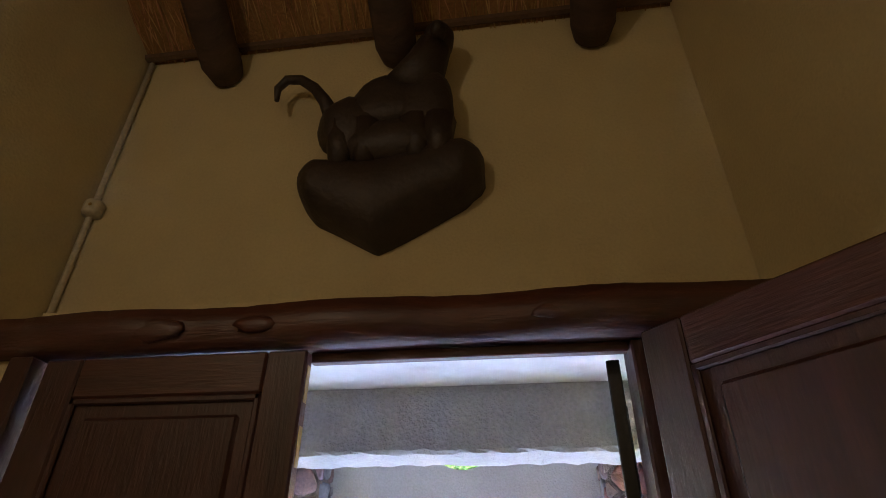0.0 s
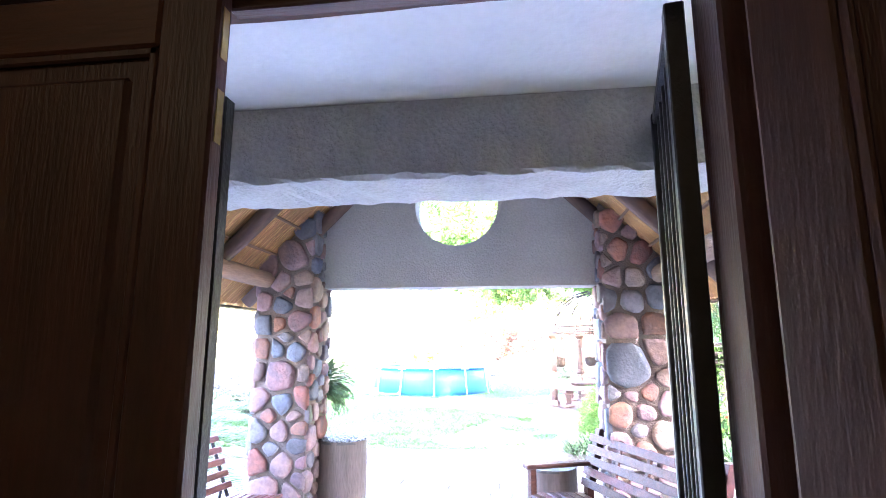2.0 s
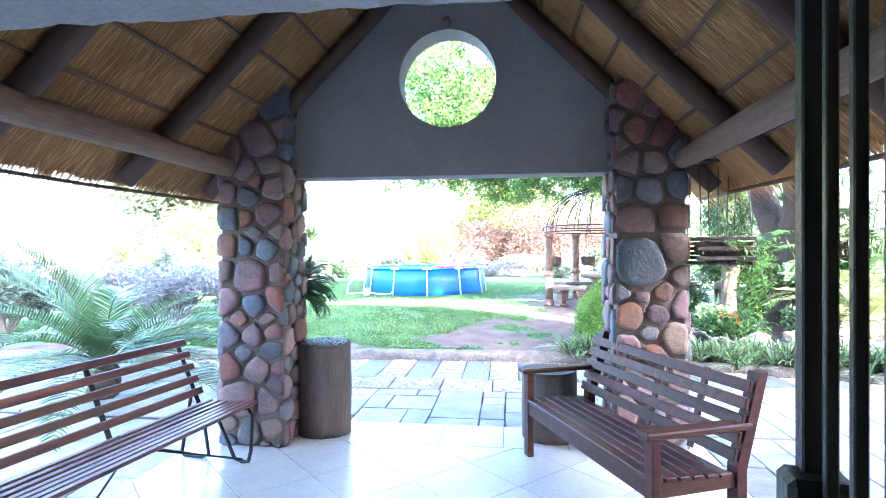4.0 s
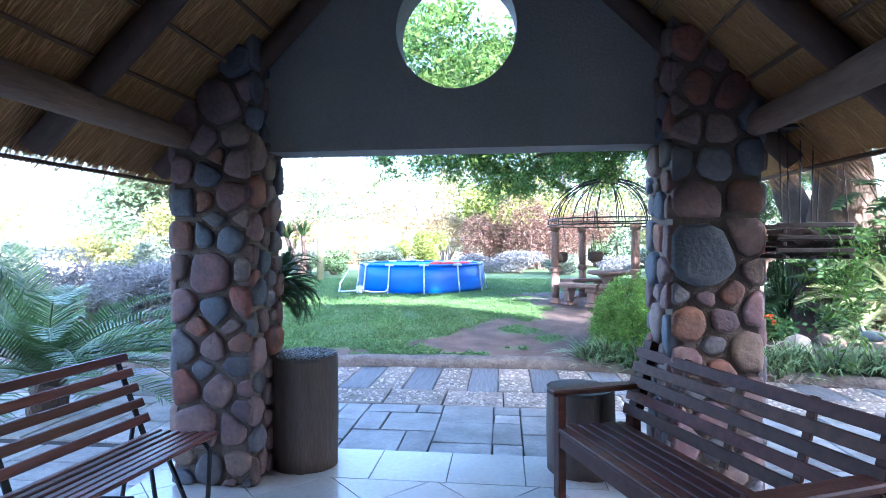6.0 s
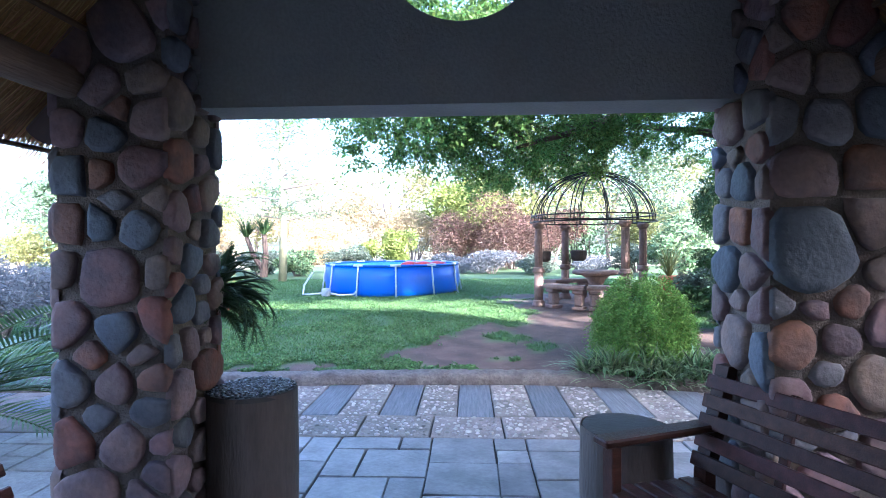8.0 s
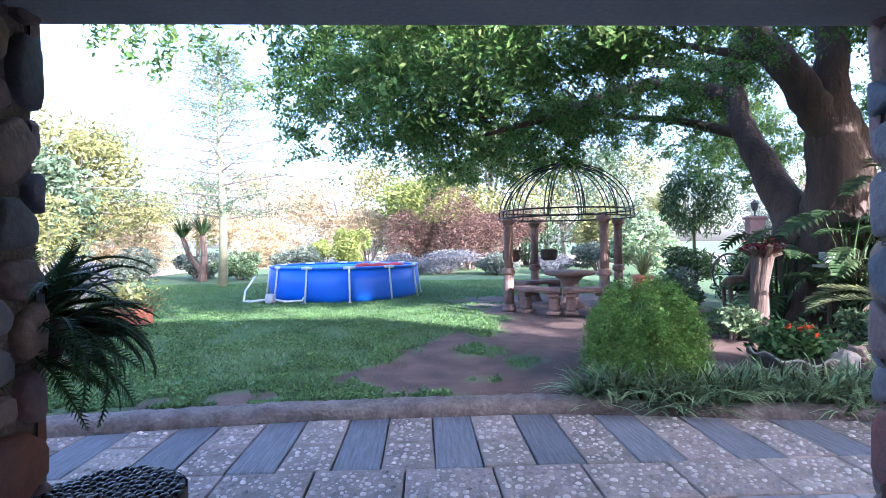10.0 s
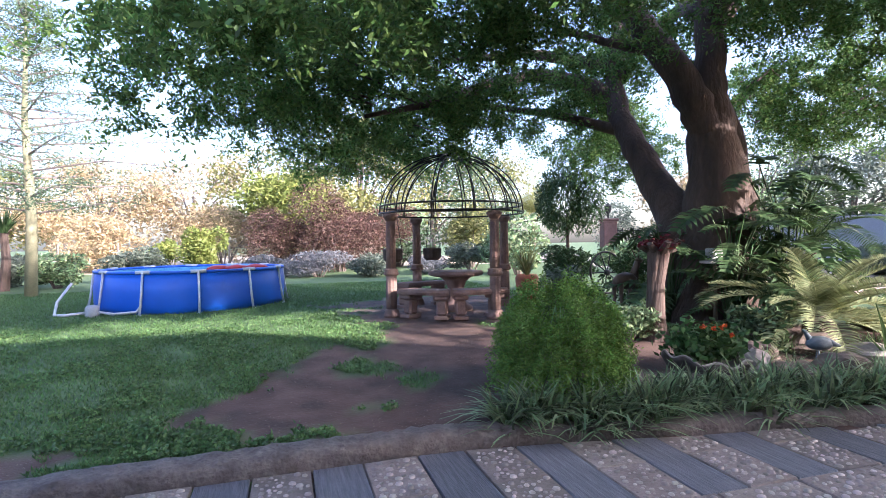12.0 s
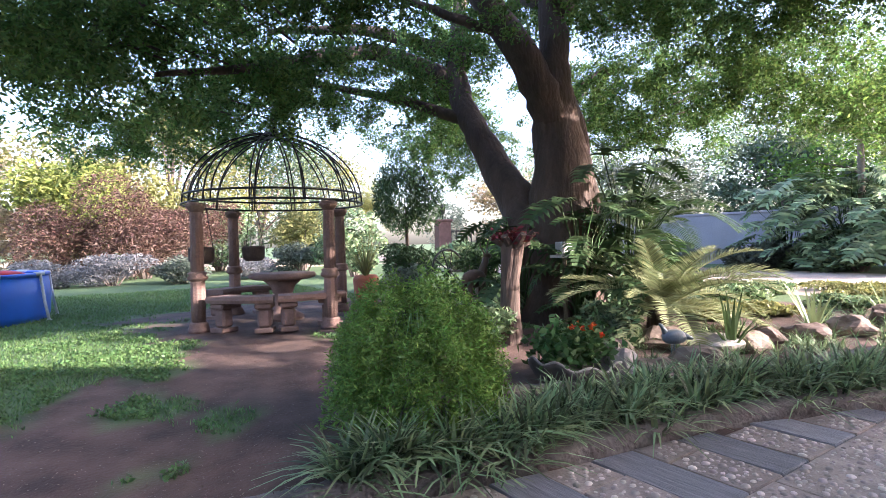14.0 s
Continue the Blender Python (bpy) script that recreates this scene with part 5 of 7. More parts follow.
def feathery_bush(place, r, h):
    root = thing("asparagus_fern", "bright green feathery bush spilling over the kerb", "shrub", place=place)
    rg = np.random.default_rng(31)
    out = []
    for i in range(520):
        a, el = rg.uniform(0, 2 * np.pi), np.arcsin(rg.uniform(0.05, 1.0))
        q = rg.uniform(0.68, 1.08)
        u = np.sort(rg.uniform(0, 1.0, 100))
        L = rg.uniform(0.2, 0.42)
        rad = r * q * np.cos(el) + (0.55 * L * u * (0.25 + np.sin(el)))
        z = h * (0.12 + 0.86 * q * np.sin(el) ** 0.9) - L * u ** 1.6 * (0.35 + 0.9 * np.cos(el))
        s = 0.012 + 0.028 * rg.random()
        rad = np.minimum(rad, r * rg.uniform(0.95, 1.15))
        out.append(np.stack([np.cos(a) * rad, np.sin(a) * rad, z], 1) + rg.normal(size=(100, 3)) * s)
    p = np.concatenate(out)
    p = p[p[:, 2] > 0.02]
    part("foliage", leaf_cloud("foliage", p, LEAF_BRIGHT, rg, 0.022, 0.006, 0.35), LEAF_BRIGHT, root, "fine needle-like leaves")
    g = Geo()
    for i in range(40):
        a = 2.4 * i
        R = r * 0.8
        g.tube([(0, 0, 0), (0.4 * R * math.cos(a), 0.4 * R * math.sin(a), h * 0.8), (R * math.cos(a), R * math.sin(a), h * 0.6)], [0.006, 0.004, 0.002], 4, caps=False)
    tagged(part("stem_mass", g, LEAF_STRAP, root), kind="stuff")


def lobed_leaf_mesh(name, size, material, seed):
    """A large deeply cut leaf along +x, drooping at the tip."""
    rp = random.Random(seed)
    vs, fs = [], []
    rib = [Vector((size * u, 0, size * (0.25 * u - 0.45 * u * u))) for u in [k / 8 for k in range(9)]]
    for k in range(8):
        m = len(vs)
        w = size * 0.10 * math.sin(math.pi * (0.15 + 0.8 * k / 8)) + 0.004
        w2 = size * 0.10 * math.sin(math.pi * (0.15 + 0.8 * (k + 1) / 8)) + 0.004
        vs += [rib[k] + Vector((0, -w, 0)), rib[k] + Vector((0, w, 0)), rib[k + 1] + Vector((0, w2, 0)), rib[k + 1] + Vector((0, -w2, 0))]
        fs.append((m, m + 3, m + 2, m + 1))
        for s in (-1, 1):
            ln = size * 0.48 * math.sin(math.pi * (0.22 + 0.68 * k / 8)) * rp.uniform(0.85, 1.1)
            q = Vector((0.25 + 0.5 * k / 8 - (0.5 if k == 0 else 0), s, 0.1)).normalized()
            b = rib[k].lerp(rib[k + 1], 0.5)
            d = (rib[k + 1] - rib[k]).normalized() * size * 0.048
            mid, tip = b + q * ln * 0.6, b + q * ln + Vector((0, 0, -0.25 * ln))
            m = len(vs)
            vs += [b - d, b + d, mid + d * 1.1, mid - d * 1.1, tip]
            fs += [(m, m + 1, m + 2, m + 3), (m + 3, m + 2, m + 4)]
    return Geo().add(vs, fs).mesh(name, material)


def philodendron(place, n, size, spread, height, seed, label="green cut-leaf philodendron with large lobed leaves", material=None):
    material = material or LEAF_DARK
    root = thing("philodendron", label, "plant", "philodendrons", place)
    rp = random.Random(seed)
    kinds = [lobed_leaf_mesh("leaf", size * s, material, seed + i) for i, s in enumerate((1.0, 0.8, 0.65))]
    g = Geo()
    for i in range(n):
        a, q, z = rp.uniform(0, 2 * math.pi), rp.uniform(0.15, 1) * spread, rp.uniform(0.15, 1.0) * height
        p = (q * math.cos(a), q * math.sin(a), z)
        part("leaf", kinds[i % 3], material, root, place=pose(*p, rp.uniform(-20, 20), rp.uniform(-10, 40), math.degrees(a) + rp.uniform(-40, 40)))
        g.tube([(0.05 * math.cos(a), 0.05 * math.sin(a), 0), (0.5 * q * math.cos(a), 0.5 * q * math.sin(a), z * 0.75), p], [0.014, 0.01, 0.008], 4, caps=False)
    tagged(part("stalk_mass", g, LEAF_DARK, root), kind="stuff")
    return root


def gz(x, y):
    return ground_z(x, y)


# ---- planting bed by the tree ----
feathery_bush((1.50, 9.36, gz(1.50, 9.36) - 0.01), 0.57, 1.03)
def turf(name, spots, length, width, per, label, seed):
    """A drift of bowed strap leaves, too many to count, as one mesh."""
    r2 = random.Random(seed)
    strips = []
    for x, y in spots:
        base = Vector((x, y, gz(x, y) - 0.01))
        for _ in range(per):
            a = r2.uniform(0, 2 * math.pi)
            out = Vector((math.cos(a), math.sin(a), 0))
            side = Vector((-math.sin(a), math.cos(a), 0)) * width * r2.uniform(0.7, 1.2)
            L, lean = length * r2.uniform(0.55, 1.15), r2.uniform(0.35, 1.1)
            strips.append([(base + out * (0.04 * r2.random() + L * lean * u * (0.45 + 0.55 * u)) + Vector((0, 0, L * (u * (1.05 - 0.15 * lean) - 0.66 * lean * u * u))), side * (1 - u * 0.85)) for u in (0, 0.25, 0.5, 0.75, 1.0)])
    tagged(part(name, strips_mesh(name, strips, LEAF_STRAP), LEAF_STRAP), label, "border grass", kind="stuff")


rp = random.Random(12)
spots = []
for i in range(125):
    x = 0.72 + 5.6 * i / 125 + rp.uniform(-0.05, 0.05)
    spots.append((x, kerb_y(x) + 0.08 + rp.uniform(0.0, 0.48 if x > 2.1 else 0.2)))
turf("lily_turf", spots, 0.46, 0.018, 36, "dense border of arching strap-leaved lily turf", 60)
spots = []
for i in range(130):
    x = 4.0 + rp.uniform(0, 6.5)
    spots.append((x, 9.4 - 0.27 * (x - 4.6) + rp.uniform(-0.6, 0.9)))
turf("bed_grass", spots, 0.27, 0.008, 30, "loose strap-leaved tufts among the rocks", 61)
# low edging of the bed
g, vs, fs = Geo(), [], []
ed = [(1.85, 9.36), (2.37, 9.2), (3.2, 8.93), (4.2, 8.60), (4.9, 8.36), (5.8, 8.12), (6.7, 7.9), (7.7, 7.5)]
for i in range(len(ed) - 1):
    for k in range(5):
        u = k / 5
        x, y = ed[i][0] + (ed[i + 1][0] - ed[i][0]) * u, ed[i][1] + (ed[i + 1][1] - ed[i][1]) * u
        for dy, z in ((-0.06, -0.06), (-0.065, 0.13), (-0.03, 0.16), (0.05, 0.155), (0.08, 0.1), (0.08, -0.06)):
            vs.append((x + rp.uniform(-0.01, 0.01), y + dy + rp.uniform(-0.012, 0.012), gz(x, y) + z + rp.uniform(-0.015, 0.015)))
m = len(vs) // 6
for i in range(m - 1):
    for k in range(5):
        a = i * 6 + k
        fs.append((a, a + 6, a + 7, a + 1))
setting("bed_edging", g.add(vs, fs), CONCRETE, "low rough concrete edging of the planting bed", "kerb", smooth=True)
# shell-rimmed planter with orange flowers
pl = thing("stone_planter", "grey stone bowl planter with a wavy pale rim and orange flowers", "planter", place=(3.02, 9.30, 0.07))
pl.scale = (0.85, 0.85, 0.85)
vs, fs = [], []
n = 40
for j, (r_, z) in enumerate(((0.22, 0.0), (0.36, 0.1), (0.44, 0.24), (0.47, 0.3), (0.44, 0.3), (0.38, 0.22))):
    for k in range(n):
        a = 2 * math.pi * k / n
        wv = 0.028 * math.sin(9 * a) if j > 1 else 0
        vs.append((r_ * 1.15 * math.cos(a), r_ * 0.8 * math.sin(a), z + wv + (0.05 * math.cos(2 * a) if j > 1 else 0)))
for j in range(5):
    for k in range(n):
        fs.append((j * n + k, j * n + (k + 1) % n, (j + 1) * n + (k + 1) % n, (j + 1) * n + k))
fs.append(tuple(5 * n + k for k in range(n)))
part("bowl", Geo().add(vs, fs), mat("dark_stone_bowl", (0.13, 0.11, 0.10), 0.8, vary=0.3, bump=0.5), pl, smooth=True)
part("rim", Geo().tube([(0.455 * 1.15 * math.cos(2 * math.pi * k / 80), 0.455 * 0.8 * math.sin(2 * math.pi * k / 80), 0.305 + 0.028 * math.sin(9 * 2 * math.pi * k / 80) + 0.05 * math.cos(4 * math.pi * k / 80)) for k in range(81)], 0.014, 6, caps=False), ROCK_PALE, pl, "pale wavy rim", smooth=True)
rg = np.random.default_rng(5)
p = rg.normal(size=(1500, 3)) * [0.22, 0.14, 0.09] + [0, 0.05, 0.44]
part("foliage", leaf_cloud("foliage", p, LEAF_GERANIUM, rg, 0.045, 0.03, 0.0), LEAF_GERANIUM, pl)
for k in range(6):
    q = Vector((rp.uniform(-0.4, 0.4), rp.uniform(-0.25, 0.2), rp.uniform(0.42, 0.66)))
    c = np.array(q) + rg.normal(size=(14, 3)) * 0.015
    part("flower", leaf_cloud("flower", c, FLOWER_ORANGE, rg, 0.024, 0.016, 0), FLOWER_ORANGE, pl, "orange flower")
# log post with a flowering pot on top
lg = thing("log_post", "upright grey log post with a red-flowered driftwood pot on top", "post", place=(3.66, 10.85, 0.2))
lg.scale = (1.22, 1.22, 0.98)
part("log", Geo().tube([(0, 0, -0.1), (0.0, 0, 0.3), (0.0, -0.01, 0.7), (0.02, -0.03, 1.12)], [0.12, 0.095, 0.09, 0.115], 18, wobble=0.08, rng=random.Random(9)), mat("grey_log", (0.15, 0.10, 0.08), 0.9, second=(0.035, 0.025, 0.02), scale=3, stretch=(6, 6, 0.5), bump=0.9, bump_scale=14), lg)
for k in range(7):
    a = 0.9 * k
    part("driftwood", Geo().tube([(0.02 + 0.05 * math.cos(a), -0.03 + 0.05 * math.sin(a), 1.08), (0.02 + 0.2 * math.cos(a), -0.03 + 0.2 * math.sin(a), 1.13 + 0.02 * k)], [0.05, 0.03], 6, wobble=0.2, rng=random.Random(k)), BARK, lg)
p = rg.normal(size=(220, 3)) * [0.085, 0.085, 0.035] + [0.02, -0.03, 1.2]
tagged(part("flower_head", leaf_cloud("flower_head", p, leaf_mat("dark_red_petal", (0.15, 0.03, 0.035)), rg, 0.03, 0.02, 0), BARK, lg, "dark red succulent flowers"), kind="stuff")
wp = thing("feed_tray", "white box tray on a thin post by the log", "tray", place=(4.72, 11.0, 0.2))
wp.scale = (0.95, 0.8, 0.92)
part("post", Geo().tube([(0, 0, -0.05), (0, 0, 0.98)], 0.03, 8), BARK_PALE, wp)
part("tray", Geo().box((-0.17, -0.13, 0.98), (0.17, 0.13, 1.02), 0.006), WHITE_PAINT, wp)
part("box", Geo().box((-0.10, -0.08, 1.021), (0.12, 0.09, 1.2), 0.01), WHITE_PAINT, wp)
# garden ornaments
g, ro = Geo(), random.Random(6)
g.rock((0, 0, 0.62), (0.27, 0.11, 0.13), ro, 3, 0.08).tube([(0.2, 0, 0.66), (0.3, 0, 0.84), (0.32, 0, 0.9)], [0.075, 0.05, 0.045], 10).rock((0.37, 0, 0.92), (0.09, 0.04, 0.045), ro, 2, 0.08)
for x, y in ((-0.19, 0.06), (-0.19, -0.06), (0.18, 0.05), (0.18, -0.05)):
    g.tube([(x, y, 0.6), (x + 0.01, y, 0.3), (x, y, -0.03)], [0.04, 0.022, 0.016], 8)
for s in (-1, 1):
    g.tube([(0.32, s * 0.02, 0.95), (0.27, s * 0.06, 1.08), (0.31, s * 0.08, 1.2)], [0.012, 0.009, 0.004], 6)
solo("antelope_statue", g, mat("brown_metal", (0.13, 0.08, 0.055), 0.6, vary=0.3), "small brown antelope garden statue beside the log", "statue", smooth=True, place=pose(4.1, 12.1, 0.2, 0, 0, 20))
g = Geo().rock((0, 0, 0.34), (0.2, 0.11, 0.12), ro, 3, 0.08).tube([(0.14, 0, 0.4), (0.2, 0, 0.52), (0.24, 0, 0.55)], [0.05, 0.03, 0.02], 8).tube([(-0.12, 0, 0.36), (-0.3, 0, 0.3)], [0.07, 0.02], 8)
for s in (-1, 1):
    g.tube([(0.02, s * 0.04, 0.26), (0.03, s * 0.045, -0.02)], 0.012, 6)
solo("bird_statue", g, mat("blue_grey_metal", (0.13, 0.17, 0.20), 0.5, vary=0.3), "blue-grey painted bird garden statue among the rocks", "statue", smooth=True, place=pose(4.35, 9.25, 0.15, 0, 0, 150) @ Matrix.Scale(0.62, 4))
# rocks
for i, (x, y, sx, sz, pale) in enumerate(((3.4, 9.14, 0.13, 0.24, 1), (3.87, 9.12, 0.18, 0.12, 0), (4.4, 9.07, 0.2, 0.14, 0), (5.16, 9.32, 0.22, 0.14, 1), (5.58, 9.14, 0.2, 0.13, 0), (6.0, 9.2, 0.17, 0.12, 0), (6.48, 8.96, 0.2, 0.13, 0), (4.92, 9.8, 0.22, 0.16, 0), (7.2, 8.78, 0.22, 0.15, 0), (4.22, 9.84, 0.16, 0.12, 0), (8.04, 8.6, 0.25, 0.18, 0))):
    solo("rock", Geo().rock((0, 0, 0), (sx * 1.2, sx, sz), random.Random(100 + i), 3, 0.3), ROCK_PALE if pale else ROCK_MAT, "pale angular garden rock" if pale else "brown rounded garden rock", "rock", "bed rocks", place=pose(x, y, gz(x, y) + sz * 0.45, 0, 0, 50 * i))
cycad((5.35, 10.05, 0.16), 40, 1.45, 0.22, LEAF_CYCAD_SUNLIT, "sunlit pale green cycad in the planting bed", 3, 0.3, (-8, 50))
for i, (x, y) in enumerate(((5.2, 9.15), (6.75, 9.0), (8.2, 8.7))):
    al = thing("aloe", "stiff dark spiky plant among the rocks", "succulent", "spiky plants", (x, y, 0.13))
    for k in range(16):
        part("leaf", tuft_mesh("leaf", 1, 0.62, 0.03, LEAF_DARK if i == 0 else LEAF_STRAP, 800 + 20 * i + k, 0.85, 0.8), LEAF_DARK, al)
# darker leaf than the drive philodendrons, standing in for the tree's shade
philodendron((4.95, 10.95, 0.15), 40, 0.58, 0.6, 1.75, 21)
philodendron((5.95, 11.0, 0.15), 60, 0.62, 0.75, 2.35, 22)
philodendron((4.55, 11.75, 0.15), 30, 0.55, 0.5, 1.7, 23)
kinds = frond_mesh("frond", 1.5, 34, 0.3, (radians(30), radians(-70)), LEAF_CYCAD, 0.012, 0.1, 4)
pm = thing("palm", "green arching palm beside the tree trunk", "palm", place=(6.55, 11.1, 0.15))
part("trunk", Geo().tube([(0, 0, -0.1), (0.02, 0, 0.6), (0.0, 0.02, 1.25)], [0.09, 0.08, 0.07], 10, wobble=0.1, rng=random.Random(4)), BARK, pm)
for i in range(14):
    part("frond", kinds, LEAF_CYCAD, pm, place=pose(0, 0, 1.25, 0, -(5 + 5 * (i % 8)), 137.5 * i))
for i, (x, y, r_, h_, m_, lab) in enumerate(((3.42, 12.56, 0.4, 0.5, LEAF_DARK, "dark low shrub beside the path"), (3.84, 13.52, 0.5, 0.75, LEAF_GREYGREEN, "grey-green low shrub in the garden border"), (3.35, 10.99, 0.4, 0.45, LEAF_STRAP, "low leafy ground cover in the garden border"), (5.28, 13.64, 0.6, 0.9, LEAF_DARK, "dark leafy shrub behind the trunk"), (6.84, 14.0, 0.9, 1.2, LEAF_DARK, "dark leafy shrub behind the trunk"), (4.44, 10.04, 0.35, 0.5, LEAF_STRAP, "low leafy ground cover in the garden border"), (3.4, 9.55, 0.3, 0.35, LEAF_DARK, "low leafy ground cover in the garden border"), (8.52, 10.88, 0.7, 0.3, LEAF_STRAP, "leafy shrub beside the drive"), (7.56, 10.04, 0.6, 0.17, LEAF_OLIVE, "low olive ground cover among rocks"), (9.0, 9.56, 0.7, 0.19, LEAF_STRAP, "low green ground cover among rocks"), (6.84, 10.28, 0.5, 0.19, LEAF_OLIVE, "low olive ground cover among rocks"), (10.2, 9.44, 0.7, 0.19, LEAF_OLIVE, "low olive ground cover among rocks"), (9.72, 11.12, 0.9, 0.28, LEAF_STRAP, "low green ground cover by the drive"), (11.28, 10.16, 0.8, 0.22, LEAF_OLIVE, "low olive ground cover by the drive"))):
    shrub("garden_shrub", (x, y, gz(x, y) - 0.02), r_, h_, m_, lab, 200 + i, 1700, (0.05, 0.022), "bed shrubs")

# ---- beyond the garden seat: small trees, gate, drive, wall ----
def round_tree(place, stem, r, rz, material, label, seed, n=5000, leaf=(0.09, 0.02), droop=1.0):
    root = thing("small_tree", label, "tree", "", place)
    part("trunk", Geo().tube([(0, 0, -0.1), (0.04, 0.02, stem * 0.5), (0, 0, stem + rz * 0.5)], [0.07, 0.055, 0.03], 8), BARK, root, smooth=True)
    rg = np.random.default_rng(seed)
    v = rg.normal(size=(n, 3))
    v = v / np.linalg.norm(v, axis=1, keepdims=True) * rg.uniform(0.3, 1, (n, 1)) ** 0.6
    v = v * (1 + 0.25 * np.sin(3 * np.arctan2(v[:, 1], v[:, 0]) + seed)[:, None] * 0.6)
    part("crown", leaf_cloud("crown", v * [r, r, rz] + [0, 0, stem + rz * 0.8], material, rg, leaf[0], leaf[1], droop), material, root)
    return root


round_tree((6.75, 18.5, 0.25), 1.5, 1.0, 1.0, LEAF_DARK, "small dark weeping tree with a rounded crown", 41)
shrub("garden_shrub", (5.7, 16.6, 0.24), 0.75, 1.2, LEAF_DARK, "dark rounded shrub beyond the garden seat", 42, 3000, (0.06, 0.02))
tall = tuft_mesh("strap_plant", 70, 1.3, 0.014, LEAF_OLIVE, 43, 0.9, 0.3)
solo("strap_plant", tall, LEAF_OLIVE, "tall pale arching strap-leaved plant", "plant", place=pose(3.95, 15.2, 0.75))
pot = thing("clay_pot", "tall brown clay pot under the strap-leaved plant", "pot", place=(3.95, 15.2, 0.25))
part("pot_body", Geo().lathe([(0.16, 0), (0.22, 0.2), (0.24, 0.45), (0.2, 0.52), (0.18, 0.5)], 20), TERRACOTTA, pot, smooth=True)
wh = thing("wagon_wheel", "old dark wagon wheel leaning in the garden", "wheel", place=(6.1, 15.6, 0.72))
part("rim", Geo().tube([(0.42 * math.cos(2 * math.pi * k / 40), 0.06 * math.sin(2 * math.pi * k / 40), 0.46 * math.sin(2 * math.pi * k / 40)) for k in range(41)], 0.025, 6, caps=False), DARK_METAL, wh, smooth=True)
part("hub", Geo().rock((0, 0, 0), (0.07, 0.07, 0.07), random.Random(2), 2, 0.05), DARK_METAL, wh)
for k in range(10):
    a = 2 * math.pi * k / 10
    part("spoke", Geo().tube([(0, 0, 0), (0.42 * math.cos(a), 0.06 * math.sin(a), 0.46 * math.sin(a))], 0.014, 5), DARK_METAL, wh)
# sandy drive
cl = [(17.5, -25), (15.6, 0), (13.1, 9), (14.2, 17), (16.6, 28), (19.5, 38), (24, 60)]
vs, fs = [], []
for i, (x, y) in enumerate(cl):
    a, b = Vector(cl[max(i - 1, 0)]), Vector(cl[min(i + 1, len(cl) - 1)])
    d = (b - a).normalized()
    s = Vector((d.y, -d.x)) * 3.3
    for k in (-1, 1):
        vs.append((x + k * s.x, y + k * s.y, 0.256))
for i in range(len(cl) - 1):
    fs.append((2 * i, 2 * i + 1, 2 * i + 3, 2 * i + 2))
setting("road", Geo().add(vs, fs), DRIVE, "pale sandy sunlit drive", "drive")
setting("wall_boundary", Geo().box((-9, -0.12, -0.3), (9, 0.12, 1.95), 0.02, pose(20.6, 15.5, 0.2, 0, 0, 100)).box((-9.05, -0.16, 1.951), (9.05, 0.16, 2.04), 0.01, pose(20.6, 15.5, 0.2, 0, 0, 100)), WALL_GREY, "plain grey rendered boundary wall", "wall")
gt = thing("drive_gate", "dark metal drive gate between brown pillars", "gate", place=(20.6, 32.2, 0.3), turn=-15)
for x in (-3.0, 1.6):
    part("pillar", Geo().box((x - 0.4, -0.4, -0.2), (x + 0.4, 0.4, 2.3), 0.03).box((x - 0.48, -0.48, 2.3), (x + 0.48, 0.48, 2.45), 0.03), mat("brown_pillar", (0.17, 0.10, 0.085), 0.9, vary=0.3), gt)
for k in range(12):
    x = -2.5 + 0.33 * k
    part("bar", Geo().box((x, -0.02, 0.05), (x + 0.05, 0.02, 1.9), 0.004), DARK_METAL, gt)
for z in (0.2, 1.7):
    part("rail", Geo().box((-2.6, -0.025, z), (1.2, 0.025, z + 0.08), 0.005), DARK_METAL, gt)
part("lantern", Geo().lathe([(0.05, 2.45), (0.05, 2.75), (0.14, 2.8), (0.2, 3.15), (0.22, 3.2), (0.02, 3.4)], 8, centre=(-3.0, 0, 0)), DARK_METAL, gt, "dark lantern on the pillar")
# shrubs along the drive and before the wall
for i, (x, y, r_, h_, m_, lab) in enumerate(((16.8, 17.5, 1.3, 0.9, LEAF_GREYGREEN, "blue-grey ground cover before the wall"), (17.3, 14.8, 1.2, 0.9, LEAF_GREYGREEN, "blue-grey ground cover before the wall"), (17.5, 12.0, 1.6, 1.3, LEAF_STRAP, "green shrub before the wall"), (14.5, 24.5, 0.8, 1.1, LEAF_BRIGHT, "green shrub by the gate"), (11.2, 22.5, 1.2, 1.0, LEAF_STRAP, "green verge shrub in the garden border"), (17.5, 9.4, 1.5, 1.6, LEAF_STRAP, "green shrub beside the drive"), (7.3, 23.0, 1.5, 2.2, LEAF_STRAP, "leafy shrub by the drive"), (22.5, 40.0, 3.0, 4.5, LEAF_GREYGREEN, "grey-green tree by the gate"), (12.0, 37.0, 3.0, 5.0, LEAF_SAGE, "sage-green tree by the gate"), (8.0, 30.0, 2.0, 3.0, LEAF_OLIVE, "olive shrub behind the garden seat"), (5.0, 33.0, 2.4, 3.4, LEAF_STRAP, "green shrub behind the garden seat"))):
    shrub("verge_shrub", (x, y, 0.22), r_, h_, m_, lab, 300 + i, 4200, (0.11, 0.045), "verge shrubs", 8)
philodendron((17.9, 14.0, 0.25), 50, 0.95, 1.4, 2.5, 27, material=LEAF_STRAP)
philodendron((18.0, 12.4, 0.25), 70, 1.1, 1.6, 3.1, 25, material=LEAF_STRAP)
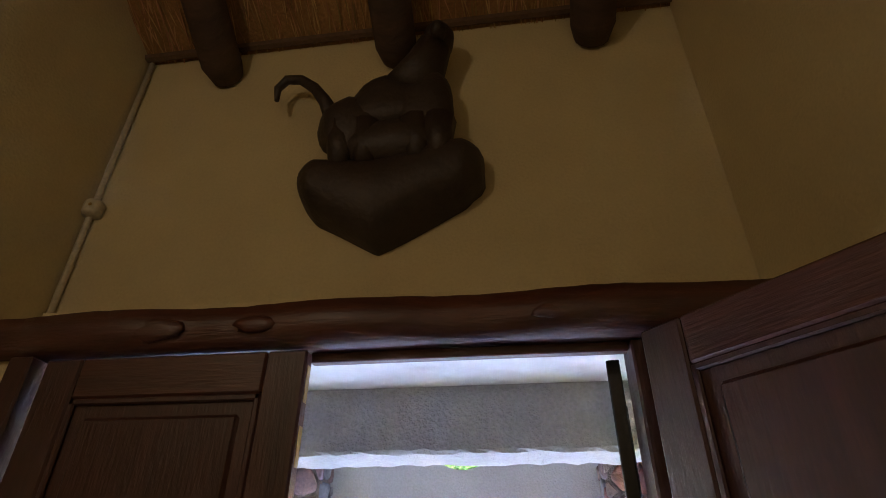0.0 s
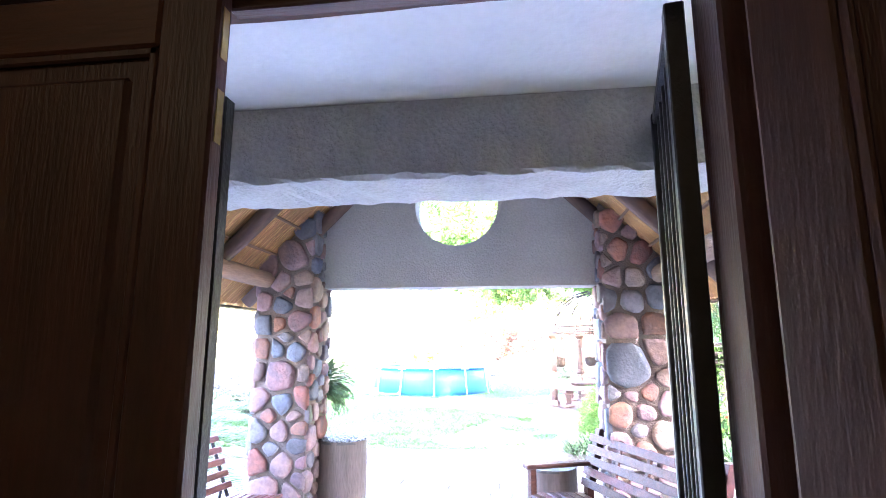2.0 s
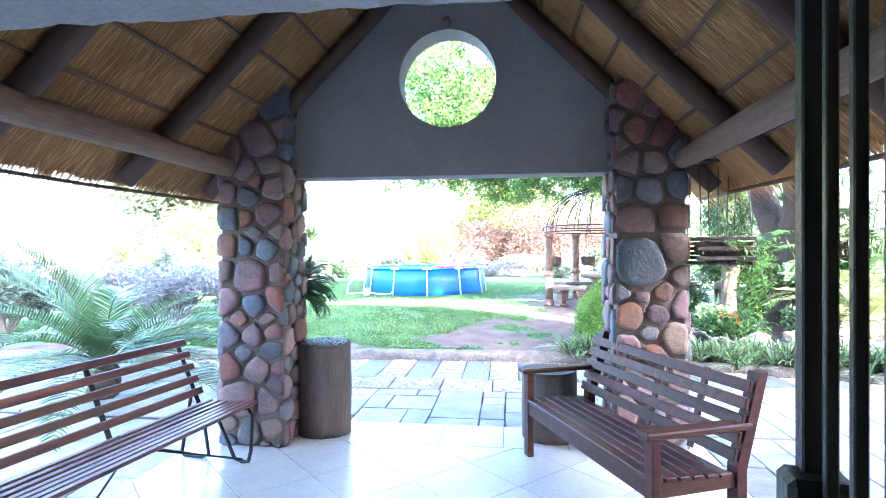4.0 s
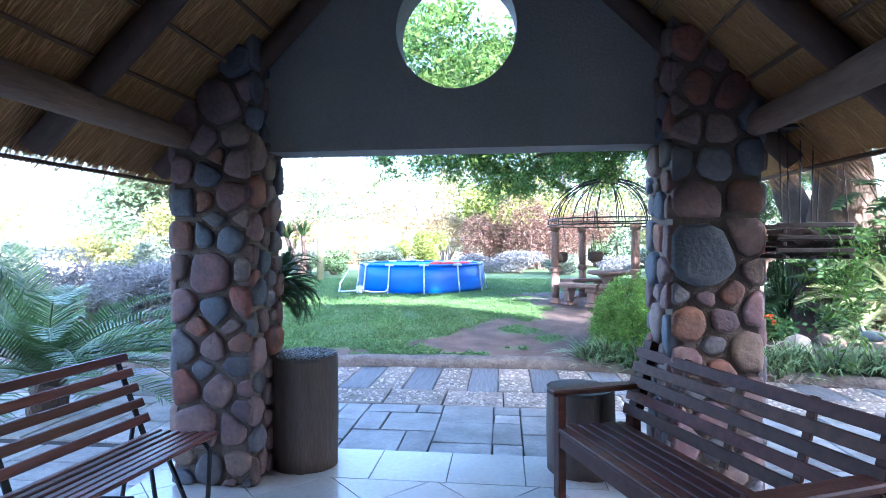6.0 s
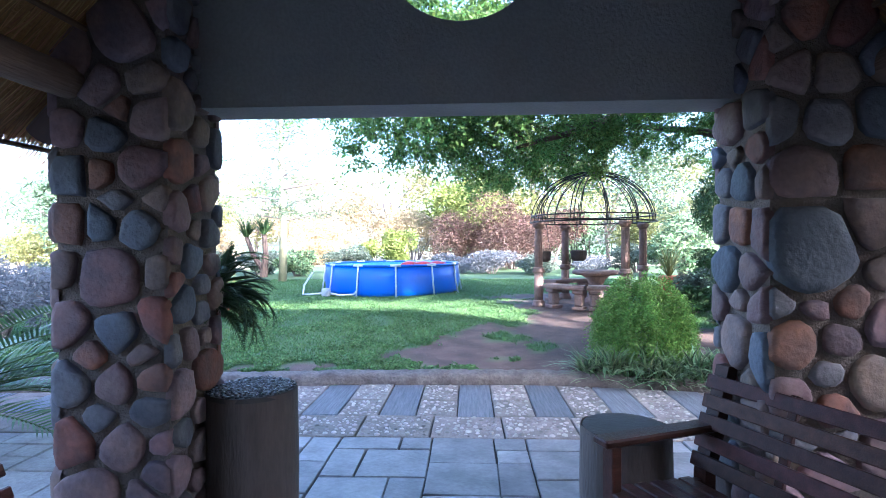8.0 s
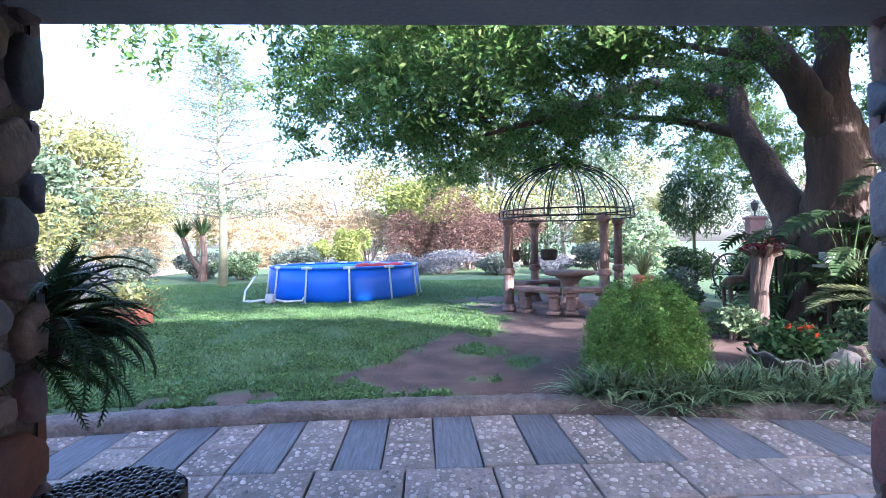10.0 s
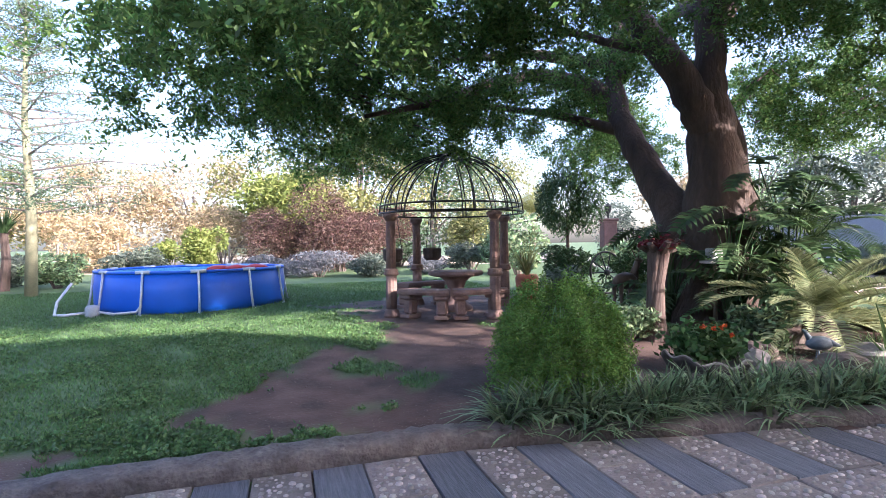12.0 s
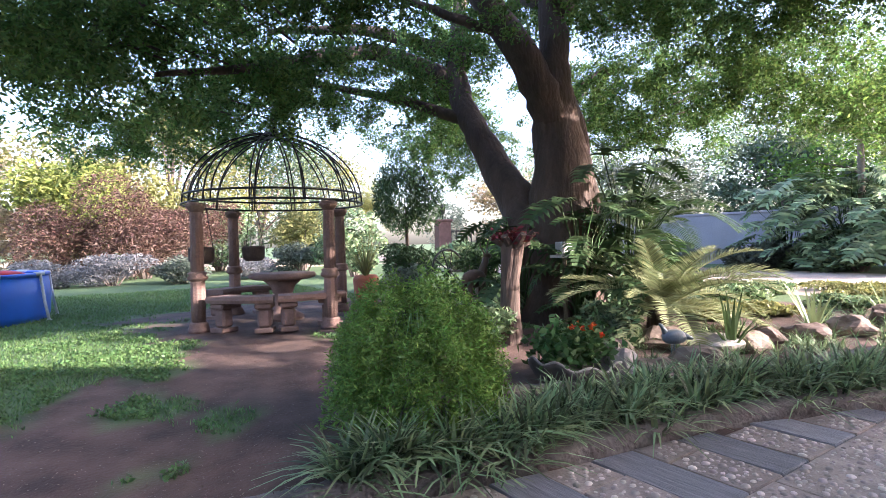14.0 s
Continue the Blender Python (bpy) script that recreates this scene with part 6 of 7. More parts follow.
philodendron((17.4, 10.7, 0.25), 50, 1.0, 1.5, 2.4, 26, material=LEAF_STRAP)
kinds2 = frond_mesh("frond", 2.6, 40, 0.5, (radians(30), radians(-60)), LEAF_OLIVE, 0.02, 0.1, 5)
for j, (x, y, h_) in enumerate(((19.4, 12.6, 4.0), (19.8, 10.6, 4.4), (9.6, 26.5, 2.2))):
    pm = thing("palm", "feathery yellow-green palm beside the drive", "palm", "drive palms", (x, y, 0.2))
    part("trunk", Geo().tube([(0, 0, -0.1), (0.05, 0, h_ * 0.5), (0, 0, h_)], [0.12, 0.1, 0.09], 10), BARK_PALE, pm, smooth=True)
    for i in range(15):
        part("frond", kinds2, LEAF_OLIVE, pm, place=pose(0, 0, h_, 0, -(0 + 8 * (i % 9)), 137.5 * i + 20 * j))


def leafy_tree(place, h, r, material, label, seed, n=9000, leaf=(0.13, 0.06), bare=0.3, group="background trees", trunk=0.16, clumps=26, bark=None):
    """A tree with forked limbs and a crown of separate clumps."""
    root = thing("tree", label, "tree", group, place)
    rp, rg = random.Random(seed), np.random.default_rng(seed)
    g = Geo()
    g.tube([(0, 0, -0.2), (rp.uniform(-0.2, 0.2), 0, h * bare), (rp.uniform(-0.3, 0.3), rp.uniform(-0.3, 0.3), h * 0.75)], [trunk, trunk * 0.8, trunk * 0.3], 8)
    cs = []
    for i in range(clumps):
        a, q, z = rp.uniform(0, 2 * math.pi), math.sqrt(rp.uniform(0.05, 1)), rp.uniform(bare, 1)
        q *= math.sin(math.pi * (0.12 + 0.80 * (z - bare) / (1 - bare))) ** 0.6
        c = (r * q * math.cos(a), r * q * math.sin(a), h * z)
        cs.append(c)
        if i < 14:
            g.tube([(0, 0, h * (0.2 + 0.5 * z * bare)), (c[0] * 0.5, c[1] * 0.5, (h * 0.25 + c[2]) / 2 + 0.1 * h), c], [trunk * 0.5, trunk * 0.3, trunk * 0.06], 5, caps=False)
    part("trunk", g, bark or TWIG, root)
    part("crown", leaf_cloud("crown", crown_points(rg, cs, n // clumps, r * 0.2, h * 0.065), material, rg, leaf[0], leaf[1], 0.2), material, root)
    return root


for i, (x, y, h_, r_, m_, lab) in enumerate((
        (24.5, 13.0, 7.0, 3.4, LEAF_BRIGHT, "bright green tree behind the boundary wall"), (23.5, 8.5, 7.5, 3.6, LEAF_STRAP, "green tree behind the boundary wall"), (24, 16.5, 5.0, 2.8, LEAF_SAGE, "sage tree behind the boundary wall"),
        (25, 24, 5.5, 3.0, LEAF_GREYGREEN, "grey-green tree behind the boundary wall"), (21, 30, 5.0, 2.5, LEAF_STRAW, "half-bare tree by the drive"),
        (3.5, 37, 8.0, 4.2, LEAF_OLIVE, "olive-green tree behind the shrubs"), (-1.5, 39, 7.0, 3.8, LEAF_OLIVE, "yellow-olive tree behind the shrubs"), (-6.5, 43, 7.0, 4.4, LEAF_STRAW, "dry straw-coloured tree beyond the field"), (-12, 44, 6.5, 4.2, LEAF_STRAW, "dry straw-coloured tree beyond the field"),
        (-18, 46, 6.5, 4.6, LEAF_OLIVE, "pale olive tree far beyond the garden"), (-25, 46, 6.5, 4.8, LEAF_STRAW, "dry straw-coloured tree beyond the field"), (-33, 44, 7, 5.0, LEAF_SAGE, "pale sage tree far beyond the garden"), (9.5, 42, 8.0, 4.5, LEAF_SAGE, "sage-green tree far beyond the garden"), (15.5, 47, 8.0, 4.5, LEAF_OLIVE, "olive tree far beyond the garden"), (30, 34, 8, 4.5, LEAF_STRAP, "green tree far beyond the garden"), (32, 20, 8, 4.5, LEAF_STRAP, "green tree far beyond the garden"), (30, 5, 8, 4.5, LEAF_OLIVE, "olive tree far beyond the garden"), (-15.5, 24.5, 4.6, 2.2, LEAF_SAGE, "pale sage tree at the lawn edge"), (-15.5, 27, 6.5, 3.0, LEAF_OLIVE, "pale olive tree at the field"), (-40, 36, 7, 5, LEAF_OLIVE, "olive tree far beyond the garden"), (-42, 24, 7, 5, LEAF_STRAW, "dry tree far beyond the garden"))):
    leafy_tree((x, y, 0.2), h_, r_, m_, lab, 500 + i)
# slender feathery tree by the pool
root = thing("feathery_tree", "slender feathery pale green tree beside the pool", "tree", place=(-6.95, 21.0, 0.22))
rg, rp = np.random.default_rng(88), random.Random(88)
part("trunk", Geo().tube([(0, 0, -0.1), (0.05, 0, 2.0), (-0.05, 0, 4.5), (0.05, 0, 7.6)], [0.15, 0.12, 0.08, 0.02], 10), mat("yellow_green_bark", (0.30, 0.29, 0.17), 0.8, vary=0.25, scale=5, bump=0.4), root, smooth=True)
g, out = Geo(), []
for i in range(64):
    z = 2.1 + 5.3 * i / 64
    a = 2.4 * i + rp.uniform(-0.3, 0.3)
    L = (5.2 - 4.3 * (i / 64)) * rp.uniform(0.4, 1.0)
    e = (L * math.cos(a), L * math.sin(a), z + rp.uniform(0.0, 0.5))
    mid = (0.5 * e[0], 0.5 * e[1], z + 0.22)
    g.tube([(0, 0, z), mid, e], [0.028, 0.018, 0.005], 5, caps=False)
    u = rg.uniform(0.15, 1, 420)
    base = np.array([0, 0, z]) + (np.array(e) - [0, 0, z]) * u[:, None]
    out.append(base + rg.normal(size=(420, 3)) * [0.24, 0.24, 0.09])
tagged(part("branchwork", g, TWIG, root), kind="stuff")
part("crown", leaf_cloud("crown", np.concatenate(out), LEAF_SAGE, rg, 0.055, 0.013, 0.1), LEAF_SAGE, root, "sparse fine leaves")
yuc = thing("yucca", "dark spiky yucca with a bare stem", "yucca", place=(-8.6, 23.5, 0.22))
part("trunk", Geo().tube([(0, 0, -0.1), (0.1, 0, 0.9), (0.05, 0, 1.7)], [0.16, 0.12, 0.1], 8), BARK, yuc)
part("trunk", Geo().tube([(0, 0, 0.3), (-0.4, 0, 0.9), (-0.7, 0.1, 1.6)], [0.12, 0.1, 0.08], 8), BARK, yuc)
tm = tuft_mesh("leaf_head", 90, 1.0, 0.03, LEAF_DARK, 90, 0.9, 0.75)
for p in ((0.05, 0, 1.65), (-0.7, 0.1, 1.55)):
    part("leaf_head", tm, LEAF_DARK, yuc, place=p)
# shrub border behind the lawn
for i, (x, y, r_, h_, m_, lab, n_, lf) in enumerate((
        (-3.9, 28.5, 1.0, 2.1, LEAF_YELLOW, "rounded yellow-green shrub in the garden border", 4200, (0.09, 0.04)), (-5.9, 31, 0.8, 1.5, LEAF_YELLOW, "small yellow shrub in the garden border", 2500, (0.09, 0.04)),
        (1.6, 29.5, 2.6, 3.7, LEAF_RUSSET, "large russet-brown bramble shrub", 18000, (0.07, 0.022)), (-0.9, 30.5, 2.0, 2.9, LEAF_RUSSET, "russet bramble shrub in the garden border", 11000, (0.07, 0.022)), (3.6, 31, 2.0, 3.2, LEAF_RUSSET, "russet bramble shrub in the garden border", 11000, (0.07, 0.022)),
        (-0.6, 33.5, 2.6, 4.6, LEAF_YELLOW, "tall yellow-green shrub in the garden border", 8000, (0.12, 0.06)), (2.2, 34.5, 2.4, 4.8, LEAF_OLIVE, "tall olive shrub in the garden border", 8000, (0.12, 0.06)),
        (-1.6, 26.0, 1.2, 0.9, LEAF_LAVENDER, "lavender-grey low shrub in the garden border", 3500, (0.08, 0.02)), (0.4, 25.6, 1.2, 1.0, LEAF_LAVENDER, "lavender-grey low shrub in the garden border", 3500, (0.08, 0.02)), (2.4, 25.2, 1.2, 0.9, LEAF_GREYGREEN, "grey-green low shrub in the garden border", 3500, (0.08, 0.03)), (4.6, 25.0, 1.2, 1.0, LEAF_LAVENDER, "lavender-grey low shrub in the garden border", 3500, (0.08, 0.02)), (6.6, 26.0, 1.2, 1.1, LEAF_GREYGREEN, "grey-green low shrub in the garden border", 3500, (0.08, 0.03)),
        (-5.6, 25.5, 1.1, 1.2, LEAF_GREYGREEN, "grey-green low shrub in the garden border", 3500, (0.08, 0.03)), (-7.4, 24.0, 0.9, 1.1, LEAF_STRAP, "green low shrub in the garden border", 3500, (0.08, 0.03)), (-9.4, 25.0, 1.1, 1.1, LEAF_GREYGREEN, "grey-green low shrub in the garden border", 3500, (0.08, 0.03)), (-11.2, 24.0, 1.1, 1.2, LEAF_GREYGREEN, "grey-green low shrub in the garden border", 3500, (0.08, 0.03)),
        (-9.9, 17.0, 1.3, 2.4, LEAF_OLIVE, "yellow-olive shrub at the lawn's edge", 4500, (0.08, 0.03)), (-7.7, 15.2, 0.75, 1.0, LEAF_LAVENDER, "lavender bush at the lawn's edge", 3500, (0.06, 0.014)), (-8.9, 14.0, 1.0, 1.4, LEAF_GREYGREEN, "grey-green bush at the lawn's edge", 3500, (0.07, 0.025)),
        (-6.0, 10.1, 0.95, 1.15, LEAF_LAVENDER, "large lavender bush beside the porch", 7000, (0.06, 0.012)), (-7.3, 10.3, 1.0, 1.2, LEAF_LAVENDER, "large lavender bush beside the porch", 6000, (0.06, 0.012)), (-8.6, 9.3, 1.0, 1.2, LEAF_GREYGREEN, "grey-green bush beside the porch", 4500, (0.07, 0.025)), (-4.9, 10.4, 0.5, 0.6, LEAF_GREYGREEN, "grey-green low bush beside the porch", 2500, (0.05, 0.02)),
        (-14, 30, 2.5, 2.2, LEAF_STRAW, "dry grassy shrub in the field", 4500, (0.14, 0.03)), (-19, 32, 3, 2.4, LEAF_STRAW, "dry grassy shrub in the field", 4500, (0.14, 0.03)), (-24, 30, 3, 2.4, LEAF_OLIVE, "olive shrub in the field", 4500, (0.14, 0.04)), (-9, 35, 2.5, 2.6, LEAF_STRAW, "dry shrub in the field", 4500, (0.14, 0.04)), (-4, 36, 2.5, 3.4, LEAF_STRAW, "dry twiggy shrub in the garden border", 5000, (0.14, 0.03)), (-13.5, 20, 1.6, 1.8, LEAF_OLIVE, "olive shrub by the field", 4500, (0.1, 0.03)), (-15, 15, 1.8, 1.8, LEAF_GREYGREEN, "grey-green shrub by the field", 4500, (0.1, 0.03)), (-12.5, 11.5, 1.5, 1.5, LEAF_SAGE, "sage shrub by the field", 4500, (0.1, 0.03)))):
    shrub("garden_shrub", (x, y, 0.2), r_, h_, m_, lab, 700 + i, n_, lf, "border shrubs", 9)
# field beyond the garden: a strip of dry grass
setting("field", Geo().add([(-70, 33, 0.262), (14, 33, 0.262), (14, 90, 0.262), (-70, 90, 0.262), (-70, 16, 0.262), (-12, 16, 0.262), (-12, 33, 0.262)], [(0, 1, 2, 3), (4, 5, 6, 0)]), mat("dry_field", (0.46, 0.39, 0.27), 0.95, vary=0.25, scale=0.4, bump=0.6, bump_scale=20), "pale dry grass field beyond the garden", "field")
fence = thing("wire_fence", "thin post-and-wire fence at the garden's end", "fence", place=(0, 0, 0))
for i in range(14):
    x = -24 + 2.3 * i
    part("post", Geo().tube([(x, 32.0, 0.1), (x, 32.0, 1.65)], 0.045, 7), TWIG, fence)
for z in (0.6, 1.0, 1.4):
    part("wire", Geo().tube([(-24, 32.0, z), (6.2, 32.0, z)], 0.006, 4), DARK_METAL, fence)
tp = thing("brick_planter", "terracotta-coloured brick planter at the lawn's edge", "planter", place=(-5.5, 12.75, 0.15))
part("box", Geo().box((-0.35, -0.25, -0.1), (0.35, 0.25, 0.38), 0.02), TERRACOTTA, tp)
rg = np.random.default_rng(6)
part("foliage", leaf_cloud("foliage", rg.normal(size=(1200, 3)) * [0.25, 0.18, 0.12] + [0, 0, 0.52], LEAF_OLIVE, rg, 0.05, 0.02, 0), LEAF_OLIVE, tp)

# ---- plants at the porch ----
cycad((-4.4, 6.4, -0.03), 30, 1.75, 0.27, LEAF_CYCAD, "dark green cycad beside the porch", 7, 0.35, (-5, 70))
fern = thing("hanging_fern", "dark foxtail fern in a wall pot on the stone pillar", "fern", place=(-1.98, 5.80, 1.22))
part("pot", Geo().lathe([(0.07, -0.1), (0.11, 0.02), (0.115, 0.05), (0.09, 0.04)], 16), SOIL, fern)
fm = [frond_mesh("frond", 0.42 * s, 30, 0.038, (radians(25), radians(e)), LEAF_DARK, 0.0032, 0.35, 50 + i) for i, (s, e) in enumerate(((1.0, -85), (0.8, -60), (1.15, -100), (0.7, 20)))]
rp = random.Random(51)
for i in range(70):
    part("frond", fm[i % 4], LEAF_DARK, fern, place=pose(rp.uniform(-0.05, 0.05), rp.uniform(-0.05, 0.05), 0.03 - 0.1 * rp.random(), rp.uniform(-40, 40), -rp.uniform(-40, 65), rp.uniform(-60, 100)))
bk = thing("hanging_basket", "slatted dark wooden orchid basket hanging from the porch eave", "basket", place=(1.44, 5.28, 1.45))
for z in range(6):
    for s in (-1, 1):
        if z % 2:
            part("slat", Geo().box((-0.20, s * 0.15 - 0.011, 0.035 * z), (0.20, s * 0.15 + 0.011, 0.035 * z + 0.026), 0.004), FIGURE_WOOD, bk)
        else:
            part("slat", Geo().box((s * 0.17 - 0.011, -0.18, 0.035 * z), (s * 0.17 + 0.011, 0.18, 0.035 * z + 0.026), 0.004), FIGURE_WOOD, bk)
for k in range(7):
    part("slat", Geo().box((-0.155 + 0.045 * k, -0.14, 0.0), (-0.125 + 0.045 * k, 0.14, 0.016), 0.003), FIGURE_WOOD, bk)
part("moss", Geo().rock((0, 0, 0.1), (0.145, 0.125, 0.085), random.Random(8), 3, 0.25), SOIL, bk)
for x in (-0.17, 0.17):
    for y in (-0.15, 0.15):
        part("cord", Geo().tube([(x, y, 0.2), (x * 0.95, y * 0.6, 0.74)], 0.004, 5), FIGURE_WOOD, bk)
for x in (-0.06, 0.06, 0.0):
    part("cord", Geo().tube([(x, 0.0, 0.15), (x * 1.2, 0.0, 0.74)], 0.004, 5), FIGURE_WOOD, bk)
part("hanger", Geo().box((-0.2, -0.1, 0.74), (0.2, 0.1, 0.76), 0.003), FIGURE_WOOD, bk)
rg = np.random.default_rng(14)
p = rg.normal(size=(900, 3)) * [0.08, 0.08, 0.2]
p[:, 2] = -np.abs(p[:, 2]) * 1.6 + 0.12
part("foliage", leaf_cloud("foliage", p + [0.2, -0.05, 0.05], LEAF_BRIGHT, rg, 0.03, 0.007, 0.8), LEAF_BRIGHT, bk, "fine trailing green leaves")

# grass blades
rg = np.random.default_rng(1)
N = 240000
gx, gy = rg.uniform(-9.5, 4.5, N), 8.9 + 13 * rg.uniform(0, 1, N) ** 1.6
keep = [i for i in range(N) if gy[i] > kerb_y(gx[i]) + 0.27 and dirt_amount(gx[i], gy[i]) < rg.uniform(0.15, 0.8)]
gx, gy = gx[keep], gy[keep]
gzv = np.array([ground_z(a, b) for a, b in zip(gx, gy)])
n = len(gx)
hgt = rg.uniform(0.010, 0.025, (n, 1)) * (1 + 0.05 * (gy[:, None] - 9))
d = unit(np.concatenate([rg.normal(0, 0.6, (n, 2)), np.ones((n, 1))], 1)) * hgt
w = unit(np.cross(d, rg.normal(size=(n, 3)))) * 0.006
tagged(part("grass", quads_mesh("grass", np.stack([gx, gy, gzv], 1) + d * 0.8, d, w, GRASS_BLADE), GRASS_BLADE), "short green lawn grass", "grass", kind="stuff")

N = 150000
gx, gy = rg.uniform(-7.5, 3.0, N), 8.8 + 5.5 * rg.uniform(0, 1, N) ** 1.5
keep = []
for i in range(N):
    x, y = gx[i], gy[i]
    if y < kerb_y(x) + 0.27:
        continue
    patch = noise.noise(Vector((x * 1.7, y * 1.7, 9.3))) + 0.6 * noise.noise(Vector((x * 5.0, y * 5.0, 2.2)))
    if patch > 0.0 and dirt_amount(x, y) < 0.5:
        keep.append(i)
gx, gy = gx[keep], gy[keep]
c = np.stack([gx, gy, np.array([ground_z(a, b) for a, b in zip(gx, gy)]) + rg.uniform(0.008, 0.045, len(gx))], 1)
tagged(part("lawn_weed", leaf_cloud("lawn_weed", c, GRASS_BLADE, rg, 0.017, 0.012, -0.1), GRASS_BLADE), "broad-leaved clover and weeds in the lawn", "weeds", kind="stuff")
N = 9000
gx, gy = rg.uniform(-4.5, 2.4, N), 8.8 + 5.0 * rg.uniform(0, 1, N) ** 1.4
keep = [i for i in range(N) if gy[i] > kerb_y(gx[i]) + 0.02 and (dirt_amount(gx[i], gy[i]) > 0.5 or gy[i] < kerb_y(gx[i]) + 0.24)]
gx, gy = gx[keep], gy[keep]
c = np.stack([gx, gy, np.array([max(ground_z(a, b), 0.1 if b < kerb_y(a) + 0.24 else -1) for a, b in zip(gx, gy)]) + 0.006], 1)
d = unit(np.stack([rg.normal(size=len(c)), rg.normal(size=len(c)), rg.normal(0, 0.2, len(c))], 1)) * rg.uniform(0.004, 0.014, (len(c), 1))
w = unit(np.cross(d, np.tile([0.0, 0.3, 1.0], (len(c), 1)))) * 0.005
tagged(part("leaf_litter", quads_mesh("leaf_litter", c, d, w, LITTER), LITTER), "dry fallen leaf litter on bare earth", "litter", kind="stuff")


# ---- pieces: pillar stones, tiles, pavers ----
def clip(poly, a, b, c):
    """The part of a polygon where a x + b y <= c."""
    out = []
    for i in range(len(poly)):
        p, q = poly[i], poly[(i + 1) % len(poly)]
        dp, dq = a * p[0] + b * p[1] - c, a * q[0] + b * q[1] - c
        if dp <= 0:
            out.append(p)
        if dp * dq < 0:
            t = dp / (dp - dq)
            out.append((p[0] + t * (q[0] - p[0]), p[1] + t * (q[1] - p[1])))
    return out


def stone_cells(w0, w1, h0, h1, top, seeds, rng, gap=0.032, smallest=0.068, biggest=0.125):
    """Stones packed on a face: the given ones first, then others that fill the gaps."""
    pts = list(seeds)
    tries = 0
    while tries < 2500:
        tries += 1
        r = rng.uniform(smallest, biggest) if tries < 1500 else rng.uniform(smallest * 0.75, smallest)
        u, v = rng.uniform(w0, w1), rng.uniform(h0, h1)
        if v > top(u) or any(math.hypot(u - p[0], v - p[1]) < (r + p[2]) * 0.92 for p in pts):
            continue
        pts.append((u, v, r, rng.choice(("pink", "blue", "rust", "tan", "grey", "plum", "pink", "grey", "tan"))))
    cells = []
    for i, (u, v, r, col) in enumerate(pts):
        ax, ay, tw = rng.uniform(1.2, 1.75), rng.uniform(1.1, 1.5), rng.uniform(-0.5, 0.5)
        ring = [(ax * r * math.cos(0.6283 * k), ay * r * math.sin(0.6283 * k)) for k in range(10)]
        poly = [(u + p[0] * math.cos(tw) - p[1] * math.sin(tw), v + p[0] * math.sin(tw) + p[1] * math.cos(tw)) for p in ring]
        for j, (u2, v2, r2, _) in enumerate(pts):
            if i == j or math.hypot(u2 - u, v2 - v) > 1.9 * (r + r2):
                continue
            dx, dy = u2 - u, v2 - v
            d = math.hypot(dx, dy)
            k = (d * d + r * r - r2 * r2) / (2 * d) - gap / 2
            poly = clip(poly, dx / d, dy / d, (u * dx + v * dy) / d + k)
            if not poly:
                break
        for a, b, c in ((-1, 0, -(w0 - 0.012)), (1, 0, w1 + 0.012), (0, -1, -h0)):
            if poly:
                poly = clip(poly, a, b, c)
        if len(poly) < 3:
            continue
        for _ in range(1):
            poly = [q for p, n in zip(poly, poly[1:] + poly[:1]) for q in ((0.8 * p[0] + 0.2 * n[0], 0.8 * p[1] + 0.2 * n[1]), (0.2 * p[0] + 0.8 * n[0], 0.2 * p[1] + 0.8 * n[1]))]
        lean = []
        for p in poly:
            if not lean or math.hypot(p[0] - lean[-1][0], p[1] - lean[-1][1]) > 0.02:
                lean.append(p)
        if len(lean) >= 5:
            cells.append((lean, r, col))
    return cells


def stone_mesh(poly, r, rng, frame_m):
    cx, cy = sum(p[0] for p in poly) / len(poly), sum(p[1] for p in poly) / len(poly)
    n = len(poly)
    bulge = 0.018 + 0.12 * min(r, 0.13) + rng.uniform(0, 0.014)
    vs, fs = [], []
    for s, d in ((1.0, -0.012), (0.985, bulge * 0.55), (0.91, bulge * 0.9), (0.66, bulge)):
        for p in poly:
            j = rng.uniform(-0.003, 0.003)
            vs.append(frame_m @ Vector((cx + (p[0] - cx) * s + j, cy + (p[1] - cy) * s + j, d + rng.uniform(-0.003, 0.003))))
    vs.append(frame_m @ Vector((cx, cy, bulge * 1.02)))
    for k in range(3):
        for i in range(n):
            fs.append((k * n + i, k * n + (i + 1) % n, (k + 1) * n + (i + 1) % n, (k + 1) * n + i))
    for i in range(n):
        fs.append((3 * n + i, 3 * n + (i + 1) % n, 4 * n))
    return Geo().add(vs, fs)


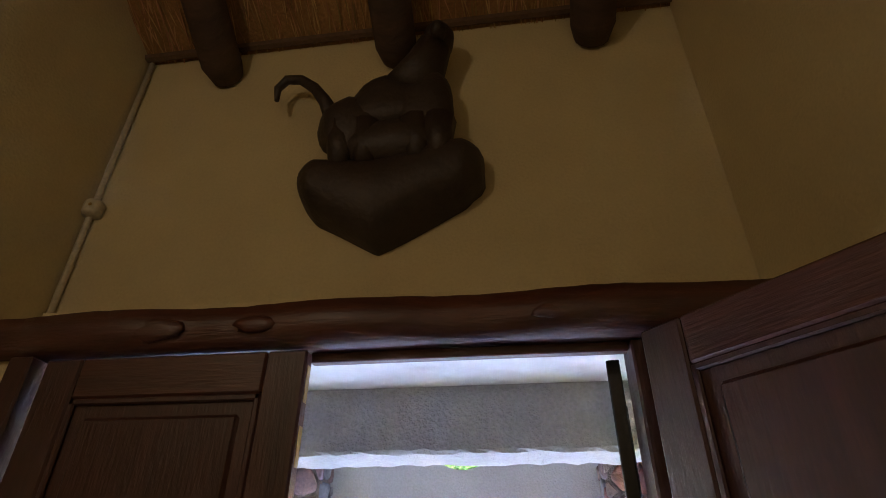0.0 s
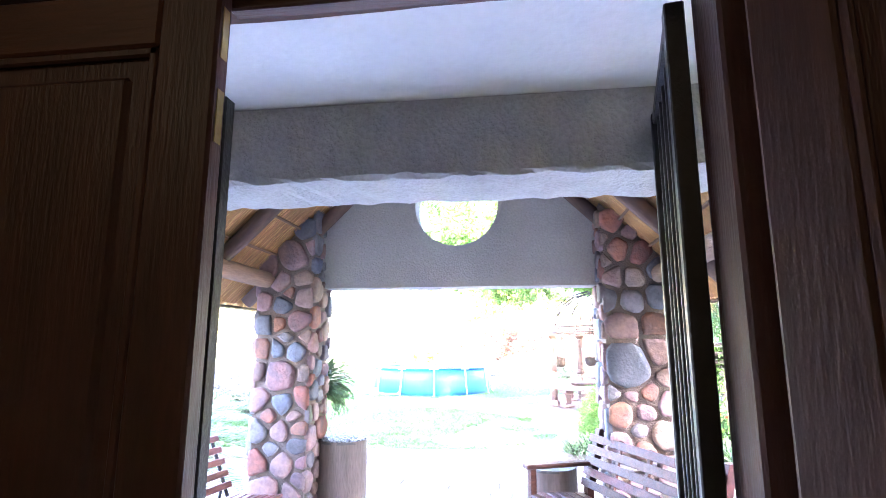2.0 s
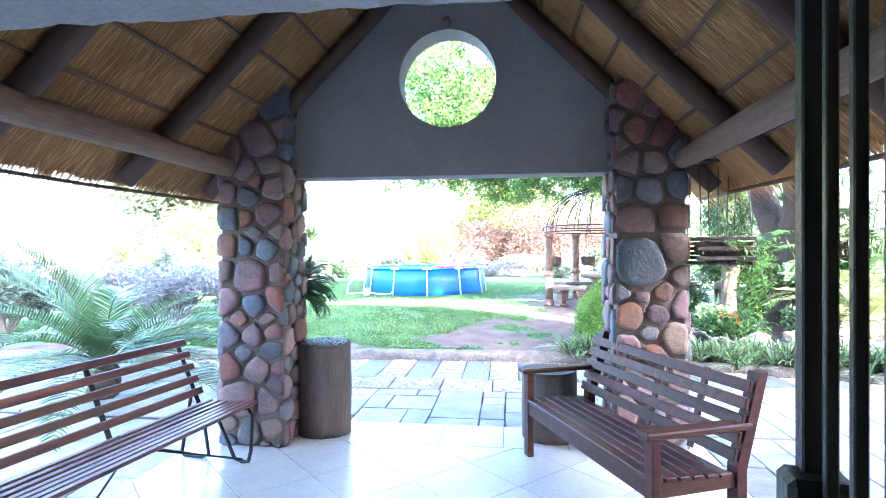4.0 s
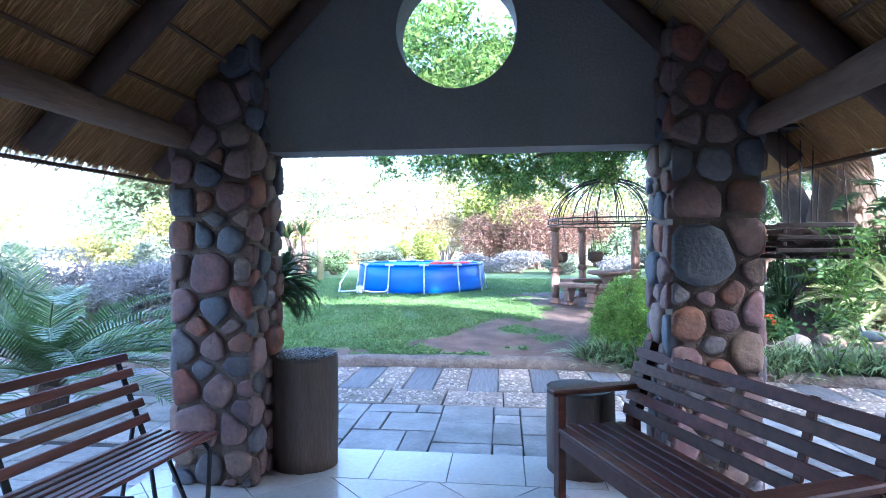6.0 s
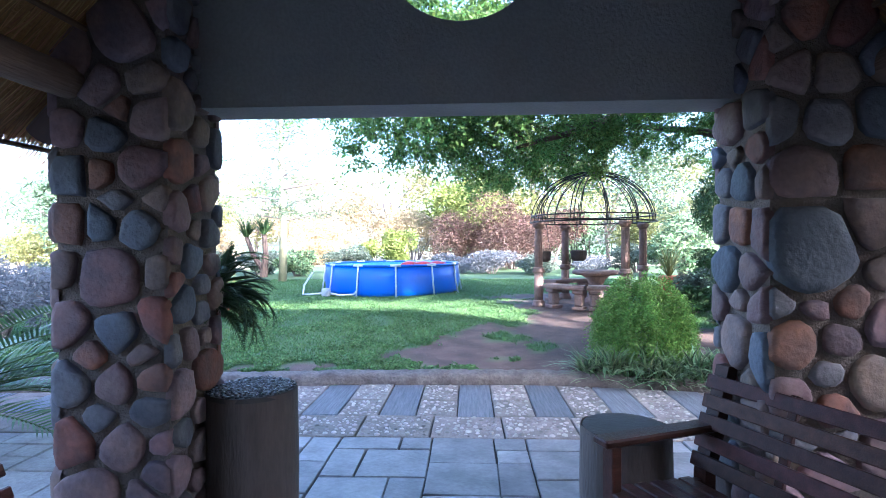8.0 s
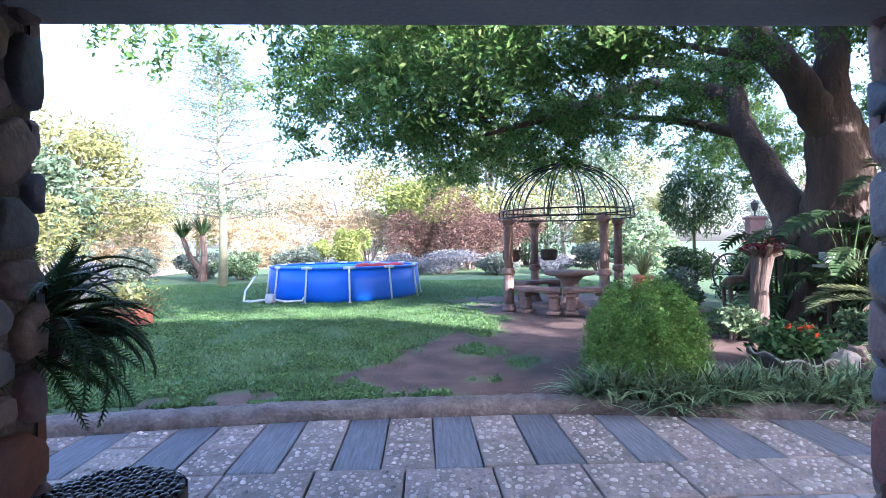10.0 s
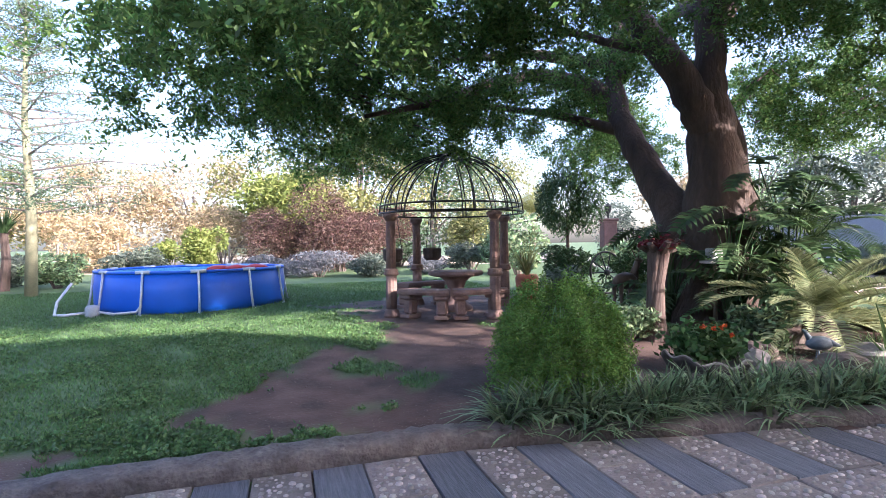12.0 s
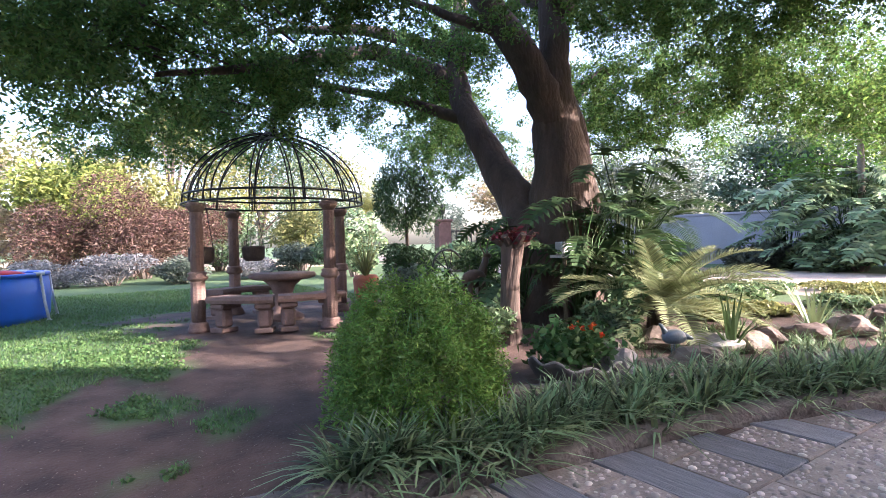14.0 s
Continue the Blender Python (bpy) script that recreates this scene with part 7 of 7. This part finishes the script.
SEEDS = {
    "right": [(0.87, 1.47, 0.20, "blue"), (0.86, 1.79, 0.125, "pink"), (0.94, 1.99, 0.11, "grey"), (1.10, 1.81, 0.11, "rust"), (1.10, 1.57, 0.125, "tan"), (0.80, 1.08, 0.105, "rust"), (0.98, 1.09, 0.08, "pink"), (1.03, 1.25, 0.08, "rust"), (1.11, 0.92, 0.10, "tan"), (0.96, 2.19, 0.085, "tan"), (0.79, 2.20, 0.085, "plum"), (0.85, 2.45, 0.10, "rust"), (0.80, 2.68, 0.10, "rust"), (1.02, 2.4, 0.09, "rust")],
    "left": [(-2.14, 1.36, 0.135, "pink"), (-2.34, 1.15, 0.10, "pink"), (-2.10, 1.12, 0.09, "blue"), (-2.32, 1.60, 0.085, "rust"), (-2.17, 1.60, 0.07, "blue"), (-2.0, 1.58, 0.08, "blue"), (-2.0, 1.84, 0.10, "pink"), (-2.31, 1.81, 0.08, "blue"), (-2.14, 1.98, 0.08, "blue"), (-2.33, 2.02, 0.07, "pink"), (-2.16, 2.21, 0.085, "pink"), (-1.97, 2.23, 0.08, "tan"), (-2.05, 2.43, 0.13, "pink"), (-2.31, 0.89, 0.085, "grey"), (-2.12, 0.89, 0.085, "plum"), (-2.08, 0.61, 0.095, "pink"), (-2.31, 0.62, 0.09, "rust"), (-1.95, 0.77, 0.075, "grey"), (-2.22, 0.37, 0.14, "pink"), (-2.13, 0.10, 0.09, "grey"), (-2.0, 0.36, 0.085, "pink"), (-1.95, 2.7, 0.09, "blue")],
}
for side, (x0, x1) in PILLARS.items():
    rng = random.Random(3 if side == "left" else 4)
    root = tagged(thing("pillar_" + side, "square pillar of mixed river stones set in mortar", "pillar"), kind="structure")
    tz = [under_roof(x) - 0.02 for x in (x0, x1)]
    g = Geo().add([(x, y, z) for y in (PIL_Y0, PIL_Y1) for x, z in ((x0, -0.1), (x1, -0.1), (x1, tz[1]), (x0, tz[0]))],
                  [(0, 1, 2, 3), (7, 6, 5, 4), (0, 4, 5, 1), (1, 5, 6, 2), (2, 6, 7, 3), (3, 7, 4, 0)])
    part("mortar", g, MORTAR, root, "brown-grey mortar")
    front = Matrix(((1, 0, 0, 0), (0, 0, -1, PIL_Y0), (0, 1, 0, 0), (0, 0, 0, 1)))
    back = Matrix(((1, 0, 0, 0), (0, 0, 1, PIL_Y1), (0, 1, 0, 0), (0, 0, 0, 1)))
    xplus = Matrix(((0, 0, 1, x1), (1, 0, 0, 0), (0, 1, 0, 0), (0, 0, 0, 1)))
    xminus = Matrix(((0, 0, -1, x0), (1, 0, 0, 0), (0, 1, 0, 0), (0, 0, 0, 1)))
    faces = ((front, x0, x1, lambda u: under_roof(u) - 0.07, SEEDS[side]), (back, x0, x1, lambda u: under_roof(u) - 0.07, []),
             (xplus, PIL_Y0, PIL_Y1, lambda u, t=tz[1]: t - 0.06, []), (xminus, PIL_Y0, PIL_Y1, lambda u, t=tz[0]: t - 0.06, []))
    for m_, w0, w1, top, seeds in faces:
        for poly, r, col in stone_cells(w0, w1, 0.0, 2.9, top, seeds, rng):
            part("stone", stone_mesh(poly, r, rng, m_), STONE_MATS[col], root, smooth=True)


def slab(poly, z0, z1, edge=0.006, rng=None, wob=0.0):
    """A paver from its outline, its upper edge taken off."""
    cx, cy = sum(p[0] for p in poly) / len(poly), sum(p[1] for p in poly) / len(poly)
    n = len(poly)
    vs, fs = [], []
    tilt = (rng.uniform(-wob, wob), rng.uniform(-wob, wob)) if rng else (0, 0)
    for inset, z in ((0, z0), (0, z1 - edge), (edge, z1)):
        for p in poly:
            dx, dy = p[0] - cx, p[1] - cy
            d = max(math.hypot(dx, dy), 1e-6)
            vs.append((p[0] - dx / d * inset, p[1] - dy / d * inset, z + (tilt[0] * dx + tilt[1] * dy if z > z0 else 0)))
    for k in range(2):
        for i in range(n):
            fs.append((k * n + i, k * n + (i + 1) % n, (k + 1) * n + (i + 1) % n, (k + 1) * n + i))
    fs.append(tuple(2 * n + i for i in range(n)))
    return Geo().add(vs, fs)


FX0, FX1, FY0, FY1 = -2.62, 1.44, 1.503, 5.88
floor = setting("floor_porch", Geo().box((FX0, FY0, -0.12), (FX1, FY1, -0.006)), GROUT, "pale tiled porch floor with dark joints", "floor")
for i in range(-3, 6):
    x0 = max(-1.155 + 0.512 * i, FX0)
    x1 = min(-1.155 + 0.512 * (i + 1), FX1)
    if x1 - x0 > 0.03:
        part("tile", slab([(x0 + 0.003, 5.388), (x1 - 0.003, 5.388), (x1 - 0.003, FY1 - 0.003), (x0 + 0.003, FY1 - 0.003)], -0.02, 0.0, 0.002), TILE, floor)
S = 0.5
ox, oy = -1.43, 5.06
for i in range(-9, 10):
    for j in range(-9, 10):
        c = (ox + (i - j) * S * 0.7071, oy + (i + j) * S * 0.7071)
        h = S * 0.7071 - 0.004
        poly = [(c[0] - h, c[1]), (c[0], c[1] - h), (c[0] + h, c[1]), (c[0], c[1] + h)]
        for a, b, k in ((-1, 0, -FX0), (1, 0, FX1), (0, -1, -FY0), (0, 1, 5.381)):
            if len(poly) > 2:
                poly = clip(poly, a, b, k)
        if len(poly) > 2:
            part("tile", slab(poly, -0.02, 0.0, 0.002), TILE, floor)

paving = setting("paving", Geo().add([(-14, 1.503, -0.045), (FX0 - 0.003, 1.503, -0.045), (FX0 - 0.003, FY1 + 0.003, -0.045), (FX1 + 0.003, FY1 + 0.003, -0.045), (FX1 + 0.003, 1.503, -0.045), (9.0, 1.503, -0.045), (9.0, 5.4, -0.045), (6.5, 6.8, -0.045), (4.9, 7.55, -0.045), (3.4, 8.1, -0.045), (1.0, 8.5, -0.045), (-1.8, 8.57, -0.045), (-3.3, 8.4, -0.045), (-14, 7.0, -0.045)],
                                     [(0, 1, 2, 3, 4, 5, 6, 7, 8, 9, 10, 11, 12, 13)]), JOINT_DIRT, "garden paving of slate, pebbled and wood-grained slabs", "paving")
rng = random.Random(17)
pebble_geo = Geo()


def dome(x, y, z, r, h):
    n = 7
    a0, ex, ang = rng.uniform(0, 6), rng.uniform(0.7, 1.0), rng.uniform(0, 3.14)
    vs = []
    for s, k in ((1.0, -0.2), (0.8, 0.65), (0.35, 1.0)):
        for i in range(n):
            a = a0 + 2 * math.pi * i / n
            u, v = s * r * math.cos(a), s * r * ex * math.sin(a)
            vs.append((x + u * math.cos(ang) - v * math.sin(ang), y + u * math.sin(ang) + v * math.cos(ang), z + h * k))
    fs = [(k * n + i, k * n + (i + 1) % n, (k + 1) * n + (i + 1) % n, (k + 1) * n + i) for k in range(2) for i in range(n)]
    fs.append(tuple(2 * n + i for i in range(n)))
    pebble_geo.add(vs, fs)


def paver(x0, x1, y0, y1, kind):
    y1a, y1b = min(y1, kerb_y(x0) - 0.012), min(y1, kerb_y(x1) - 0.012)
    if min(y1a, y1b) - y0 < 0.08:
        return
    j = 0.006
    poly = [(x0 + j, y0 + j), (x1 - j, y0 + j), (x1 - j, y1b - j), (x0 + j, y1a - j)]
    if kind != "plank":
        poly = [(p[0] + rng.uniform(-0.006, 0.006), p[1] + rng.uniform(-0.006, 0.006)) for p in poly]
    top = PAVING_Z + rng.uniform(-0.004, 0.003)
    name, m_ = {"plank": ("plank_slab", PLANK_SLAB), "pebble": ("pebble_slab", PEBBLE_SLAB), "slate": ("slate_slab", SLATE), "pale": ("paving_slab", PALE_SLAB)}[kind]
    part(name, slab(poly, -0.06, top, 0.008, rng, 0.008), m_, paving)
    if kind == "pebble" and -4 < x0 < 6:
        count = int((x1 - x0) * (min(y1a, y1b) - y0) * 330)
        spots = []
        for _ in range(count * 4):
            if len(spots) >= count:
                break
            r = rng.uniform(0.011, 0.03)
            x, y = rng.uniform(x0 + 0.035, x1 - 0.035), rng.uniform(y0 + 0.035, min(y1a, y1b) - 0.035)
            if all((x - a) ** 2 + (y - b) ** 2 > (r + c) ** 2 for a, b, c in spots):
                spots.append((x, y, r))
                dome(x, y, top - 0.001, r, r * 0.5)


for k in range(-8, 13):
    x = -2.06 + 0.70 * k
    paver(x, x + 0.33, 7.62, 9.0, "plank")
    ym = 8.12 + rng.uniform(-0.05, 0.05)
    paver(x + 0.33, x + 0.70, 7.62, min(ym, kerb_y(x + 0.5)), "pebble")
    paver(x + 0.33, x + 0.70, ym, 9.0, "pebble")
for k in range(-10, 14):
    x = -1.46 + 0.595 * k
    paver(x, x + 0.595, 7.10, 7.62, "pebble")


def ashlar(x0, y0, nx, ny, c, kind="slate"):
    taken = set()
    for j in range(ny):
        for i in range(nx):
            if (i, j) in taken:
                continue
            w, h = rng.choice(((2, 2), (2, 2), (2, 1), (1, 2), (1, 1), (2, 2)))
            while w > 1 and (i + w > nx or (i + 1, j) in taken):
                w -= 1
            while h > 1 and (j + h > ny or any((i + q, j + h - 1) in taken for q in range(w))):
                h -= 1
            for q in range(w):
                for s in range(h):
                    taken.add((i + q, j + s))
            paver(x0 + i * c, x0 + (i + w) * c, y0 + j * c, y0 + (j + h) * c, kind)


ashlar(-7.29, 5.90, 20, 5, 0.239, "pale")
ashlar(-2.51, 5.90, 40, 5, 0.239)
ashlar(-5.65, 1.55, 10, 14, 0.302, "pale")
ashlar(1.46, 1.55, 13, 14, 0.31)
tagged(part("pebbles", pebble_geo, PEBBLE, paving, "river pebbles set in the slabs", smooth=True), kind="stuff")
